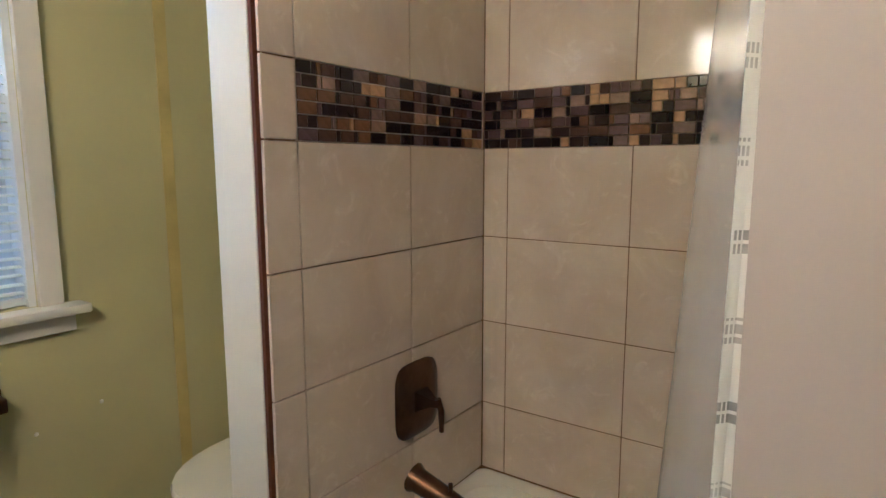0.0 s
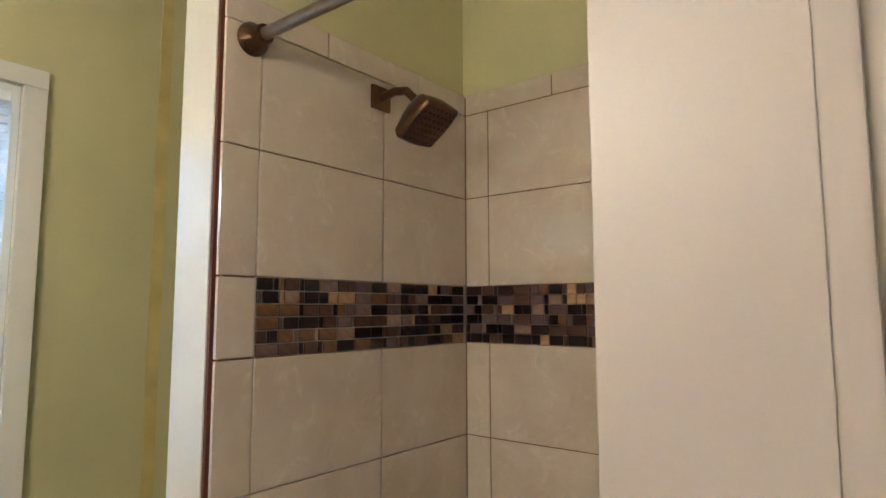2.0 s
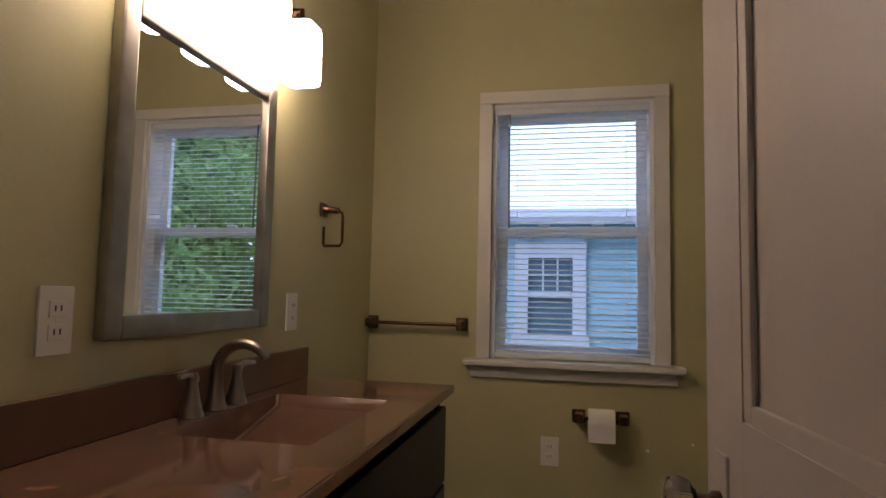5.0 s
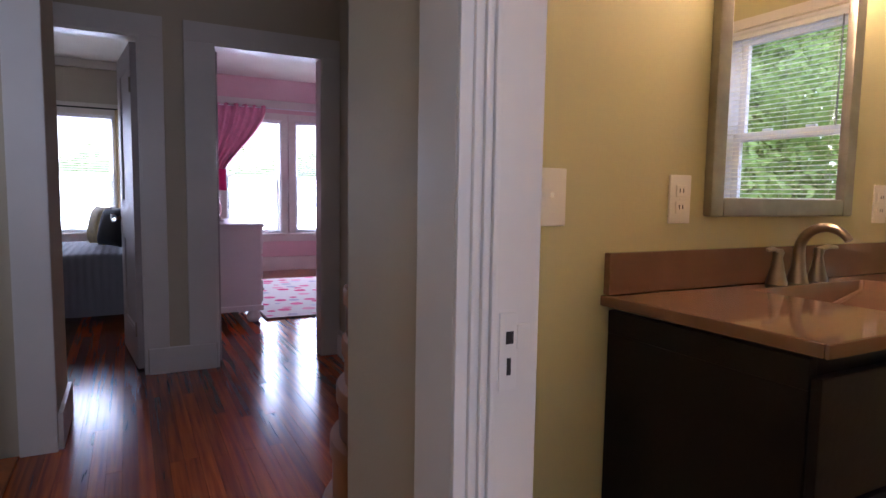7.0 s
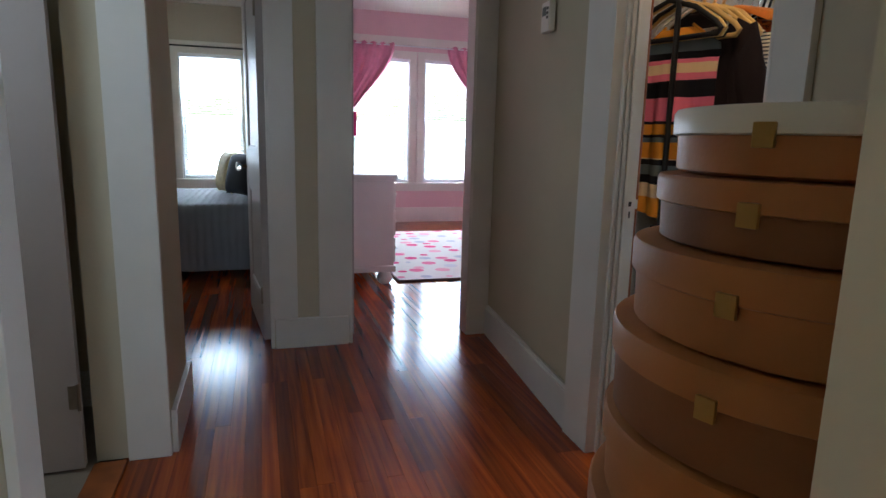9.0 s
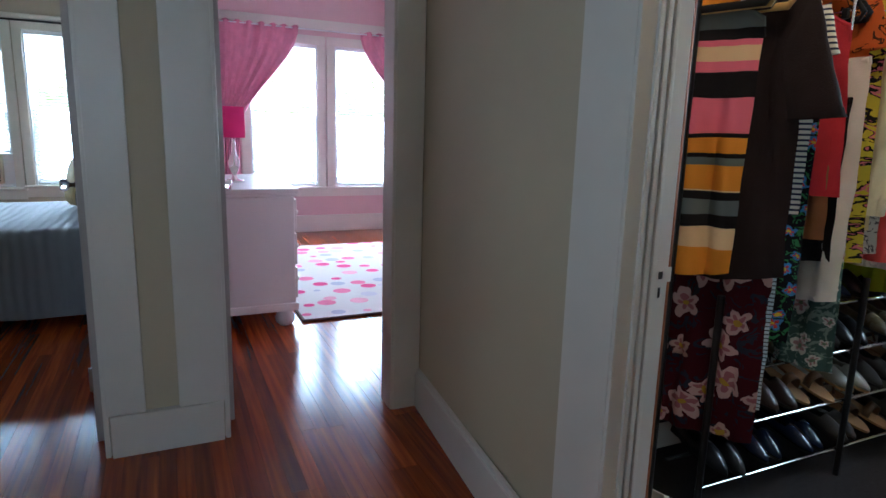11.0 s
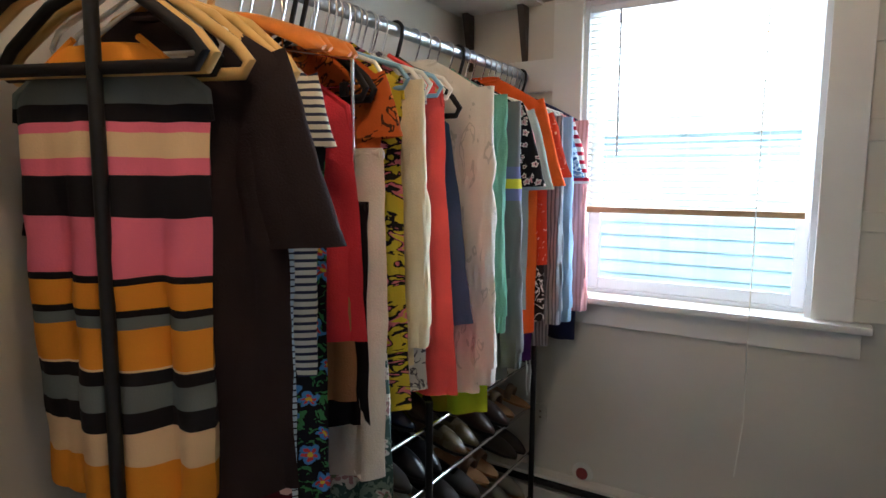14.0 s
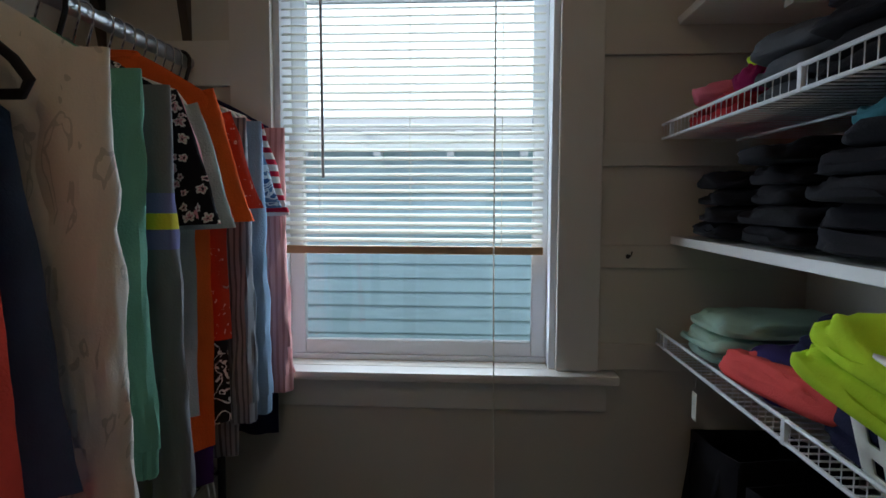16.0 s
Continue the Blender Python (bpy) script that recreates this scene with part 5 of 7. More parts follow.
swag(-0.66, 0.20, 0.10, 0.2, 2.32, 0.5, RS + 0.075, PINK_CLOTH, "pink cloth curtain swept to the side of the window")
swag(-2.3, -1.37, -2.15, 0.2, 2.32, 0.5, RS + 0.075, PINK_CLOTH, "pink cloth curtain swept to the far side")
pr = thing("curtain_rod", pose(-1.0, RS + 0.075, 2.30), "thin white curtain rod over the pink room windows", "curtain rod")
bm = bmesh.new()
add_tube(bm, [(-1.35, 0, 0), (1.25, 0, 0)], 0.008, 8)
part("rod", bm, VINYL, pr)
bm = bmesh.new()
for x in (-1.3, 1.2):
    add_tube(bm, [(x, -0.07, 0), (x, 0, 0)], 0.006, 6)
part("bracket", bm, VINYL, pr)
gr = thing("curtain_rod", pose(2.0, RS + 0.08, 2.13), "thin black curtain rod over the grey room windows", "curtain rod")
bm = bmesh.new()
add_tube(bm, [(-0.95, 0, 0), (1.2, 0, 0)], 0.009, 8)
part("rod", bm, BLACK_METAL, gr)
bm = bmesh.new()
for x in (-0.9, 0.03, 1.15):
    add_tube(bm, [(x, -0.075, 0), (x, 0, 0)], 0.006, 6)
part("bracket", bm, BLACK_METAL, gr)
CREAM_CLOTH = mat("cream_curtain_cloth", srgb(226, 206, 160), 0.9, vary=0.06, scale=12, bump=0.3, fine=300)
curtain("window_curtain", 1.08, 1.2, RS + 0.08, 0.1, 2.13, 3, 0.022, CREAM_CLOTH, "cream cloth curtain beside the grey room window", "curtain")
curtain("window_curtain", 2.9, 3.12, RS + 0.08, 0.1, 2.13, 4, 0.022, CREAM_CLOTH, "cream cloth curtain at the far side of the window", "curtain")

# ceiling fan hub lamp over the pink room is a small white fitting seen past the door head
cl = thing("wall_lamp", pose(0.30, RS + 0.001, 2.36), "small white wall lamp beside the pink curtain", "lamp")
box_part("plate", (-0.06, 0.0, -0.06), (0.06, 0.02, 0.12), VINYL, cl, bevel=0.008)
box_part("shade", (-0.055, 0.02, -0.05), (0.055, 0.11, 0.1), VINYL, cl, bevel=0.02)

# bed
QUILT = bpy.data.materials.new("grey_quilt")
QUILT.use_nodes = True
_n = QUILT.node_tree
_b = _n.nodes["Principled BSDF"]
_b.inputs["Base Color"].default_value, _b.inputs["Roughness"].default_value = srgb(128, 132, 140), 0.8
_t = _n.nodes.new("ShaderNodeTexCoord")
_w = _n.nodes.new("ShaderNodeTexWave")
_w.inputs["Scale"].default_value, _w.inputs["Distortion"].default_value, _w.inputs["Detail"].default_value = 5.5, 1.6, 1
_n.links.new(_t.outputs["Object"], _w.inputs["Vector"])
_p = _n.nodes.new("ShaderNodeBump")
_p.inputs["Strength"].default_value, _p.inputs["Distance"].default_value = 0.5, 0.012
_n.links.new(_w.outputs["Fac"], _p.inputs["Height"])
_n.links.new(_p.outputs["Normal"], _b.inputs["Normal"])
bed = thing("bed", pose(1.9, -5.64, 0), "made bed with a grey stitched quilt hanging to the floor", "bed")
box_part("bed_frame", (-0.98, -0.72, 0.08), (0.98, 0.72, 0.26), BLACK_METAL, bed)
box_part("mattress", (-1.0, -0.75, 0.26), (1.0, 0.75, 0.55), mat("white_mattress", srgb(220, 218, 214), 0.9), bed, bevel=0.05)
for x in (-0.9, 0.9):
    for y in (-0.65, 0.65):
        bm = bmesh.new()
        add_tube(bm, [(x, y, 0), (x, y, 0.1)], 0.025, 8)
        part("leg", bm, BLACK_METAL, bed)
q = thing("quilt", pose(1.9, -5.64, 0), "grey stitched quilt spread over the bed", "quilt")
bm = bmesh.new()
nx, ny = 60, 60
vs = {}
for i in range(nx + 1):
    for j in range(ny + 1):
        u, v = -1.45 + 2.9 * i / nx, -1.31 + 2.62 * j / ny
        def fold(a, half):
            if abs(a) <= half - 0.05:
                return a, 0.0
            over = abs(a) - (half - 0.05)
            return math.copysign(half - 0.05 + 0.06 * min(1, over / 0.08), a), max(0.0, over - 0.03)
        x, dx = fold(u, 1.02)
        y, dy = fold(v, 0.79)
        d = max(dx, dy)
        wob = 0.012 * math.sin(u * 14) * (dy > 0) + 0.012 * math.sin(v * 14) * (dx > 0)
        vs[i, j] = bm.verts.new((x + (wob if dx > dy else 0), y + (wob if dy >= dx else 0), max(0.075, 0.585 - d) + 0.004 * math.sin(u * 9) * math.cos(v * 7)))
for i in range(nx):
    for j in range(ny):
        bm.faces.new((vs[i, j], vs[i + 1, j], vs[i + 1, j + 1], vs[i, j + 1]))
qc = part("cloth", bm, QUILT, q)
for x in (-1.085, 1.085):
    box_part("binding", (x - 0.012, -0.8, 0.075), (x + 0.012, 0.8, 0.095), QUILT, q, bevel=0.004)
qc.modifiers.new("thickness", "SOLIDIFY").thickness = 0.012


def pillow(m, w, h, material, label):
    t = thing("throw_pillow", m, label, "pillow", "pillows on the bed")
    bm = bmesh.new()
    n = 14
    for s in (-1, 1):
        g = {}
        for i in range(n + 1):
            for j in range(n + 1):
                u, v = 2 * i / n - 1, 2 * j / n - 1
                k = (1 - u ** 4) * (1 - v ** 4)
                p = 1 - 0.06 * (1 - abs(u) ** 2) * abs(v) ** 3 - 0.0
                g[i, j] = bm.verts.new((u * w / 2 * p, s * 0.075 * max(0, k) ** 0.6, h / 2 + v * h / 2 * (1 - 0.06 * (1 - u * u) * abs(v) ** 3)))
        for i in range(n):
            for j in range(n):
                bm.faces.new((g[i, j], g[i + 1, j], g[i + 1, j + 1], g[i, j + 1]))
    bmesh.ops.remove_doubles(bm, verts=bm.verts, dist=0.002)
    part("cushion", bm, material, t)
    return t


pillow(pose(1.36, -5.9, 0.59, 12, 0, -70), 0.42, 0.38, mat("gold_cushion", srgb(196, 176, 120), 0.6, vary=0.2, scale=30), "gold throw pillow leaning on the bed")
pillow(pose(1.24, -5.62, 0.59, 14, 0, -60), 0.42, 0.38, mat("black_cushion", srgb(22, 22, 28), 0.6, vary=0.2, scale=30), "black throw pillow leaning on the bed")
pillow(pose(1.08, -5.75, 0.59, 14, 0, -80), 0.55, 0.42, mat("white_pillow_cloth", srgb(226, 222, 212), 0.9, vary=0.04), "white bed pillow behind the throw pillows")

ac = thing("window_air_conditioner", pose(2.47, RS, 0.58), "beige window air conditioner below the raised blind", "air conditioner")
BEIGE_PL = mat("beige_plastic", srgb(206, 198, 178), 0.5, vary=0.04)
box_part("housing", (-0.28, -0.14, 0.02), (0.28, 0.07, 0.31), BEIGE_PL, ac, bevel=0.01)
for k in range(9):
    box_part("louvre", (-0.26, 0.07, 0.04 + k * 0.021), (0.26, 0.082, 0.05 + k * 0.021), BEIGE_PL, ac, bevel=0.002)
box_part("grille_back", (-0.262, 0.0695, 0.035), (0.262, 0.0725, 0.225), DARK_SLOT, ac, bevel=0)
box_part("control_panel", (-0.26, 0.07, 0.24), (0.26, 0.08, 0.30), BEIGE_PL, ac)
for x in (-0.33, 0.33):
    box_part("side_panel", (x - 0.05, -0.02, 0.015), (x + 0.05, 0.0, 0.31), VINYL, ac)

# ---- closet ----
GALV = mat("galvanised_pipe", srgb(168, 172, 176), 0.35, metal=0.9, vary=0.2, scale=25, bump=0.06)
RY, RZ = -2.15, 1.765
cr = thing("closet_rod", pose(0, RY, RZ), "galvanised closet rod along the wall", "closet rod")
bm = bmesh.new()
add_tube(bm, [(-0.28, 0, 0), (CW + 0.012, 0, 0)], 0.0165, 14)
part("pipe", bm, GALV, cr)
box_part("wall_block", (CW, -0.07, -0.06), (CW + 0.02, 0.16, 0.06), TRIM, cr, "white painted wooden mounting block")
sf = thing("closet_shelf", pose(0, 0, 2.03), "white painted shelf above the hanging clothes", "shelf")
box_part("board", (CW + 0.001, CS + 0.001, 0), (-0.27, -2.09, 0.02), TRIM, sf)
for y in (-2.4, -2.16):
    bm = bmesh.new()
    add_prism(bm, [(0, 0), (0.06, 0), (0.0, -0.22)], -0.012, 0.012)
    bmesh.ops.transform(bm, matrix=Matrix.Translation((CW + 0.001, y, -0.001)) @ Matrix.Rotation(math.pi / 2, 4, "X"), verts=bm.verts)
    part("bracket", bm, mat("dark_iron", srgb(92, 82, 74), 0.5, metal=0.6), sf, "dark metal triangular bracket")
casing_run("trim_closet_battens", [((CW, -1.045, 1.49), (CW + 0.016, CN, 1.555)), ((CW, -1.045, 1.22), (CW + 0.016, CN, 1.281)), ((CW, -1.045, 0.945), (CW + 0.016, CN, 1.015)), ((CW, -1.045, 1.777), (CW + 0.016, CN, 1.86)),
                                   ((CW, CS, 2.04), (CW + 0.016, -2.05, 2.1))], "off-white painted horizontal wall battens", 0.003, PAINT_CLOSET)
hk = thing("screw_hook", west(CW + 0.016, -0.97, 1.252), "small dark screw hook in the wall batten", "hook")
bm = bmesh.new()
add_lathe(bm, [(0.006, 0), (0.005, 0.003), (0.002, 0.004)], 10, Matrix.Rotation(math.pi / 2, 4, "X"))
part("plate", bm, DARK_SLOT, hk)
bm = bmesh.new()
add_tube(bm, [(0, -0.003, 0), (0, -0.016, 0), (0.004, -0.02, 0.006), (0.006, -0.018, 0.014)], 0.0018, 6)
part("shank", bm, DARK_SLOT, hk)
cp = thing("wall_cover_plate", west(CW, -2.08, 0.43), "off-white painted cover board low on the closet wall", "wall plate")
box_part("plate", (-0.14, -0.012, -0.04), (0.05, 0, 0.04), PAINT_CLOSET, cp)
bm = bmesh.new()
for z in (-0.012, 0.012):
    add_box(bm, (0.02, -0.015, z - 0.004), (0.03, -0.0115, z + 0.004), 0.001)
part("screw", bm, NICKEL, cp)
rv = thing("pipe_escutcheon", west(CW, -1.875, 0.225), "round wall fitting with a red centre above the heater", "pipe fitting")
bm = bmesh.new()
add_lathe(bm, [(0.042, 0), (0.042, 0.006), (0.028, 0.012)], 22, Matrix.Rotation(math.pi / 2, 4, "X"))
part("ring", bm, TRIM, rv)
bm = bmesh.new()
add_lathe(bm, [(0.024, 0.011), (0.022, 0.018), (0.006, 0.02)], 20, Matrix.Rotation(math.pi / 2, 4, "X"))
part("centre", bm, mat("dark_red_centre", srgb(140, 52, 52), 0.5), rv, "dark red round centre")

SH_FRONT = -0.89


def wire_shelf(z, x0, x1, label):
    t = thing("wire_shelf", pose(0, 0, z), label, "shelf", "wire shelves")
    bm = bmesh.new()
    add_tube(bm, [(0, CN - 0.002, 0), (0, SH_FRONT, 0), (0, SH_FRONT, 0.035)], 0.0018, 4)
    wire = mesh_of(bm, "wire", VINYL)
    x = x0
    while x < x1:
        w_ = new("wire", wire)
        w_.parent = t
        w_.location = (x, 0, 0)
        x += 0.026
    for y, dz in ((SH_FRONT, 0.0), (SH_FRONT, 0.036), (CN - 0.02, -0.004), (-0.7, -0.004)):
        bm = bmesh.new()
        add_tube(bm, [(x0 - 0.01, y, dz), (x1, y, dz)], 0.0038, 7)
        part("rail", bm, VINYL, t)
    for x in (x0 + 0.06, (x0 + x1) / 2 - 0.3, (x0 + x1) / 2 + 0.2, x1 - 0.1):
        bm = bmesh.new()
        add_box(bm, (x - 0.006, SH_FRONT - 0.004, -0.004), (x + 0.006, SH_FRONT + 0.004, 0.04), 0.002)
        part("lip_clip", bm, VINYL, t)
    return t


wire_shelf(1.56, CW + 0.03, -0.3, "white wire shelf full of folded clothes")
wire_shelf(1.022, CW + 0.03, -0.3, "white wire shelf with folded clothes and a basket")
for z, lab in ((1.285, "white painted shelf board carrying dark clothes"), (1.85, "white painted top shelf board")):
    t = thing("shelf_board", pose(0, 0, z), lab, "shelf")
    box_part("board", (CW + 0.002, -0.857, 0), (-0.3, CN - 0.001, 0.022), TRIM, t)
    for x in (-2.0, -0.9):
        box_part("cleat", (x - 0.02, CN - 0.2, -0.03), (x + 0.02, CN - 0.002, -0.001), TRIM, t)


def heap(m, lx, ly, lz, material, label, seed, name="folded_garment", cat="clothes", group="folded clothes"):
    """A soft pile: layers of cloth folded over one another, slumped and creased."""
    t = thing(name, m, label, cat, group)
    rng = random.Random(round(seed * 100))
    count = max(1, round(lz / 0.04))
    step = lz / count
    for q in range(count):
        bm = bmesh.new()
        bmesh.ops.create_icosphere(bm, subdivisions=4, radius=1)
        fx, fy = lx * (1 - 0.05 * q) * rng.uniform(0.9, 1.04), ly * rng.uniform(0.9, 1.03)
        ox, oy, turn = rng.uniform(-0.02, 0.02), rng.uniform(-0.015, 0.015), Matrix.Rotation(rng.uniform(-0.16, 0.16), 3, "Z")
        for v in bm.verts:
            p = v.co
            e = [math.copysign(abs(c) ** 0.55, c) for c in p]
            k = noise.noise(Vector((p.x * 2 + seed, p.y * 2 + q, p.z * 2)))
            r = abs(noise.noise(Vector((p.x * 3.2 + q, p.y * 3.2 + seed, p.z)))) + 0.4 * abs(noise.noise(Vector((p.x * 7, p.y * 7 + seed, q + p.z * 2))))
            droop = 0.35 * max(0.0, p.x * p.x + p.y * p.y - 0.55) * step
            z = step * (q + (e[2] + 1) / 2 * (1.25 + 0.3 * k) - 0.45 * r * (e[2] > 0)) - droop * (q > 0)
            xy = turn @ Vector((e[0] * fx / 2 * (1 + 0.1 * k), e[1] * fy / 2 * (1 + 0.1 * k), 0))
            v.co = Vector((xy.x + ox, xy.y + oy, max(0.0, z)))
        part("fold", bm, material, t)
    return t


def cloth(name, r, g, b, vary=0.12):
    return mat("cloth_" + name, srgb(r, g, b), 0.9, vary=vary, scale=9, bump=0.35, fine=260, spec=0.2)


shelf_rng = random.Random(5)
pal = {"mint": (178, 206, 188), "navy": (36, 36, 66), "purple": (58, 46, 104), "coral": (240, 92, 88), "black": (24, 22, 26), "charcoal": (36, 35, 40), "grey": (84, 86, 90), "lime": (206, 240, 40), "magenta": (150, 34, 90), "red": (196, 52, 62), "pink": (224, 120, 140), "green": (70, 160, 110), "dblue": (44, 56, 98), "tan": (180, 140, 110), "plum": (70, 34, 60), "teal": (70, 120, 130)}
rows = [
    (1.563, [(-2.02, "red", 0.07), (-1.74, "grey", 0.13), (-1.5, "charcoal", 0.15), (-1.2, "navy", 0.14), (-0.95, "grey", 0.15), (-0.65, "plum", 0.14)]),
    (1.309, [(-2.0, "black", 0.15), (-1.76, "black", 0.19), (-1.5, "charcoal", 0.2), (-1.25, "black", 0.19), (-1.0, "plum", 0.18), (-0.7, "black", 0.2)]),
    (1.025, [(-2.04, "mint", 0.11), (-1.74, "purple", 0.08), (-1.45, "navy", 0.11), (-0.75, "dblue", 0.12)]),
]
for z, items in rows:
    for k, (x, c, hgt) in enumerate(items):
        heap(pose(x, -0.68, z, 0, 0, shelf_rng.uniform(-12, 12)), 0.3, 0.36, hgt, cloth(c, *pal[c]), c.replace("dblue", "dark blue") + " folded garment in a loose pile on the shelf", 3.1 * k + z)
for x, y, z, lx, ly, lz, c in ((-2.02, -0.74, 1.62, 0.2, 0.26, 0.035, "pink"), (-1.66, -0.70, 1.675, 0.22, 0.22, 0.04, "green"), (-1.92, -0.74, 1.62, 0.16, 0.2, 0.05, "magenta"), (-1.84, -0.72, 1.665, 0.2, 0.16, 0.03, "lime"), (-1.35, -0.72, 1.482, 0.26, 0.25, 0.05, "red"), (-1.5, -0.72, 1.497, 0.2, 0.2, 0.04, "teal"),
                               (-1.66, -0.83, 1.047, 0.36, 0.1, 0.05, "coral"), (-1.05, -0.68, 1.027, 0.26, 0.28, 0.15, "magenta"), (-1.62, -0.66, 1.102, 0.3, 0.26, 0.09, "navy")):
    heap(pose(x, y, z, 0, 0, shelf_rng.uniform(-25, 25)), lx, ly, lz, cloth(c, *pal[c]), c + " garment thrown on top of the pile", x * 7)
heap(pose(-1.32, -0.79, 1.112, 0, 10, 10), 0.42, 0.26, 0.10, cloth("lime", *pal["lime"]), "bright lime garment heaped on the basket", 2.2)


def basket():
    t = thing("laundry_basket", pose(-1.32, -0.75, 1.026), "white plastic basket with slotted sides on the shelf", "basket")
    bm = bmesh.new()
    n, levels = 32, [0.0, 0.018, 0.04, 0.058, 0.08, 0.098, 0.12, 0.138, 0.16, 0.18]
    def ring(z, off=0.0):
        s = 0.11 + 0.18 * z + off
        out = []
        for i in range(n):
            a = 2 * math.pi * i / n
            c, d = math.cos(a), math.sin(a)
            q = max(abs(c), abs(d)) ** 0.7
            out.append(bm.verts.new((1.15 * s * c / q, s * d / q, z)))
        return out
    rs = [ring(z) for z in levels]
    for k, (a, b) in enumerate(zip(rs, rs[1:])):
        for i in range(n):
            if k % 2 == 1 and 1 <= k <= 7 and i % 2:
                continue
            bm.faces.new((a[i], a[(i + 1) % n], b[(i + 1) % n], b[i]))
    bm.faces.new(rs[0][::-1])
    ob = part("shell", bm, PLASTIC_WHITE, t)
    ob.modifiers.new("thickness", "SOLIDIFY").thickness = 0.004
    bm = bmesh.new()
    s = 0.11 + 0.18 * 0.18
    pts = []
    for i in range(n):
        a = 2 * math.pi * i / n
        c, d = math.cos(a), math.sin(a)
        q = max(abs(c), abs(d)) ** 0.7
        pts.append((1.15 * s * c / q, s * d / q, 0.18))
    add_tube(bm, pts, 0.007, 8, closed=True)
    part("rim", bm, PLASTIC_WHITE, t)


basket()
bag = thing("black_tote_bag", pose(-2.03, -0.70, 0), "tall black fabric bag standing under the shelves", "bag")
bm = bmesh.new()
g = []
for j in range(13):
    z = 0.83 * j / 12
    row = []
    for i in range(24):
        a = 2 * math.pi * i / 24
        c, d = math.cos(a), math.sin(a)
        q = max(abs(c), abs(d)) ** 0.8
        k = 1 + 0.05 * math.sin(3 * a + z * 6) + 0.04 * math.sin(z * 14)
        row.append(bm.verts.new((0.17 * c / q * k * (0.85 + 0.15 * z / 0.83), 0.13 * d / q * k, z + (0.03 * math.cos(a) if j == 12 else 0))))
    g.append(row)
for a, b in zip(g, g[1:]):
    for i in range(24):
        bm.faces.new((a[i], a[(i + 1) % 24], b[(i + 1) % 24], b[i]))
bm.faces.new(g[0][::-1])
part("shell", bm, cloth("black", *pal["black"]), bag).modifiers.new("thickness", "SOLIDIFY").thickness = 0.006
for s_ in (-1, 1):
    bm = bmesh.new()
    add_tube(bm, [(-0.08, s_ * 0.125, 0.80), (-0.07, s_ * 0.14, 0.72), (0.0, s_ * 0.15, 0.62), (0.07, s_ * 0.14, 0.72), (0.08, s_ * 0.125, 0.80)], 0.009, 8, flat=0.4)
    part("strap", bm, cloth("charcoal", *pal["charcoal"]), bag)
bag2 = copy_thing(bag, pose(-1.68, -0.71, 0, 0, 0, 8) @ Matrix.Diagonal((0.95, 0.95, 1.03, 1)))
tagged(bag2, "second tall black fabric bag standing under the shelves")

tag = thing("price_tag", pose(-1.93, SH_FRONT - 0.004, 0.952), "small white tag hanging from the wire shelf", "tag")
box_part("card", (-0.013, -0.001, -0.03), (0.013, 0.001, 0.03), PLASTIC_WHITE, tag, bevel=0)
bm = bmesh.new()
add_tube(bm, [(0, 0, 0.028), (0, 0.002, 0.07)], 0.001, 5)
part("string", bm, CORD, tag)


# hanging clothes
def hanger(x, material, label, wide=0.21, dz=0.0, rad=0.0045, dy=0.0, turn=0):
    """A hanger on the rod: thin plastic, thick flocked, or a solid wooden bow."""
    t = thing("clothes_hanger", pose(x, RY + dy, RZ + dz, 0, 0, turn), label, "hanger", "clothes hangers")
    wooden = material is HO
    bm = bmesh.new()
    hook = [(0, 0.022 * math.cos(radians(a)), -0.002 + 0.022 * math.sin(radians(a))) for a in range(-20, 200, 20)]
    add_tube(bm, [(0, 0.0, -0.085), (0, 0.008, -0.06), (0, 0.021, -0.02)] + hook, 0.0028 if wooden or rad < 0.006 else rad * 0.7, 6)
    part("hook", bm, CHROME if wooden or rad < 0.006 else material, t)
    bm = bmesh.new()
    if wooden:
        pts = [(0.012 * (1 - abs(q)), wide * q, -0.088 - 0.075 * abs(q) ** 1.35) for q in [k / 8 - 1 for k in range(17)]]
        add_tube(bm, pts, [0.007] + [0.014 + 0.008 * abs(k / 8 - 1) for k in range(1, 16)] + [0.007], 10, flat=0.55)
    else:
        lo = -0.235 if rad > 0.006 else -0.2
        add_tube(bm, [(0, 0, -0.085), (0, wide * 0.5, -0.125), (0, wide * 0.9, lo + 0.045), (0, wide, lo + 0.018), (0, wide * 0.95, lo), (0, 0, lo), (0, -wide * 0.95, lo), (0, -wide, lo + 0.018), (0, -wide * 0.9, lo + 0.045), (0, -wide * 0.5, -0.125)], rad, 8, closed=True)
    part("frame", bm, material, t)
    return t


def skin(bm, rows_, hem=True, cap=False):
    """Join rings of points into a cloth tube, with a turned-in hem."""
    vs = [[bm.verts.new(p) for p in r] for r in rows_]
    if hem:
        cx = sum((Vector(p) for p in rows_[-1]), Vector()) / len(rows_[-1])
        vs.append([bm.verts.new(Vector(p).lerp(cx, 0.06) + Vector((0, 0, 0.012))) for p in rows_[-1]])
    n = len(vs[0])
    for a, b in zip(vs, vs[1:]):
        for i in range(n):
            bm.faces.new((a[i], a[(i + 1) % n], b[(i + 1) % n], b[i]))
    if cap:
        bm.faces.new(vs[0][::-1])


def pleat(v):
    """A rounded ridge with sharp valleys, from -1 to 1."""
    return 2 * abs(math.sin(v)) ** 0.8 - 1


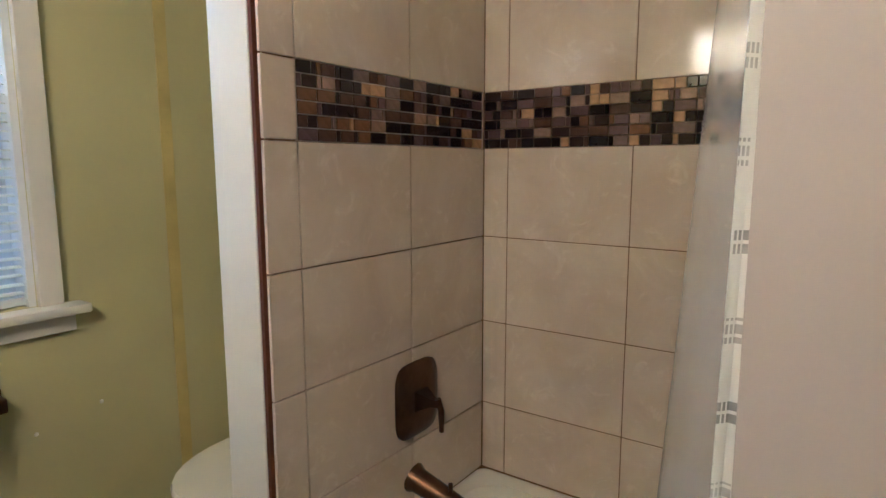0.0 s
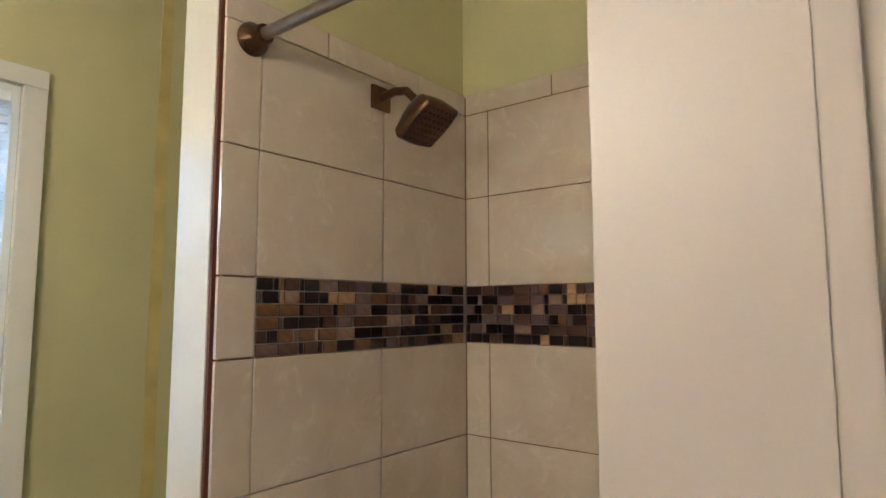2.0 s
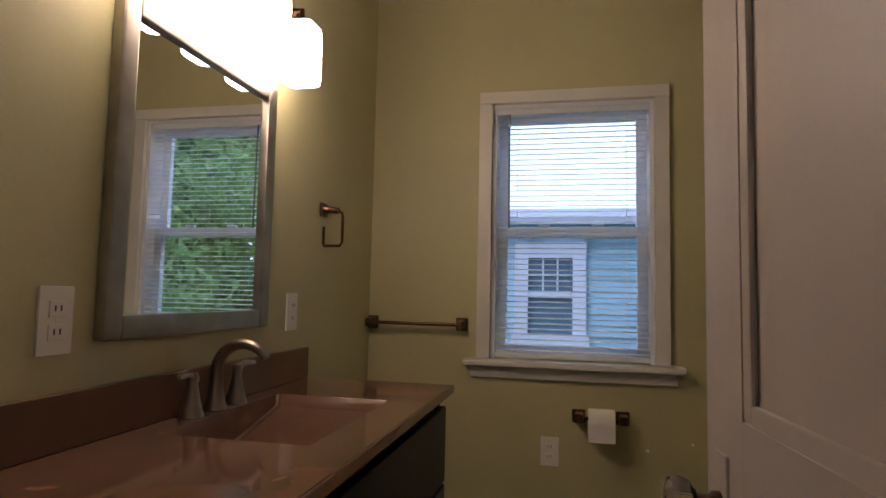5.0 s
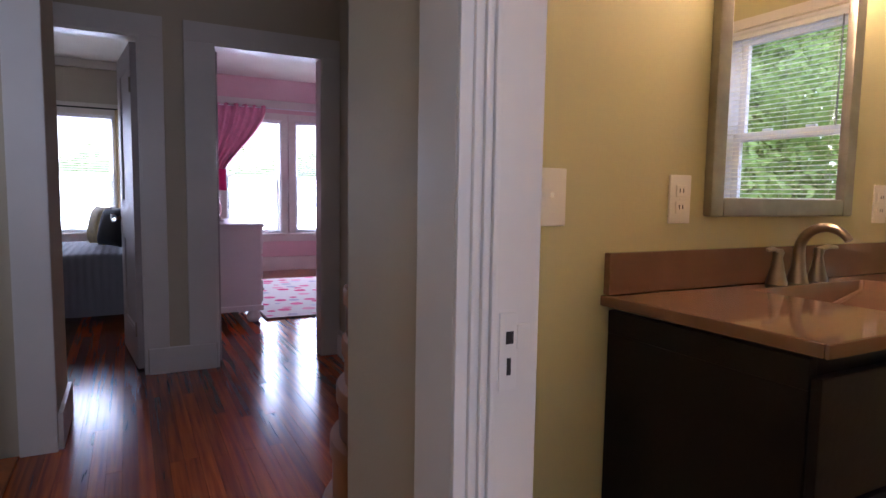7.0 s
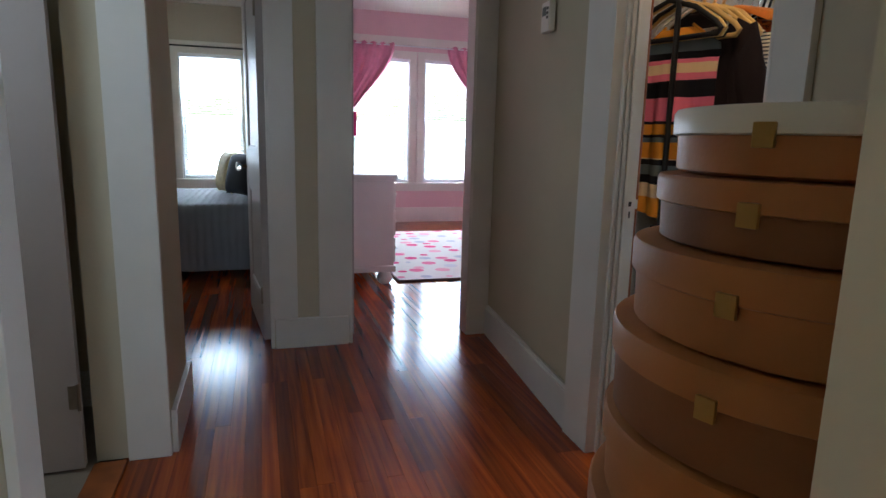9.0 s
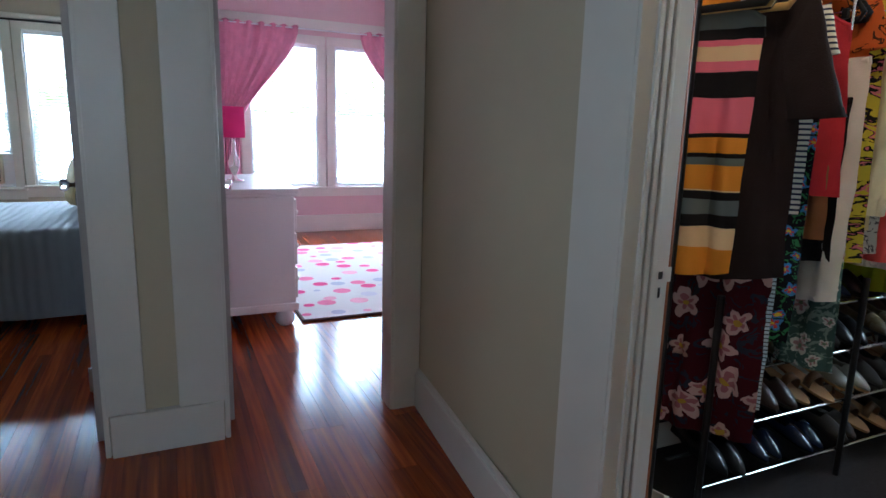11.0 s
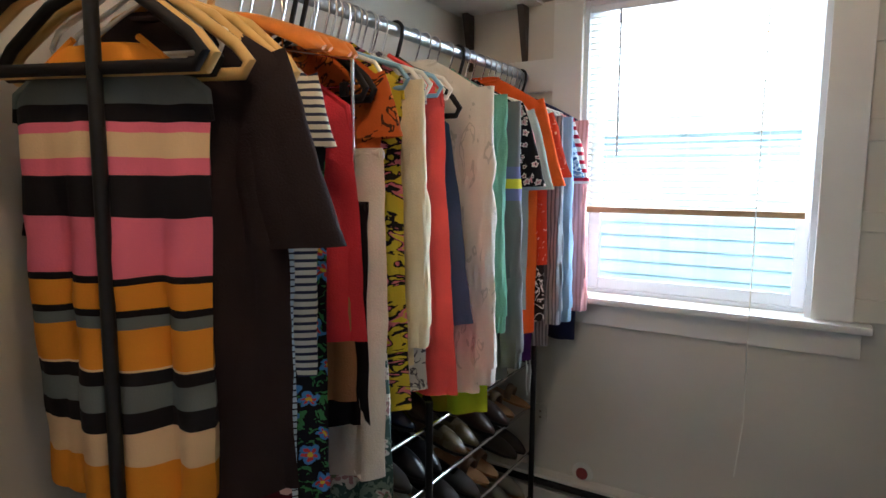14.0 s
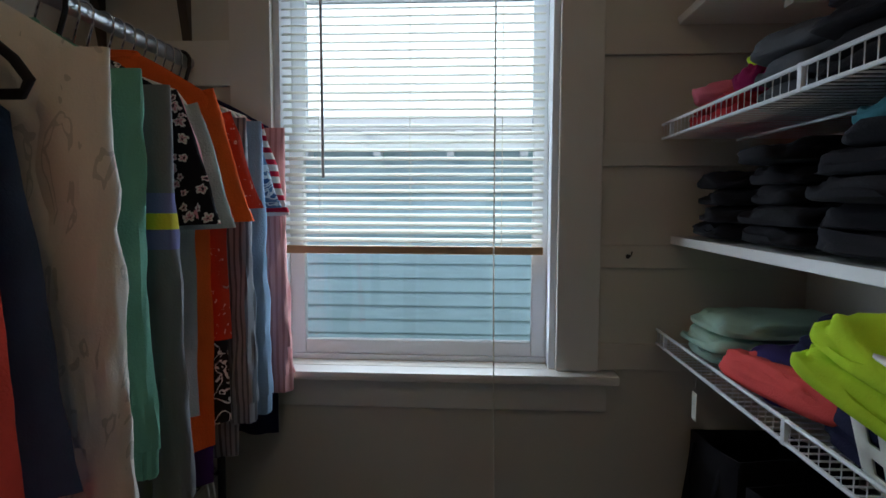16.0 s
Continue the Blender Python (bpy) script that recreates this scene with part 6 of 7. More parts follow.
def garment(kind, x, top, bottom, half, thick, material, label, sleeve=0.0, flare=0.1, seed=0, turn=0, lean=0.3, sleeve_mat=None):
    """A garment hung square to the rod: two cloth faces falling in folds from the shoulders, and sleeves."""
    t = thing(kind, pose(x, RY, 0, 0, 0, turn), label, kind.split("_")[-1], "hanging clothes")
    rng = random.Random(seed)
    ph = [rng.uniform(0, 6.28) for _ in range(8)]
    low = kind in ("trousers", "skirt")
    high = top - bottom
    n, nz = 72, 34
    rows_ = []
    for j in range(nz + 1):
        k = (j / nz) ** 1.25
        d = high * k
        if low:
            hw = half * (1 + flare * k)
        else:
            s = min(1.0, d / 0.085)
            hw = (0.07 + (half - 0.07) * s ** 0.9) * (1 + flare * max(0.0, k - 0.1))
        amp = 0.005 + 0.021 * min(1.0, d / 0.45)
        row = []
        for i in range(n):
            w = i / n
            u = 1 - 4 * w if w < 0.5 else 4 * w - 3
            side = 1 if w < 0.5 else -1
            y = hw * u
            z = top - d
            drift = 0.9 * noise.noise(Vector((ph[0], z * 1.6, side)))
            fold = amp * (0.65 * pleat(y * 21 * (1 - 0.3 * k) + ph[0] + drift + side * 0.4) + 0.4 * pleat(y * 37 + ph[1] - drift * 1.4 + side))
            crease = 0.008 * noise.noise(Vector((y * 13 + ph[2], z * 11 - y * 9, side * 3))) + 0.0025 * noise.noise(Vector((y * 34, z * 30 + ph[3], side * 2)))
            body = 1.25 * thick * max(0.0, 1 - abs(u) ** 2.4) ** 0.8 * (0.35 + 0.65 * min(1.0, d / 0.14)) + 0.0025
            edge = min(1.0, (1 - abs(u)) * 4 + 0.35)
            row.append((side * body + fold * edge + crease + 0.014 * math.sin(2.4 * k + ph[4]) * k,
                        y + 0.008 * k * noise.noise(Vector((z * 4, ph[5], u))),
                        z + (0.010 * math.sin(y * 11 + ph[6]) - 0.012 * (1 - u * u)) * k ** 3))
        rows_.append(row)
    bm = bmesh.new()
    skin(bm, rows_, cap=True)
    part("body", bm, material, t)
    if low:
        bm = bmesh.new()
        add_tube(bm, [(0, -half * 0.97, top - 0.012), (0, half * 0.97, top - 0.012)], thick * 0.35 + 0.003, 10, flat=1.2)
        part("waistband", bm, material, t)
    elif not sleeve:
        for s in (1, -1):
            bm = bmesh.new()
            add_tube(bm, [(0, s * 0.06, top + 0.012), (0, s * half * 0.6, top - 0.028), (0, s * half * 0.96, top - 0.075), (0, s * half, top - 0.12)], [0.006, 0.007, 0.007, 0.004], 6)
            part("strap", bm, material, t)
    else:
        bm = bmesh.new()
        add_tube(bm, [((thick * 0.5 + 0.006) * math.cos(q), 0.072 * math.sin(q), top - 0.004 - 0.012 * math.cos(q)) for q in (0, 0.5, 1.05, 1.57, 2.1, 2.6, 3.14, 3.7, 4.2, 4.71, 5.2, 5.8)], 0.0065, 6, closed=True)
        part("neckband", bm, material, t)
    if sleeve:
        long = sleeve > 0.35
        for s in (1, -1):
            ang = lean * 0.16 if long else lean if sleeve < 0.3 else 0.33
            dy, dz = s * math.sin(ang), -math.cos(ang)
            py, pz = -s * math.cos(ang), -math.sin(ang)
            m = 26
            rows_ = []
            for j in range(m + 1):
                k = j / m
                wp = (0.072 - 0.03 * min(1.0, k * 1.3)) if long else 0.07 + 0.022 * k
                wx = (0.032 - 0.008 * k) * (0.5 + 0.5 * min(1.0, k * 6)) if long else (0.018 + thick * 0.35) * (0.35 + 0.65 * min(1.0, k * 3))
                cy = s * half * 0.97 + dy * sleeve * k + py * wp * (0.45 if long else 0.8)
                cz = top - 0.078 + dz * sleeve * k + pz * wp * 0.6
                r_ = []
                for i in range(28):
                    a = 2 * math.pi * i / 28
                    ca, sa = math.cos(a), math.sin(a)
                    v = Vector((ca * 1.3 + ph[6], sa * 1.3 + s, k * sleeve * 9 + ca * 1.6))
                    cr_ = (0.013 if long else 0.007) * min(1.0, k * 4) * (abs(noise.noise(v)) * 2 - 0.5) + 0.003 * noise.noise(v * 2.7)
                    ripple = 0.006 * k * pleat(ca * 4.2 + ph[7]) if not long else 0.0
                    r_.append(((wx + cr_) * sa + ripple + 0.006 * math.sin(4 * k + ph[5]), cy + (wp + cr_ * 0.6) * ca * -py, cz + (wp + cr_ * 0.6) * ca * -pz * (1 - 0.85 * k)))
                rows_.append(r_)
            bm = bmesh.new()
            skin(bm, rows_, cap=True)
            sl = part("sleeve", bm, sleeve_mat or material, t)
            bm = bmesh.new()
            if long:
                cx = sum((Vector(p) for p in rows_[-1]), Vector()) / 28
                lower = [[tuple(cx + (Vector(p) - cx) * f + Vector((0, 0, dzz))) for p in rows_[-1]] for f, dzz in ((0.86, 0.006), (0.9, -0.004), (0.88, -0.045), (0.8, -0.05))]
                skin(bm, lower, hem=False)
                part("cuff", bm, sleeve_mat or material, sl)
            else:
                cx = sum((Vector(p) for p in rows_[-3]), Vector()) / 28
                skin(bm, [[tuple(cx + (Vector(p) - cx) * 1.02) for p in r] for r in rows_[-3:]], hem=True)
                part("sleeve_hem", bm, sleeve_mat or material, sl)
    return t


def floral(name, ground, petal, petal2, heart, leaf, scale, reach):
    """Printed cloth: scattered five-petalled flowers and leaf flecks on a ground."""
    m = bpy.data.materials.new(name)
    m.use_nodes = True
    nt = m.node_tree
    b = nt.nodes["Principled BSDF"]
    b.inputs["Roughness"].default_value, b.inputs["Specular IOR Level"].default_value = 0.85, 0.2

    def op(kind, a, c=None):
        q = nt.nodes.new("ShaderNodeMath")
        q.operation = kind
        for k, v in enumerate((a, c)):
            if v is None:
                continue
            if isinstance(v, (int, float)):
                q.inputs[k].default_value = v
            else:
                nt.links.new(v, q.inputs[k])
        return q.outputs[0]

    def blend(f, a, c):
        q = nt.nodes.new("ShaderNodeMix")
        q.data_type = "RGBA"
        nt.links.new(f, q.inputs["Factor"])
        for k, v in (("A", a), ("B", c)):
            if isinstance(v, tuple):
                q.inputs[k].default_value = v
            else:
                nt.links.new(v, q.inputs[k])
        return q.outputs["Result"]

    tc = nt.nodes.new("ShaderNodeTexCoord")
    sep = nt.nodes.new("ShaderNodeSeparateXYZ")
    nt.links.new(tc.outputs["Object"], sep.inputs["Vector"])
    flat = nt.nodes.new("ShaderNodeCombineXYZ")
    wob = nt.nodes.new("ShaderNodeTexNoise")
    wob.inputs["Scale"].default_value, wob.inputs["Detail"].default_value = scale * 1.7, 3
    nt.links.new(tc.outputs["Object"], wob.inputs["Vector"])
    bend = nt.nodes.new("ShaderNodeSeparateColor")
    nt.links.new(wob.outputs["Color"], bend.inputs["Color"])
    nt.links.new(op("ADD", op("MULTIPLY", sep.outputs["Y"], scale), op("MULTIPLY", bend.outputs[0], 0.55)), flat.inputs["X"])
    nt.links.new(op("ADD", op("MULTIPLY", sep.outputs["Z"], scale), op("MULTIPLY", bend.outputs[1], 0.55)), flat.inputs["Y"])
    vo = nt.nodes.new("ShaderNodeTexVoronoi")
    vo.voronoi_dimensions = "2D"
    vo.inputs["Scale"].default_value, vo.inputs["Randomness"].default_value = 1.0, 0.75
    nt.links.new(flat.outputs[0], vo.inputs["Vector"])
    off = nt.nodes.new("ShaderNodeVectorMath")
    off.operation = "SUBTRACT"
    nt.links.new(flat.outputs[0], off.inputs[0])
    nt.links.new(vo.outputs["Position"], off.inputs[1])
    so = nt.nodes.new("ShaderNodeSeparateXYZ")
    nt.links.new(off.outputs[0], so.inputs["Vector"])
    cell = nt.nodes.new("ShaderNodeSeparateColor")
    nt.links.new(vo.outputs["Color"], cell.inputs["Color"])
    ang = op("ADD", op("ARCTAN2", so.outputs["Y"], so.outputs["X"]), op("MULTIPLY", cell.outputs[0], 6.28))
    lobe = op("ABSOLUTE", op("SINE", op("MULTIPLY", ang, 2.5)))
    size = op("MULTIPLY", op("ADD", op("MULTIPLY", lobe, 0.42), 0.58), op("MULTIPLY", op("ADD", op("MULTIPLY", cell.outputs[1], 0.6), 0.55), reach))
    rad = vo.outputs["Distance"]
    flower = op("LESS_THAN", rad, size)
    tone = op("LESS_THAN", op("DIVIDE", rad, size), op("ADD", op("MULTIPLY", lobe, 0.35), 0.3))
    core = op("LESS_THAN", rad, reach * 0.2)
    nz = nt.nodes.new("ShaderNodeTexNoise")
    nz.inputs["Scale"].default_value, nz.inputs["Detail"].default_value, nz.inputs["Distortion"].default_value = 2.6, 2, 1.5
    nt.links.new(flat.outputs[0], nz.inputs["Vector"])
    col = blend(op("GREATER_THAN", nz.outputs["Fac"], 0.57), ground, leaf)
    col = blend(flower, col, blend(tone, petal, petal2))
    col = blend(op("MULTIPLY", flower, core), col, heart)
    nt.links.new(col, b.inputs["Base Color"])
    weave(nt, b, tc, 0.3)
    MATS[name] = m
    return m


C = srgb
BLK, PNK, CRM, ORG, GRY = C(30, 28, 32), C(240, 122, 146), C(238, 206, 160), C(234, 154, 44), C(110, 118, 116)
STRIPED = banded("striped_dress_cloth", [(0.0, GRY), (0.035, BLK), (0.055, CRM), (0.061, ORG), (0.127, GRY), (0.145, BLK), (0.158, ORG), (0.201, BLK), (0.214, PNK), (0.307, BLK), (0.374, PNK), (0.40, CRM), (0.44, PNK), (0.456, BLK), (0.484, GRY), (0.53, ORG), (0.86, ORG), (0.895, CRM), (0.954, BLK), (0.99, GRY)], 1.0, "Z", 0.85, 0.012)
BLUE_STRIPE = banded("blue_white_stripe", [(0.0, C(206, 224, 236)), (0.62, C(40, 44, 66)), (0.86, C(206, 224, 236))], 0.012, "Z")
NAVY_STRIPE = banded("white_navy_stripe", [(0.0, C(226, 220, 206)), (0.6, C(52, 56, 78))], 0.015, "Z")
RED_STRIPE = banded("red_white_stripe", [(0.0, C(240, 232, 228)), (0.55, C(190, 30, 60))], 0.03, "Z")
PINK_RIB = banded("pink_rib", [(0.0, C(228, 172, 168)), (0.6, C(206, 140, 140))], 0.014, "Y")
GREY_RIB = banded("grey_rib", [(0.0, C(150, 154, 160)), (0.6, C(96, 100, 108))], 0.012, "Y")
SPORT_STRIPE = banded("grey_sport_sleeve", [(0.0, C(120, 120, 122)), (0.45, C(120, 120, 170)), (0.49, C(226, 214, 60)), (0.52, C(120, 120, 170)), (0.56, C(120, 120, 122))], 0.9, "Z")
BURG = floral("burgundy_floral", C(70, 15, 30), C(204, 168, 164), C(164, 104, 112), C(190, 152, 60), C(44, 48, 64), 9.0, 0.48)
BLACKFL = floral("black_floral", C(22, 22, 28), C(86, 140, 200), C(214, 70, 70), C(228, 196, 60), C(70, 130, 76), 17, 0.4)
GREENFL = floral("green_floral", C(74, 98, 92), C(222, 218, 208), C(180, 140, 140), C(120, 136, 110), C(142, 160, 146), 15, 0.42)
BLACKDOT = floral("black_white_sprig", C(22, 20, 26), C(230, 222, 214), C(206, 150, 156), C(60, 50, 56), C(22, 20, 26), 34, 0.36)
YELLOWPR = blotched("yellow_black_print", [(0.0, C(196, 176, 44)), (0.5, C(28, 26, 26)), (0.57, C(200, 110, 120)), (0.64, C(196, 176, 44))], 14, stretch=(1, 1, 2.2))
GREYPR = blotched("grey_script_print", [(0.0, C(206, 202, 204)), (0.53, C(96, 90, 104)), (0.6, C(206, 202, 204))], 34)
WHITEPR = blotched("white_leaf_print", [(0.0, C(232, 224, 212)), (0.6, C(204, 198, 186)), (0.64, C(232, 224, 212))], 18, stretch=(1, 1, 0.35))
TYEDYE = blotched("blue_white_dye", [(0.0, C(60, 92, 140)), (0.48, C(196, 212, 226)), (0.56, C(90, 120, 160))], 26)
ORANGEPR = blotched("rust_brown_print", [(0.0, C(190, 92, 34)), (0.55, C(70, 40, 26)), (0.62, C(210, 120, 40))], 24)
TEXTPR = blotched("white_black_letter_print", [(0.0, C(28, 28, 30)), (0.5, C(232, 232, 228)), (0.58, C(28, 28, 30))], 30)
HW, HB, HO, HC = PLASTIC_WHITE, mat("black_velvet", srgb(22, 20, 22), 0.8), mat("orange_hanger_wood", srgb(226, 134, 44), 0.4, vary=0.15, scale=15), mat("cream_hanger", srgb(224, 184, 110), 0.5)
BROWN = cloth("brown", 43, 34, 36)
near = [
    ("dress", -0.60, 1.575, 0.83, 0.185, 0.030, STRIPED, "sleeveless dress with pink, orange, black and cream stripes", 0.0, -0.12, HB, 20),
    ("blouse", -0.705, 1.65, 0.82, 0.225, 0.035, BROWN, "dark brown short-sleeved blouse on a hanger", 0.32, 0.12, HC, 16),
    ("dress", -0.755, 1.56, 0.30, 0.185, 0.035, BURG, "long burgundy dress with pale flowers", 0.0, 0.1, HC, 12),
    ("cardigan", -0.80, 1.59, 0.40, 0.195, 0.022, BLUE_STRIPE, "long blue and white striped cardigan", 0.0, 0.04, HC, 5),
    ("shirt", -0.865, 1.63, 0.98, 0.185, 0.022, NAVY_STRIPE, "cream and navy striped short-sleeved shirt", 0.12, 0.02, HO, 4),
    ("dress", -0.89, 1.55, 0.62, 0.195, 0.02, BLACKFL, "black dress with bright flowers", 0.0, 0.05, HO, 2),
    ("blouse", -0.94, 1.58, 1.04, 0.21, 0.024, cloth("red", 156, 18, 36), "red sleeveless blouse on an orange hanger", 0.0, 0.16, HO, 3),
    ("trousers", -0.975, 1.33, 0.91, 0.205, 0.022, cloth("tan_twill", 150, 104, 70), "tan trousers folded over a hanger", 0.0, 0.05, HO, -2),
]
middle = [
    ("trousers", -1.0, 1.32, 0.84, 0.205, 0.018, cloth("black", *pal["black"]), "black trousers folded over a hanger", 0.0, 0.05, HB, 3),
    ("trousers", -1.03, 1.43, 0.73, 0.225, 0.022, cloth("white", 226, 222, 214), "white trousers hung from clips", 0.0, 0.08, HB, 2),
    ("skirt", -1.065, 1.36, 0.50, 0.20, 0.022, GREENFL, "long green floral skirt hung from clips", 0.0, 0.12, HW, 0),
    ("blouse", -1.055, 1.66, 1.3, 0.20, 0.02, ORANGEPR, "rust and brown printed blouse", 0.12, 0.03, HW, 3),
    ("dress", -1.125, 1.66, 0.84, 0.205, 0.022, YELLOWPR, "yellow dress with a black scroll print", 0.0, 0.08, HW, 2),
    ("cardigan", -1.175, 1.66, 0.93, 0.21, 0.024, cloth("cream", 226, 212, 176), "cream knitted cardigan on a hanger", 0.55, 0.0, HW, -3),
    ("shirt", -1.215, 1.66, 0.85, 0.20, 0.02, GREYPR, "grey printed long shirt", 0.0, 0.06, HW, 4),
    ("dress", -1.27, 1.66, 0.84, 0.215, 0.026, cloth("coral", 212, 42, 64), "bright coral sleeveless dress", 0.0, 0.2, HC, 3),
    ("shirt", -1.32, 1.66, 1.0, 0.20, 0.02, cloth("olive", 86, 82, 50), "olive sleeveless shirt on a hanger", 0.0, 0.0, HW, -3),
    ("shirt", -1.385, 1.58, 1.0, 0.17, 0.018, cloth("denim", 70, 96, 134), "denim blue sleeveless shirt", 0.0, 0.5, HB, 0),
    ("sweater", -1.47, 1.69, 0.78, 0.215, 0.03, WHITEPR, "white long-sleeved top with a faint leaf print", 0.76, 0.0, HW, 3),
    ("shirt", -1.525, 1.66, 0.69, 0.20, 0.018, cloth("limegreen", 200, 216, 40), "lime green long shirt", 0.0, 0.1, HW, 0),
    ("sweater", -1.575, 1.68, 0.88, 0.21, 0.026, cloth("sage", 110, 160, 136), "sage green long-sleeved top", 0.62, 0.0, HC, -2),
    ("sweater", -1.65, 1.67, 0.76, 0.215, 0.026, SPORT_STRIPE, "grey sports top with a striped sleeve", 0.74, 0.0, HW, 2),
]
far = [
    ("shirt", -1.715, 1.67, 1.05, 0.215, 0.024, BLACKDOT, "black short-sleeved shirt with white sprigs", 0.24, 0.0, HB, 4),
    ("shirt", -1.755, 1.66, 0.80, 0.21, 0.022, cloth("palepink", 224, 160, 164), "pale pink short-sleeved shirt", 0.22, 0.02, HW, -2),
    ("shirt", -1.795, 1.66, 0.95, 0.215, 0.02, cloth("greymint", 164, 184, 178), "grey-green short-sleeved shirt on a hanger", 0.24, 0.0, HW, 3),
    ("hoodie", -1.86, 1.7, 0.86, 0.22, 0.032, cloth("orange", 220, 92, 30), "orange hooded top on a hanger", 0.27, 0.0, HW, 2),
    ("shirt", -1.90, 1.66, 1.1, 0.235, 0.024, blotched("rust_speckle", [(0.0, C(190, 66, 44)), (0.66, C(232, 200, 190))], 60), "rust red short-sleeved shirt", 0.2, 0.0, HW, 5),
    ("shirt", -1.94, 1.66, 0.90, 0.215, 0.02, TEXTPR, "black shirt with white printed shapes", 0.15, 0.02, HW, 2),
    ("sweater", -1.985, 1.66, 0.80, 0.22, 0.024, GREY_RIB, "grey ribbed long-sleeved top", 0.66, 0.0, HC, 0),
    ("jacket", -2.03, 1.66, 0.90, 0.235, 0.026, cloth("lightdenim", 150, 176, 204), "light blue denim jacket", 0.66, 0.0, HW, 3),
    ("shirt", -2.07, 1.66, 0.95, 0.225, 0.02, TYEDYE, "blue and white dyed shirt", 0.2, 0.0, HW, 2),
    ("shirt", -2.11, 1.66, 1.0, 0.23, 0.02, RED_STRIPE, "red and white striped shirt", 0.22, 0.0, HW, 4),
    ("cardigan", -2.15, 1.66, 0.90, 0.25, 0.022, PINK_RIB, "pale pink ribbed cardigan", 0.64, 0.0, HW, 2),
    ("jacket", -2.19, 1.66, 0.77, 0.235, 0.018, cloth("navy", *pal["navy"]), "navy jacket at the end of the rod", 0.0, 0.1, HB, 0),
]
hg_names = {HW: "white plastic hanger on the rod", HB: "black velvet hanger on the rod", HO: "orange wooden hanger on the rod", HC: "cream plastic hanger on the rod"}
for k, (kind, x, top, bottom, half, thick, m_, label, sleeve, flare, hg, turn) in enumerate(near + middle + far):
    garment(kind, x, top, bottom, half, thick, m_, label, sleeve, flare, k + 1, turn)
    hanger(x, hg, hg_names[hg], 0.2 if hg != HO else 0.21, 0.0, 0.0095 if hg in (HB, HC) and k < 4 else 0.0075 if hg is HB else 0.0045, turn=turn)
for k, x in enumerate((-0.545, -0.565, -0.63)):
    hanger(x, (HB, HC, HC)[k], ("black velvet hanger, empty", "cream plastic hanger, empty")[k > 0], 0.225, 0.0, 0.0105, turn=20)
for x in (-0.635, -0.665, -0.69):
    hanger(x, HW, "white plastic hanger crowded at the end of the rod", 0.15, 0.0, 0.0045, turn=18)
for k in range(5):
    hanger(-1.10 - 0.045 * k, HW if k % 3 else mat("pale_blue_hanger", srgb(140, 180, 206), 0.4), "white plastic hanger crowded on the rod" if k % 3 else "pale blue plastic hanger on the rod", 0.225, -0.002, 0.0055, turn=6)

pz = garment("trousers", -1.955, 1.15, 0.75, 0.17, 0.02, cloth("violet", 74, 36, 96), "purple shorts with a drawstring behind the shirts", 0.0, 0.03, 71, 0)
bm = bmesh.new()
add_tube(bm, [(0.02, 0.15, 0.80), (0.025, 0.165, 0.72), (0.02, 0.16, 0.65), (0.03, 0.17, 0.62)], 0.003, 6)
add_tube(bm, [(0.01, 0.16, 0.80), (0.012, 0.175, 0.70), (0.016, 0.172, 0.63)], 0.003, 6)
part("drawstring", bm, CORD, pz, "pale hanging drawstring")

# clip hanger with chrome drops
ch = thing("tiered_hanger", pose(-0.98, RY + 0.19, 0), "chrome tiered hanger with clips among the clothes", "hanger")
bm = bmesh.new()
add_tube(bm, [(0, 0.0, 1.60), (0, 0.0, 1.18)], 0.004, 8)
add_tube(bm, [(0, -0.19, RZ + 0.018), (0, -0.19, 1.64), (0, 0.0, 1.60)], 0.003, 6)
part("stem", bm, CHROME, ch)
for z in (1.55, 1.46, 1.38, 1.28):
    bm = bmesh.new()
    add_tube(bm, [(0, -0.36, z), (0, 0.0, z)], 0.0025, 6)
    part("clip_bar", bm, CHROME, ch)
    box_part("clip", (-0.006, -0.03, z - 0.02), (0.006, -0.012, z + 0.008), BLACK_METAL, ch)

# black garment pole and shoe rack
gp = thing("garment_pole", pose(-0.555, -2.105, 0), "black metal pole standing before the clothes", "pole")
bm = bmesh.new()
add_tube(bm, [(0, 0, 0.012), (0, 0, 1.98)], 0.0115, 12)
part("pole", bm, BLACK_METAL, gp)
bm = bmesh.new()
add_lathe(bm, [(0.055, 0), (0.05, 0.012), (0.015, 0.03)], 20)
part("foot", bm, BLACK_METAL, gp)
rk = thing("shoe_rack", pose(0, 0, 0), "black metal shoe rack with slanted chrome bars", "shoe rack")
for x in (-2.17, -1.42, -0.72):
    for y in (-2.06, -2.38):
        bm = bmesh.new()
        add_tube(bm, [(x, y, 0.0), (x, y, 0.74)], 0.011, 10)
        part("post", bm, BLACK_METAL, rk)
TIERS = [0.10, 0.29, 0.48, 0.66]
for z in TIERS:
    for y, dz in ((-2.07, 0.0), (-2.2, 0.035), (-2.36, 0.075)):
        bm = bmesh.new()
        add_tube(bm, [(-2.17, y, z + dz), (-0.72, y, z + dz)], 0.006, 8)
        part("bar", bm, CHROME if y == -2.07 else BLACK_METAL, rk)


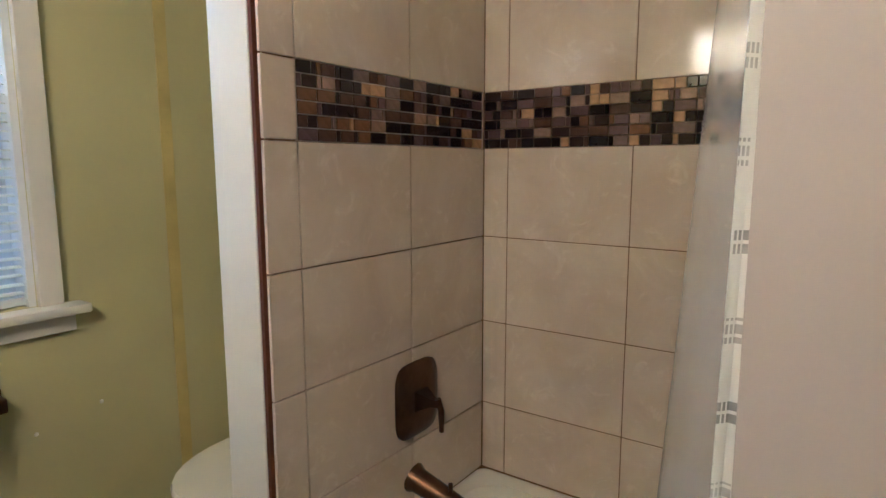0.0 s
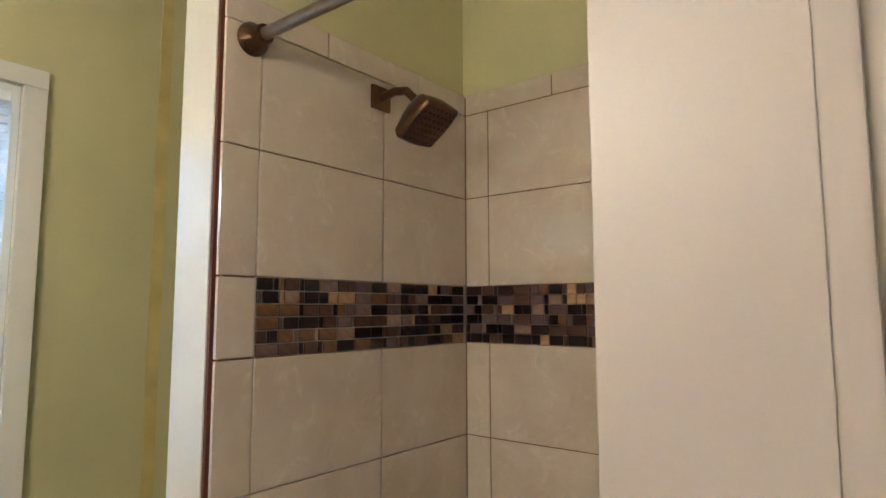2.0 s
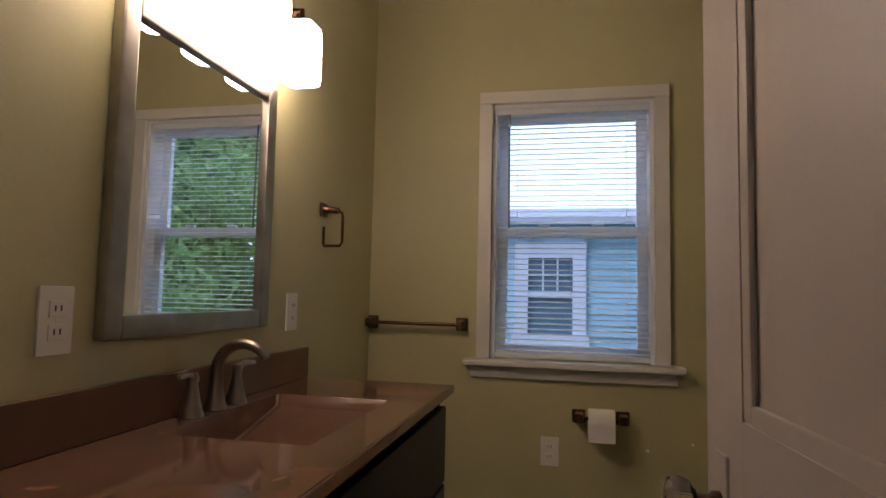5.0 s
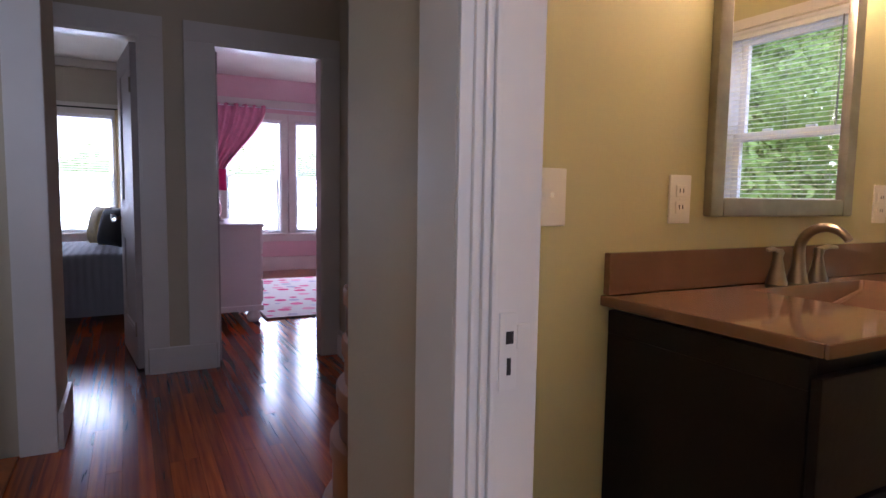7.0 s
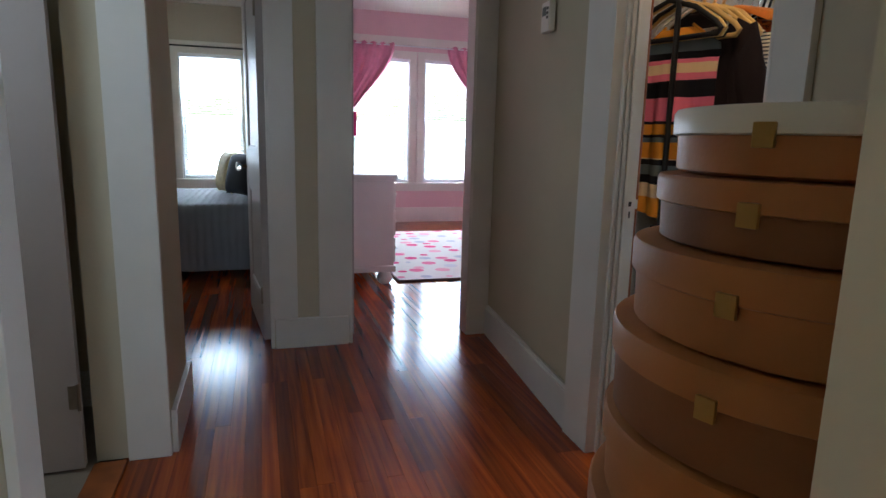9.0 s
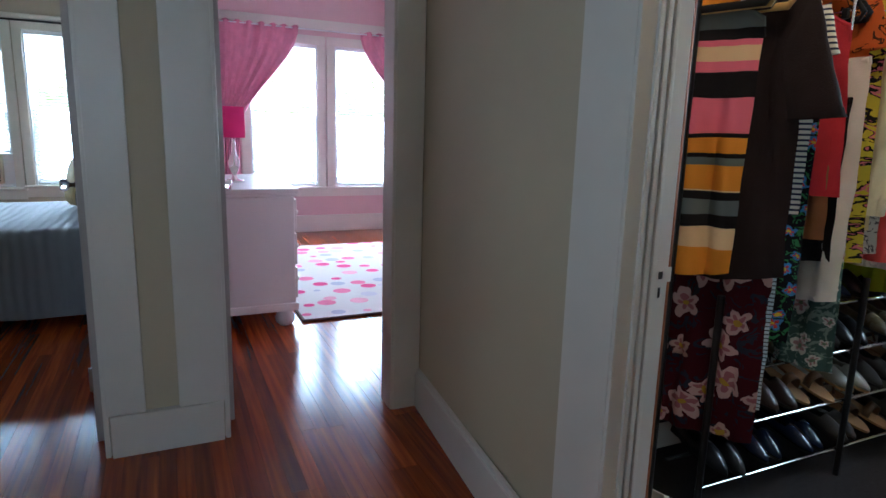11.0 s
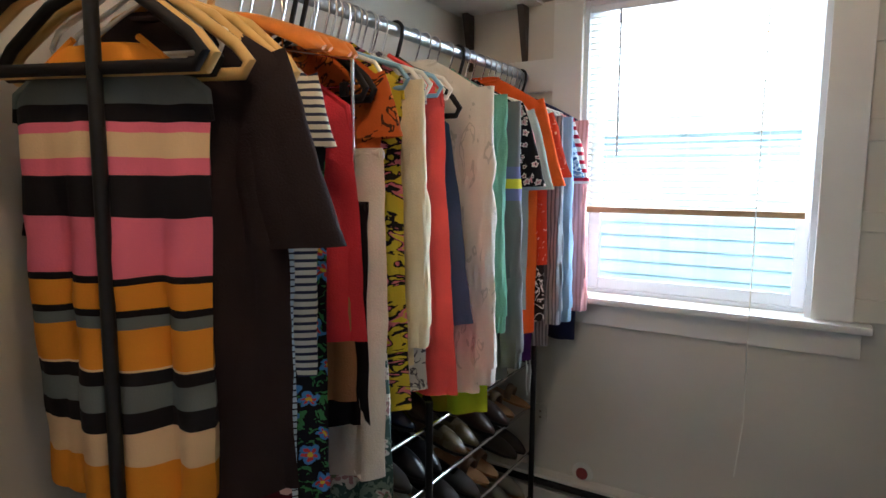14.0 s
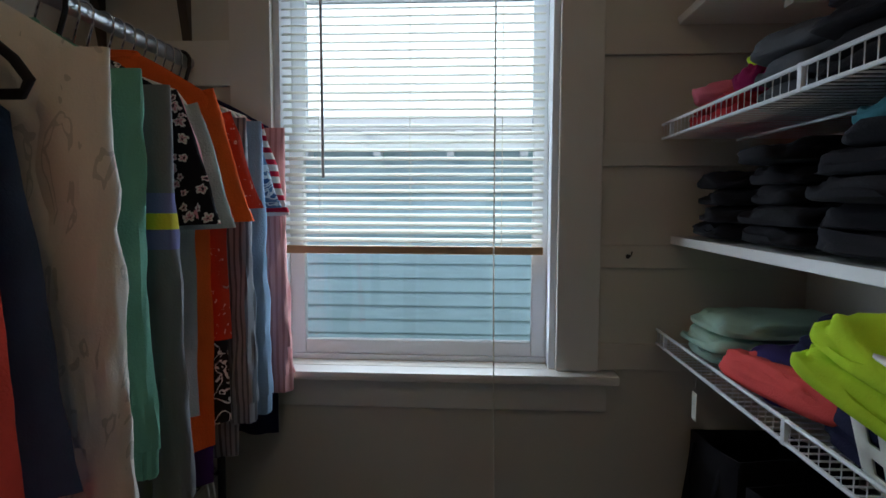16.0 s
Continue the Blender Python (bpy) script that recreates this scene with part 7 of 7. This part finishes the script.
def shoe(name, material, label, style, sole):
    """A shoe lofted from heel (y 0) to toe (y 0.25), toe towards +y."""
    t = thing(name, pose(0, 0, -5), label, "shoe", "shoes on the rack")
    ln = 0.245
    def outline(k):
        return 0.036 * (1 - (2 * abs(k - 0.42)) ** 4 * 0.25) * (0.72 + 0.28 * math.sin(min(1, k * 2.2) * math.pi / 2)) * math.sqrt(max(0.0, 1 - max(0, (k - 0.72) / 0.285) ** 2.4))
    bm = bmesh.new()
    n = 16
    top, bot = [], []
    for j in range(n + 1):
        k = j / n
        w = max(0.006, outline(min(k, 0.995)))
        lift = 0.03 * max(0, 1 - k / 0.45) ** 1.2 if style in ("heel", "boot") else 0.006
        top.append((k, w, lift + 0.009))
        bot.append((k, w, lift))
    rows_ = []
    for k, w, z in bot:
        rows_.append([bm.verts.new((sx * w, k * ln, zz)) for sx, zz in ((-1, z), (1, z), (1, z + 0.009), (-1, z + 0.009))])
    for a, b in zip(rows_, rows_[1:]):
        for i in range(4):
            bm.faces.new((a[i], a[(i + 1) % 4], b[(i + 1) % 4], b[i]))
    bm.faces.new(rows_[0][::-1])
    bm.faces.new(rows_[-1])
    if style in ("heel", "boot"):
        add_box(bm, (-0.022, 0.004, 0), (0.022, 0.045, 0.033), 0.004)
    part("sole", bm, sole, t)
    bm = bmesh.new()
    hs = {"flat": 0.048, "heel": 0.05, "boot": 0.15, "sneaker": 0.065, "sandal": 0.03}[style]
    rows_ = []
    for k, w, z in top:
        if style == "sandal" and not (0.52 < k < 0.72 or k < 0.0):
            continue
        if k < 0.1:
            hh = hs
        elif k < 0.5:
            hh = hs * (1 - 0.25 * (k - 0.1) / 0.4) if style != "boot" else hs * (1 if k < 0.38 else 1 - (k - 0.38) * 4.2)
        else:
            hh = 0.052 * (1 - ((k - 0.5) / 0.5) ** 2) * (0.9 if style != "flat" else 0.75) + 0.008
        ring = []
        for i in range(9):
            a = math.pi * i / 8
            q = 0.92 if i in (0, 8) else 1.0
            ring.append(bm.verts.new((w * math.cos(a) * q, k * ln, z + hh * math.sin(a) ** 0.7)))
        rows_.append((k, ring))
    for (ka, a), (kb, b) in zip(rows_, rows_[1:]):
        for i in range(8):
            mid = 2 <= i <= 5
            if style in ("flat", "heel") and 0.08 < ka < 0.52 and mid:
                continue
            if style == "sneaker" and 0.05 < ka < 0.36 and mid:
                continue
            if style == "boot" and 0.05 < ka < 0.3 and 3 <= i <= 4:
                continue
            bm.faces.new((a[i], a[i + 1], b[i + 1], b[i]))
    ob = part("upper", bm, material, t)
    ob.modifiers.new("thickness", "SOLIDIFY").thickness = 0.003
    if style == "sneaker":
        bm = bmesh.new()
        for k in range(4):
            y = (0.40 + 0.07 * k) * ln
            add_tube(bm, [(-0.018, y, 0.062 - 0.005 * k), (0, y + 0.004, 0.068 - 0.005 * k), (0.018, y, 0.062 - 0.005 * k)], 0.0025, 5)
        part("laces", bm, PLASTIC_WHITE, t)
    if style == "sandal":
        bm = bmesh.new()
        add_tube(bm, [(-0.028, 0.02, 0.02), (-0.02, 0.0, 0.05), (0.02, 0.0, 0.05), (0.028, 0.02, 0.02)], 0.005, 6)
        part("ankle_strap", bm, material, t)
    return t


def leather(n, r, g, b, rough=0.45):
    return mat("leather_" + n, srgb(r, g, b), rough, vary=0.2, scale=14, bump=0.1, fine=150)


SOLE_D, SOLE_T = mat("dark_sole", srgb(40, 34, 30), 0.8), mat("tan_sole", srgb(170, 126, 84), 0.7)
styles = [
    shoe("ankle_boot", leather("olive", 74, 64, 50, 0.8), "olive suede ankle boot on the rack", "boot", SOLE_D),
    shoe("flat_shoe", leather("gold", 112, 96, 68, 0.28), "bronze metallic flat shoe on the rack", "flat", SOLE_D),
    shoe("sandal", leather("tan", 118, 86, 58), "tan strappy sandal on the rack", "sandal", SOLE_T),
    shoe("flat_shoe", leather("grey", 74, 66, 60, 0.8), "grey suede flat shoe on the rack", "flat", SOLE_D),
    shoe("heeled_shoe", leather("black", 26, 24, 26, 0.3), "black heeled shoe on the rack", "heel", SOLE_D),
    shoe("flat_shoe", leather("navy", 34, 40, 62, 0.2), "navy patent flat shoe on the rack", "flat", SOLE_D),
    shoe("flat_shoe", leather("silver", 160, 152, 136, 0.25), "silver metallic flat shoe on the rack", "flat", SOLE_T),
    shoe("sneaker", leather("white", 214, 204, 190, 0.6), "worn white sneaker on the closet floor", "sneaker", mat("white_sole", srgb(226, 222, 214), 0.7)),
    shoe("heeled_shoe", leather("brown", 70, 46, 34, 0.4), "brown leather heeled shoe on the rack", "heel", SOLE_D),
    shoe("ankle_boot", leather("blackboot", 24, 22, 24, 0.4), "black leather ankle boot on the rack", "boot", SOLE_D),
]
pick = [[6, 3, 2, 3, 5, 5, 4], [3, 2, 3, 6, 2, 8, 5], [2, 8, 1, 4, 3, 1, 4], [0, 1, 9, 4, 5, 8, 9]]
rng = random.Random(11)
used = set()
for ti, z in enumerate(TIERS):
    for k in range(7):
        s = pick[ti][k]
        x = -2.08 + 0.195 * k
        for side in (-0.042, 0.042):
            m = pose(x + side + rng.uniform(-0.008, 0.008), -2.31 + rng.uniform(-0.015, 0.015), z + 0.066, -15 + rng.uniform(-2, 2), 0, rng.uniform(-6, 6))
            if s not in used:
                styles[s].matrix_basis = m
                used.add(s)
            else:
                copy_thing(styles[s], m)
for k, (x, y, r) in enumerate(((-0.50, -2.22, 30), (-0.60, -2.2, 24), (-0.34, -2.25, 10), (-0.42, -2.34, -8))):
    m = pose(x, y, 0.002, 0, 0, r)
    if 7 not in used:
        styles[7].matrix_basis = m
        used.add(7)
    else:
        copy_thing(styles[7], m)


# ---- outside ----
GRASS = mat("lawn", srgb(84, 110, 58), 0.95, vary=0.3, scale=0.8, bump=0.6, fine=20)
structure("ground", [((-300, -300, -3.4), (300, 300, -3.2))], GRASS, "grass lawn far below the windows", "ground")
SIDING = mat("blue_siding", srgb(176, 206, 216), 0.7, vary=0.06, scale=3, bump=0.05, per_object=0.03)
house = thing("neighbour_house", pose(-5.7, 0, -3.2), "blue clapboard house with white trim across the side yard", "house")
bm = bmesh.new()
for k in range(43):
    z = 0.12 * k
    y0, y1 = -9.0, 2.2
    v = [bm.verts.new(p) for p in ((0.018, y0, z), (0.018, y1, z), (0.004, y1, z + 0.125), (0.004, y0, z + 0.125), (-0.2, y0, z), (-0.2, y1, z))]
    bm.faces.new((v[0], v[1], v[2], v[3]))
    bm.faces.new((v[4], v[5], v[1], v[0]))
add_box(bm, (-6.0, -9.0, 0), (-0.02, 2.2, 5.16), 0)
part("wall", bm, SIDING, house, smooth=False)
ROOFM = mat("pale_roof_shingle", srgb(205, 204, 202), 0.85, vary=0.08, scale=12, bump=0.3, fine=40)
bm = bmesh.new()
add_prism(bm, [(0.2, 5.12), (0.2, 5.19), (-3.0, 5.75), (-6.4, 5.18), (-6.4, 5.10), (-3.0, 5.65)], -9.2, 2.4)
bmesh.ops.transform(bm, matrix=Matrix(((1, 0, 0, 0), (0, 0, 1, 0), (0, 1, 0, 0), (0, 0, 0, 1))), verts=bm.verts)
part("roof", bm, ROOFM, house, smooth=False)
for k in range(19):
    y = -8.8 + 0.6 * k
    box_part("rafter_tail", (0.0, y - 0.03, 4.98), (0.17, y + 0.03, 5.09), VINYL, house)
SHADED = mat("dark_window_glass", srgb(96, 116, 132), 0.05, vary=0.1)
for yc in (0.44, -6.2):
    wi = thing("window", pose(0, 0, 0), "white-trimmed sash window of the house", "window")
    wi.parent = house
    del wi["category"]
    bm = bmesh.new()
    for lo, hi in (((0.018, yc - 0.37, 3.88), (0.06, yc - 0.23, 4.95)), ((0.018, yc + 0.23, 3.88), (0.06, yc + 0.37, 4.95)), ((0.018, yc - 0.23, 4.78), (0.06, yc + 0.23, 4.95)), ((0.018, yc - 0.4, 3.86), (0.08, yc + 0.4, 3.98)),
                   ((0.022, yc - 0.23, 4.36), (0.05, yc + 0.23, 4.42)), ((0.022, yc - 0.085, 4.42), (0.04, yc - 0.065, 4.78)), ((0.022, yc + 0.065, 4.42), (0.04, yc + 0.085, 4.78)), ((0.022, yc - 0.23, 4.59), (0.04, yc + 0.23, 4.61))):
        add_box(bm, lo, hi, 0.003)
    part("frame", bm, VINYL, wi)
    box_part("pane", (0.019, yc - 0.23, 3.98), (0.024, yc + 0.23, 4.78), SHADED, wi, bevel=0)

LEAF = mat("tree_leaf", srgb(150, 178, 108), 0.6, vary=0.35, scale=3, bump=0.1, fine=20, per_object=0.15)
LEAF2 = mat("dark_tree_leaf", srgb(110, 142, 86), 0.6, vary=0.35, scale=3, bump=0.1, fine=20)
for m_ in (LEAF, LEAF2):
    _n = m_.node_tree
    _tl = _n.nodes.new("ShaderNodeBsdfTranslucent")
    _tl.inputs["Color"].default_value = srgb(170, 196, 96)
    _mx = _n.nodes.new("ShaderNodeMixShader")
    _mx.inputs["Fac"].default_value = 0.4
    _n.links.new(_n.nodes["Principled BSDF"].outputs[0], _mx.inputs[1])
    _n.links.new(_tl.outputs[0], _mx.inputs[2])
    _n.links.new(_mx.outputs[0], _n.nodes["Material Output"].inputs["Surface"])
BARK = mat("bark", srgb(92, 76, 62), 0.9, vary=0.3, scale=8, bump=0.8, fine=20)


def tree(x, y, base, high, spread, leaves, seed, material, label, clump=0.16):
    t = thing("tree", pose(x, y, base), label, "tree", "trees")
    rng = random.Random(seed)
    bm = bmesh.new()
    add_tube(bm, [(0, 0, 0), (0.05, 0.02, high * 0.3), (-0.04, 0.05, high * 0.6), (0.02, 0, high * 0.92)], [0.2, 0.16, 0.1, 0.03], 10)
    tips = []
    for k in range(16):
        a, z = rng.uniform(0, 6.28), high * rng.uniform(0.3, 0.85)
        r = spread * rng.uniform(0.5, 1.0) * (1 - 0.45 * z / high)
        tip = (r * math.cos(a), r * math.sin(a), z + rng.uniform(0.2, 0.8))
        add_tube(bm, [(0, 0, z), (tip[0] * 0.5, tip[1] * 0.5, z + 0.2), tip], [0.06, 0.04, 0.015], 6)
        tips.append(tip)
    part("trunk", bm, BARK, t)
    verts, faces = [], []
    centres = tips + [(rng.gauss(0, spread * 0.45), rng.gauss(0, spread * 0.45), high * rng.uniform(0.35, 1.02)) for _ in range(26)]
    for k in range(leaves):
        c = centres[k % len(centres)]
        p = Vector((c[0] + rng.gauss(0, spread * 0.19), c[1] + rng.gauss(0, spread * 0.19), c[2] + rng.gauss(0, spread * 0.15)))
        d = Vector((rng.gauss(0, 1), rng.gauss(0, 1), rng.gauss(0, 0.6))).normalized()
        s = d.orthogonal().normalized()
        s.rotate(Matrix.Rotation(rng.uniform(0, 6.28), 3, d))
        w = d.cross(s)
        ln = clump * rng.uniform(0.6, 1.3)
        i = len(verts)
        verts += [p - s * ln, p + w * ln * 0.45 + d * ln * 0.12, p + s * ln, p - w * ln * 0.45 + d * ln * 0.12]
        faces += [(i, i + 1, i + 2), (i, i + 2, i + 3)]
    me = bpy.data.meshes.new("crown")
    me.from_pydata(verts, [], faces)
    me.materials.append(material)
    ob = new("crown", me)
    ob.parent = t
    return t


tree(-6.8, 6.0, -3.2, 7.6, 2.3, 42000, 1, LEAF, "leafy green tree beside the blue house", 0.085)
tree(-5.2, 8.0, -3.2, 8.0, 2.6, 40000, 2, LEAF, "leafy green tree in the side yard", 0.09)
tree(-9.2, 6.6, -3.2, 9.0, 3.2, 40000, 5, LEAF2, "broad green tree behind the side yard", 0.12)
tree(-9.5, 11.5, -3.2, 9.5, 3.4, 30000, 3, LEAF2, "tall dark green tree behind the house", 0.13)
tree(-2.6, 10.5, -3.2, 8.5, 3.0, 7000, 4, LEAF2, "dark green tree behind the yard")
for k, (x, y, h) in enumerate(((-4.5, -20, 5.0), (-1.2, -21, 4.6), (1.8, -20, 4.9), (5.0, -21, 4.7), (-8, -22, 5.2))):
    tree(x, y, -3.2, h, 2.4, 4500, 20 + k, LEAF, "leafy green tree across the street", 0.2)

structure("backdrop_sky", [((-70.2, -120, -3.2), (-70, 120, 90))], emissive("white_hazy_sky", (0.93, 0.97, 1.0, 1), 1.6), "white hazy sky far beyond the houses", "sky")

# ---- wall tiles ----
tile_rows = [(0.335, 0.5440), (0.5464, 0.7998), (0.8022, 1.0558), (1.0582, 1.3113), (1.4715, 1.7238), (1.7262, 1.9728), (1.9752, 2.035)]
back = structure("wall_tile_backing_side", [((-1.0, 1.1, 0.3), (-0.992, BN, 2.03))], GROUT, "brown grout bed of the plumbing wall tiles", "tile bed")
back2 = structure("wall_tile_backing_long", [((-0.992, BN - 0.008, 0.3), (BE, BN, 2.03))], GROUT, "brown grout bed of the long wall tiles", "tile bed")


def one_tile(name, lo, hi, material, parent, bevel=0.0015):
    bm = bmesh.new()
    add_box(bm, lo, hi, 0)
    bmesh.ops.bevel(bm, geom=list(bm.edges), offset=bevel, segments=1, affect="EDGES")
    return part(name, bm, material, parent, smooth=False)


G = 0.0012
side_cols = [(1.082, 1.166), (1.166, 1.522), (1.522, TY)]
long_cols = [(-0.985, -0.906), (-0.906, -0.551), (-0.551, -0.196), (-0.196, 0.16), (0.16, 0.515), (0.515, BE)]
for r, (z0, z1) in enumerate(tile_rows):
    cols = side_cols if r != 6 else [(1.082, 1.34), (1.34, 1.66), (1.66, TY)]
    for y0, y1 in cols:
        one_tile("tile", (-0.993, y0 + G, z0), (TX, y1 - G, z1), TILE, back)
    cols = long_cols if r != 6 else [(-0.985, -0.70), (-0.70, -0.35), (-0.35, 0.0), (0.0, 0.35), (0.35, BE)]
    for x0, x1 in cols:
        one_tile("tile", (x0 + G, TY, z0), (x1 - G, BN - 0.007, z1), TILE, back2)
one_tile("tile", (-0.993, 1.082 + G, 1.315), (TX, 1.166 - G, 1.468), TILE, back)

MOSAIC = bpy.data.materials.new("mosaic_glass_and_stone")
MOSAIC.use_nodes = True
_n = MOSAIC.node_tree
_b = _n.nodes["Principled BSDF"]
_i = _n.nodes.new("ShaderNodeObjectInfo")
_r = _n.nodes.new("ShaderNodeValToRGB")
_r.color_ramp.interpolation = "CONSTANT"
for p, c in ((0.0, srgb(34, 25, 27)), (0.2, srgb(86, 64, 54)), (0.38, srgb(186, 150, 112)), (0.5, srgb(104, 84, 86)), (0.64, srgb(158, 130, 112)), (0.72, srgb(46, 34, 34)), (0.84, srgb(118, 86, 62)), (0.92, srgb(126, 106, 98))):
    e = _r.color_ramp.elements.new(p)
    e.color = c
_n.links.new(_i.outputs["Random"], _r.inputs["Fac"])
_t = _n.nodes.new("ShaderNodeTexCoord")
_z = _n.nodes.new("ShaderNodeTexNoise")
_z.inputs["Scale"].default_value = 60
_n.links.new(_t.outputs["Object"], _z.inputs["Vector"])
_x = _n.nodes.new("ShaderNodeMix")
_x.data_type, _x.blend_type = "RGBA", "OVERLAY"
_x.inputs["Factor"].default_value = 0.45
_n.links.new(_r.outputs["Color"], _x.inputs["A"])
_n.links.new(_z.outputs["Fac"], _x.inputs["B"])
_n.links.new(_x.outputs["Result"], _b.inputs["Base Color"])
_b.inputs["Roughness"].default_value = 0.1
MGROUT = mat("pale_mosaic_grout", srgb(196, 180, 164), 0.85, vary=0.1)
mb1 = structure("mosaic_bed_side", [((-0.992, 1.166, 1.3125), (-0.9885, TY, 1.4705))], MGROUT, "pale grout bed of the mosaic band", "tile bed")
mb2 = structure("mosaic_bed_long", [((-0.985, TY + 0.0035, 1.3125), (BE, BN - 0.008, 1.4705))], MGROUT, "pale grout bed of the mosaic band", "tile bed")
mrng = random.Random(3)
PITCH = 0.158 / 6
shared = {}


def mosaic_mesh(ln, along_x):
    key = (ln, along_x)
    if key not in shared:
        bm = bmesh.new()
        hx, hz = ln * PITCH * 2 / 2 - 0.0013, PITCH / 2 - 0.0013
        if along_x:
            add_box(bm, (-hx, 0.0, -hz), (hx, 0.004, hz), 0)
        else:
            add_box(bm, (-0.004, -hx, -hz), (0.0, hx, hz), 0)
        bmesh.ops.bevel(bm, geom=list(bm.edges), offset=0.0009, segments=1, affect="EDGES")
        shared[key] = mesh_of(bm, "mosaic_tile", MOSAIC, False)
    return shared[key]


def mosaic(start, end, along_x, bed):
    cell = PITCH * 2
    for r in range(6):
        z = 1.3125 + PITCH * (r + 0.5)
        at = start
        while at + cell < end + 0.004:
            cut = mrng.choice((None, None, None, 0.75, 0.25, 0.5))
            for a, b in (((0, 1),) if cut is None else ((0, cut), (cut, 1))):
                mid = at + (a + b) / 2 * cell
                ob = new("mosaic_tile", mosaic_mesh(b - a, along_x))
                ob.parent = bed
                ob.location = (mid, TY - mrng.uniform(0, 0.0008), z) if along_x else (TX + mrng.uniform(0, 0.0008), mid, z)
            at += cell


mosaic(1.168, TY, False, mb1)
mosaic(-0.984, 0.0, True, mb2)
one_tile("mosaic_strip", (0.0, TY, 1.3135), (BE, TY + 0.003, 1.4695), MOSAIC, mb2)

# ---- floorboards ----
fb = structure("floor_boards_bed", [((-3.0, RS, -0.02), (2.5, 2.1, -0.0185))], DARK_SLOT, "dark gaps under the floorboards", "floor")
ISLAND = FLOORBOARD.copy()
ISLAND.name = "floorboard_joined"
_n = ISLAND.node_tree
_g = _n.nodes.new("ShaderNodeNewGeometry")
for nd in [q for q in _n.nodes if q.bl_idname == "ShaderNodeObjectInfo"]:
    for lk in list(nd.outputs["Random"].links):
        _n.links.new(_g.outputs["Random Per Island"], lk.to_socket)
    _n.nodes.remove(nd)
brng = random.Random(8)
BW_ = 0.0572
rest = bmesh.new()
count = 0
boards = {}
x = -3.0
while x < 4.2:
    if x + BW_ < -0.22:
        y = HS - 0.0
    elif x > 1.5:
        y = HS + 0.56 if x < 2.5 else HS
    else:
        y = 2.1
    y0 = RS
    y += brng.uniform(0, 0.02)
    top = y
    while y > y0:
        ln = brng.choice((0.9, 1.3, 1.7, 2.2, 2.6))
        yb = max(y0, y - ln)
        near = -0.22 <= x <= 1.6 and y > -4.6
        wdt = BW_ - 0.0005
        if near and count < 290:
            key = round(y - yb, 2)
            if key not in boards:
                bm = bmesh.new()
                add_box(bm, (0, -(y - yb), -0.018), (wdt, -0.0012, 0.0), 0)
                bmesh.ops.bevel(bm, geom=list(bm.edges), offset=0.0003, segments=1, affect="EDGES")
                boards[key] = mesh_of(bm, "floorboard", FLOORBOARD, False)
            ob = new("floorboard", boards[key])
            ob.parent = fb
            ob.location = (x, y, brng.uniform(-0.0006, 0.0003))
            count += 1
        else:
            add_box(rest, (x, yb + 0.0012, -0.018), (x + wdt, y, brng.uniform(-0.0006, 0.0003)), 0)
        y = yb
    x += BW_
tagged(part("floorboards_beyond", rest, ISLAND, fb, smooth=False), kind="stuff")
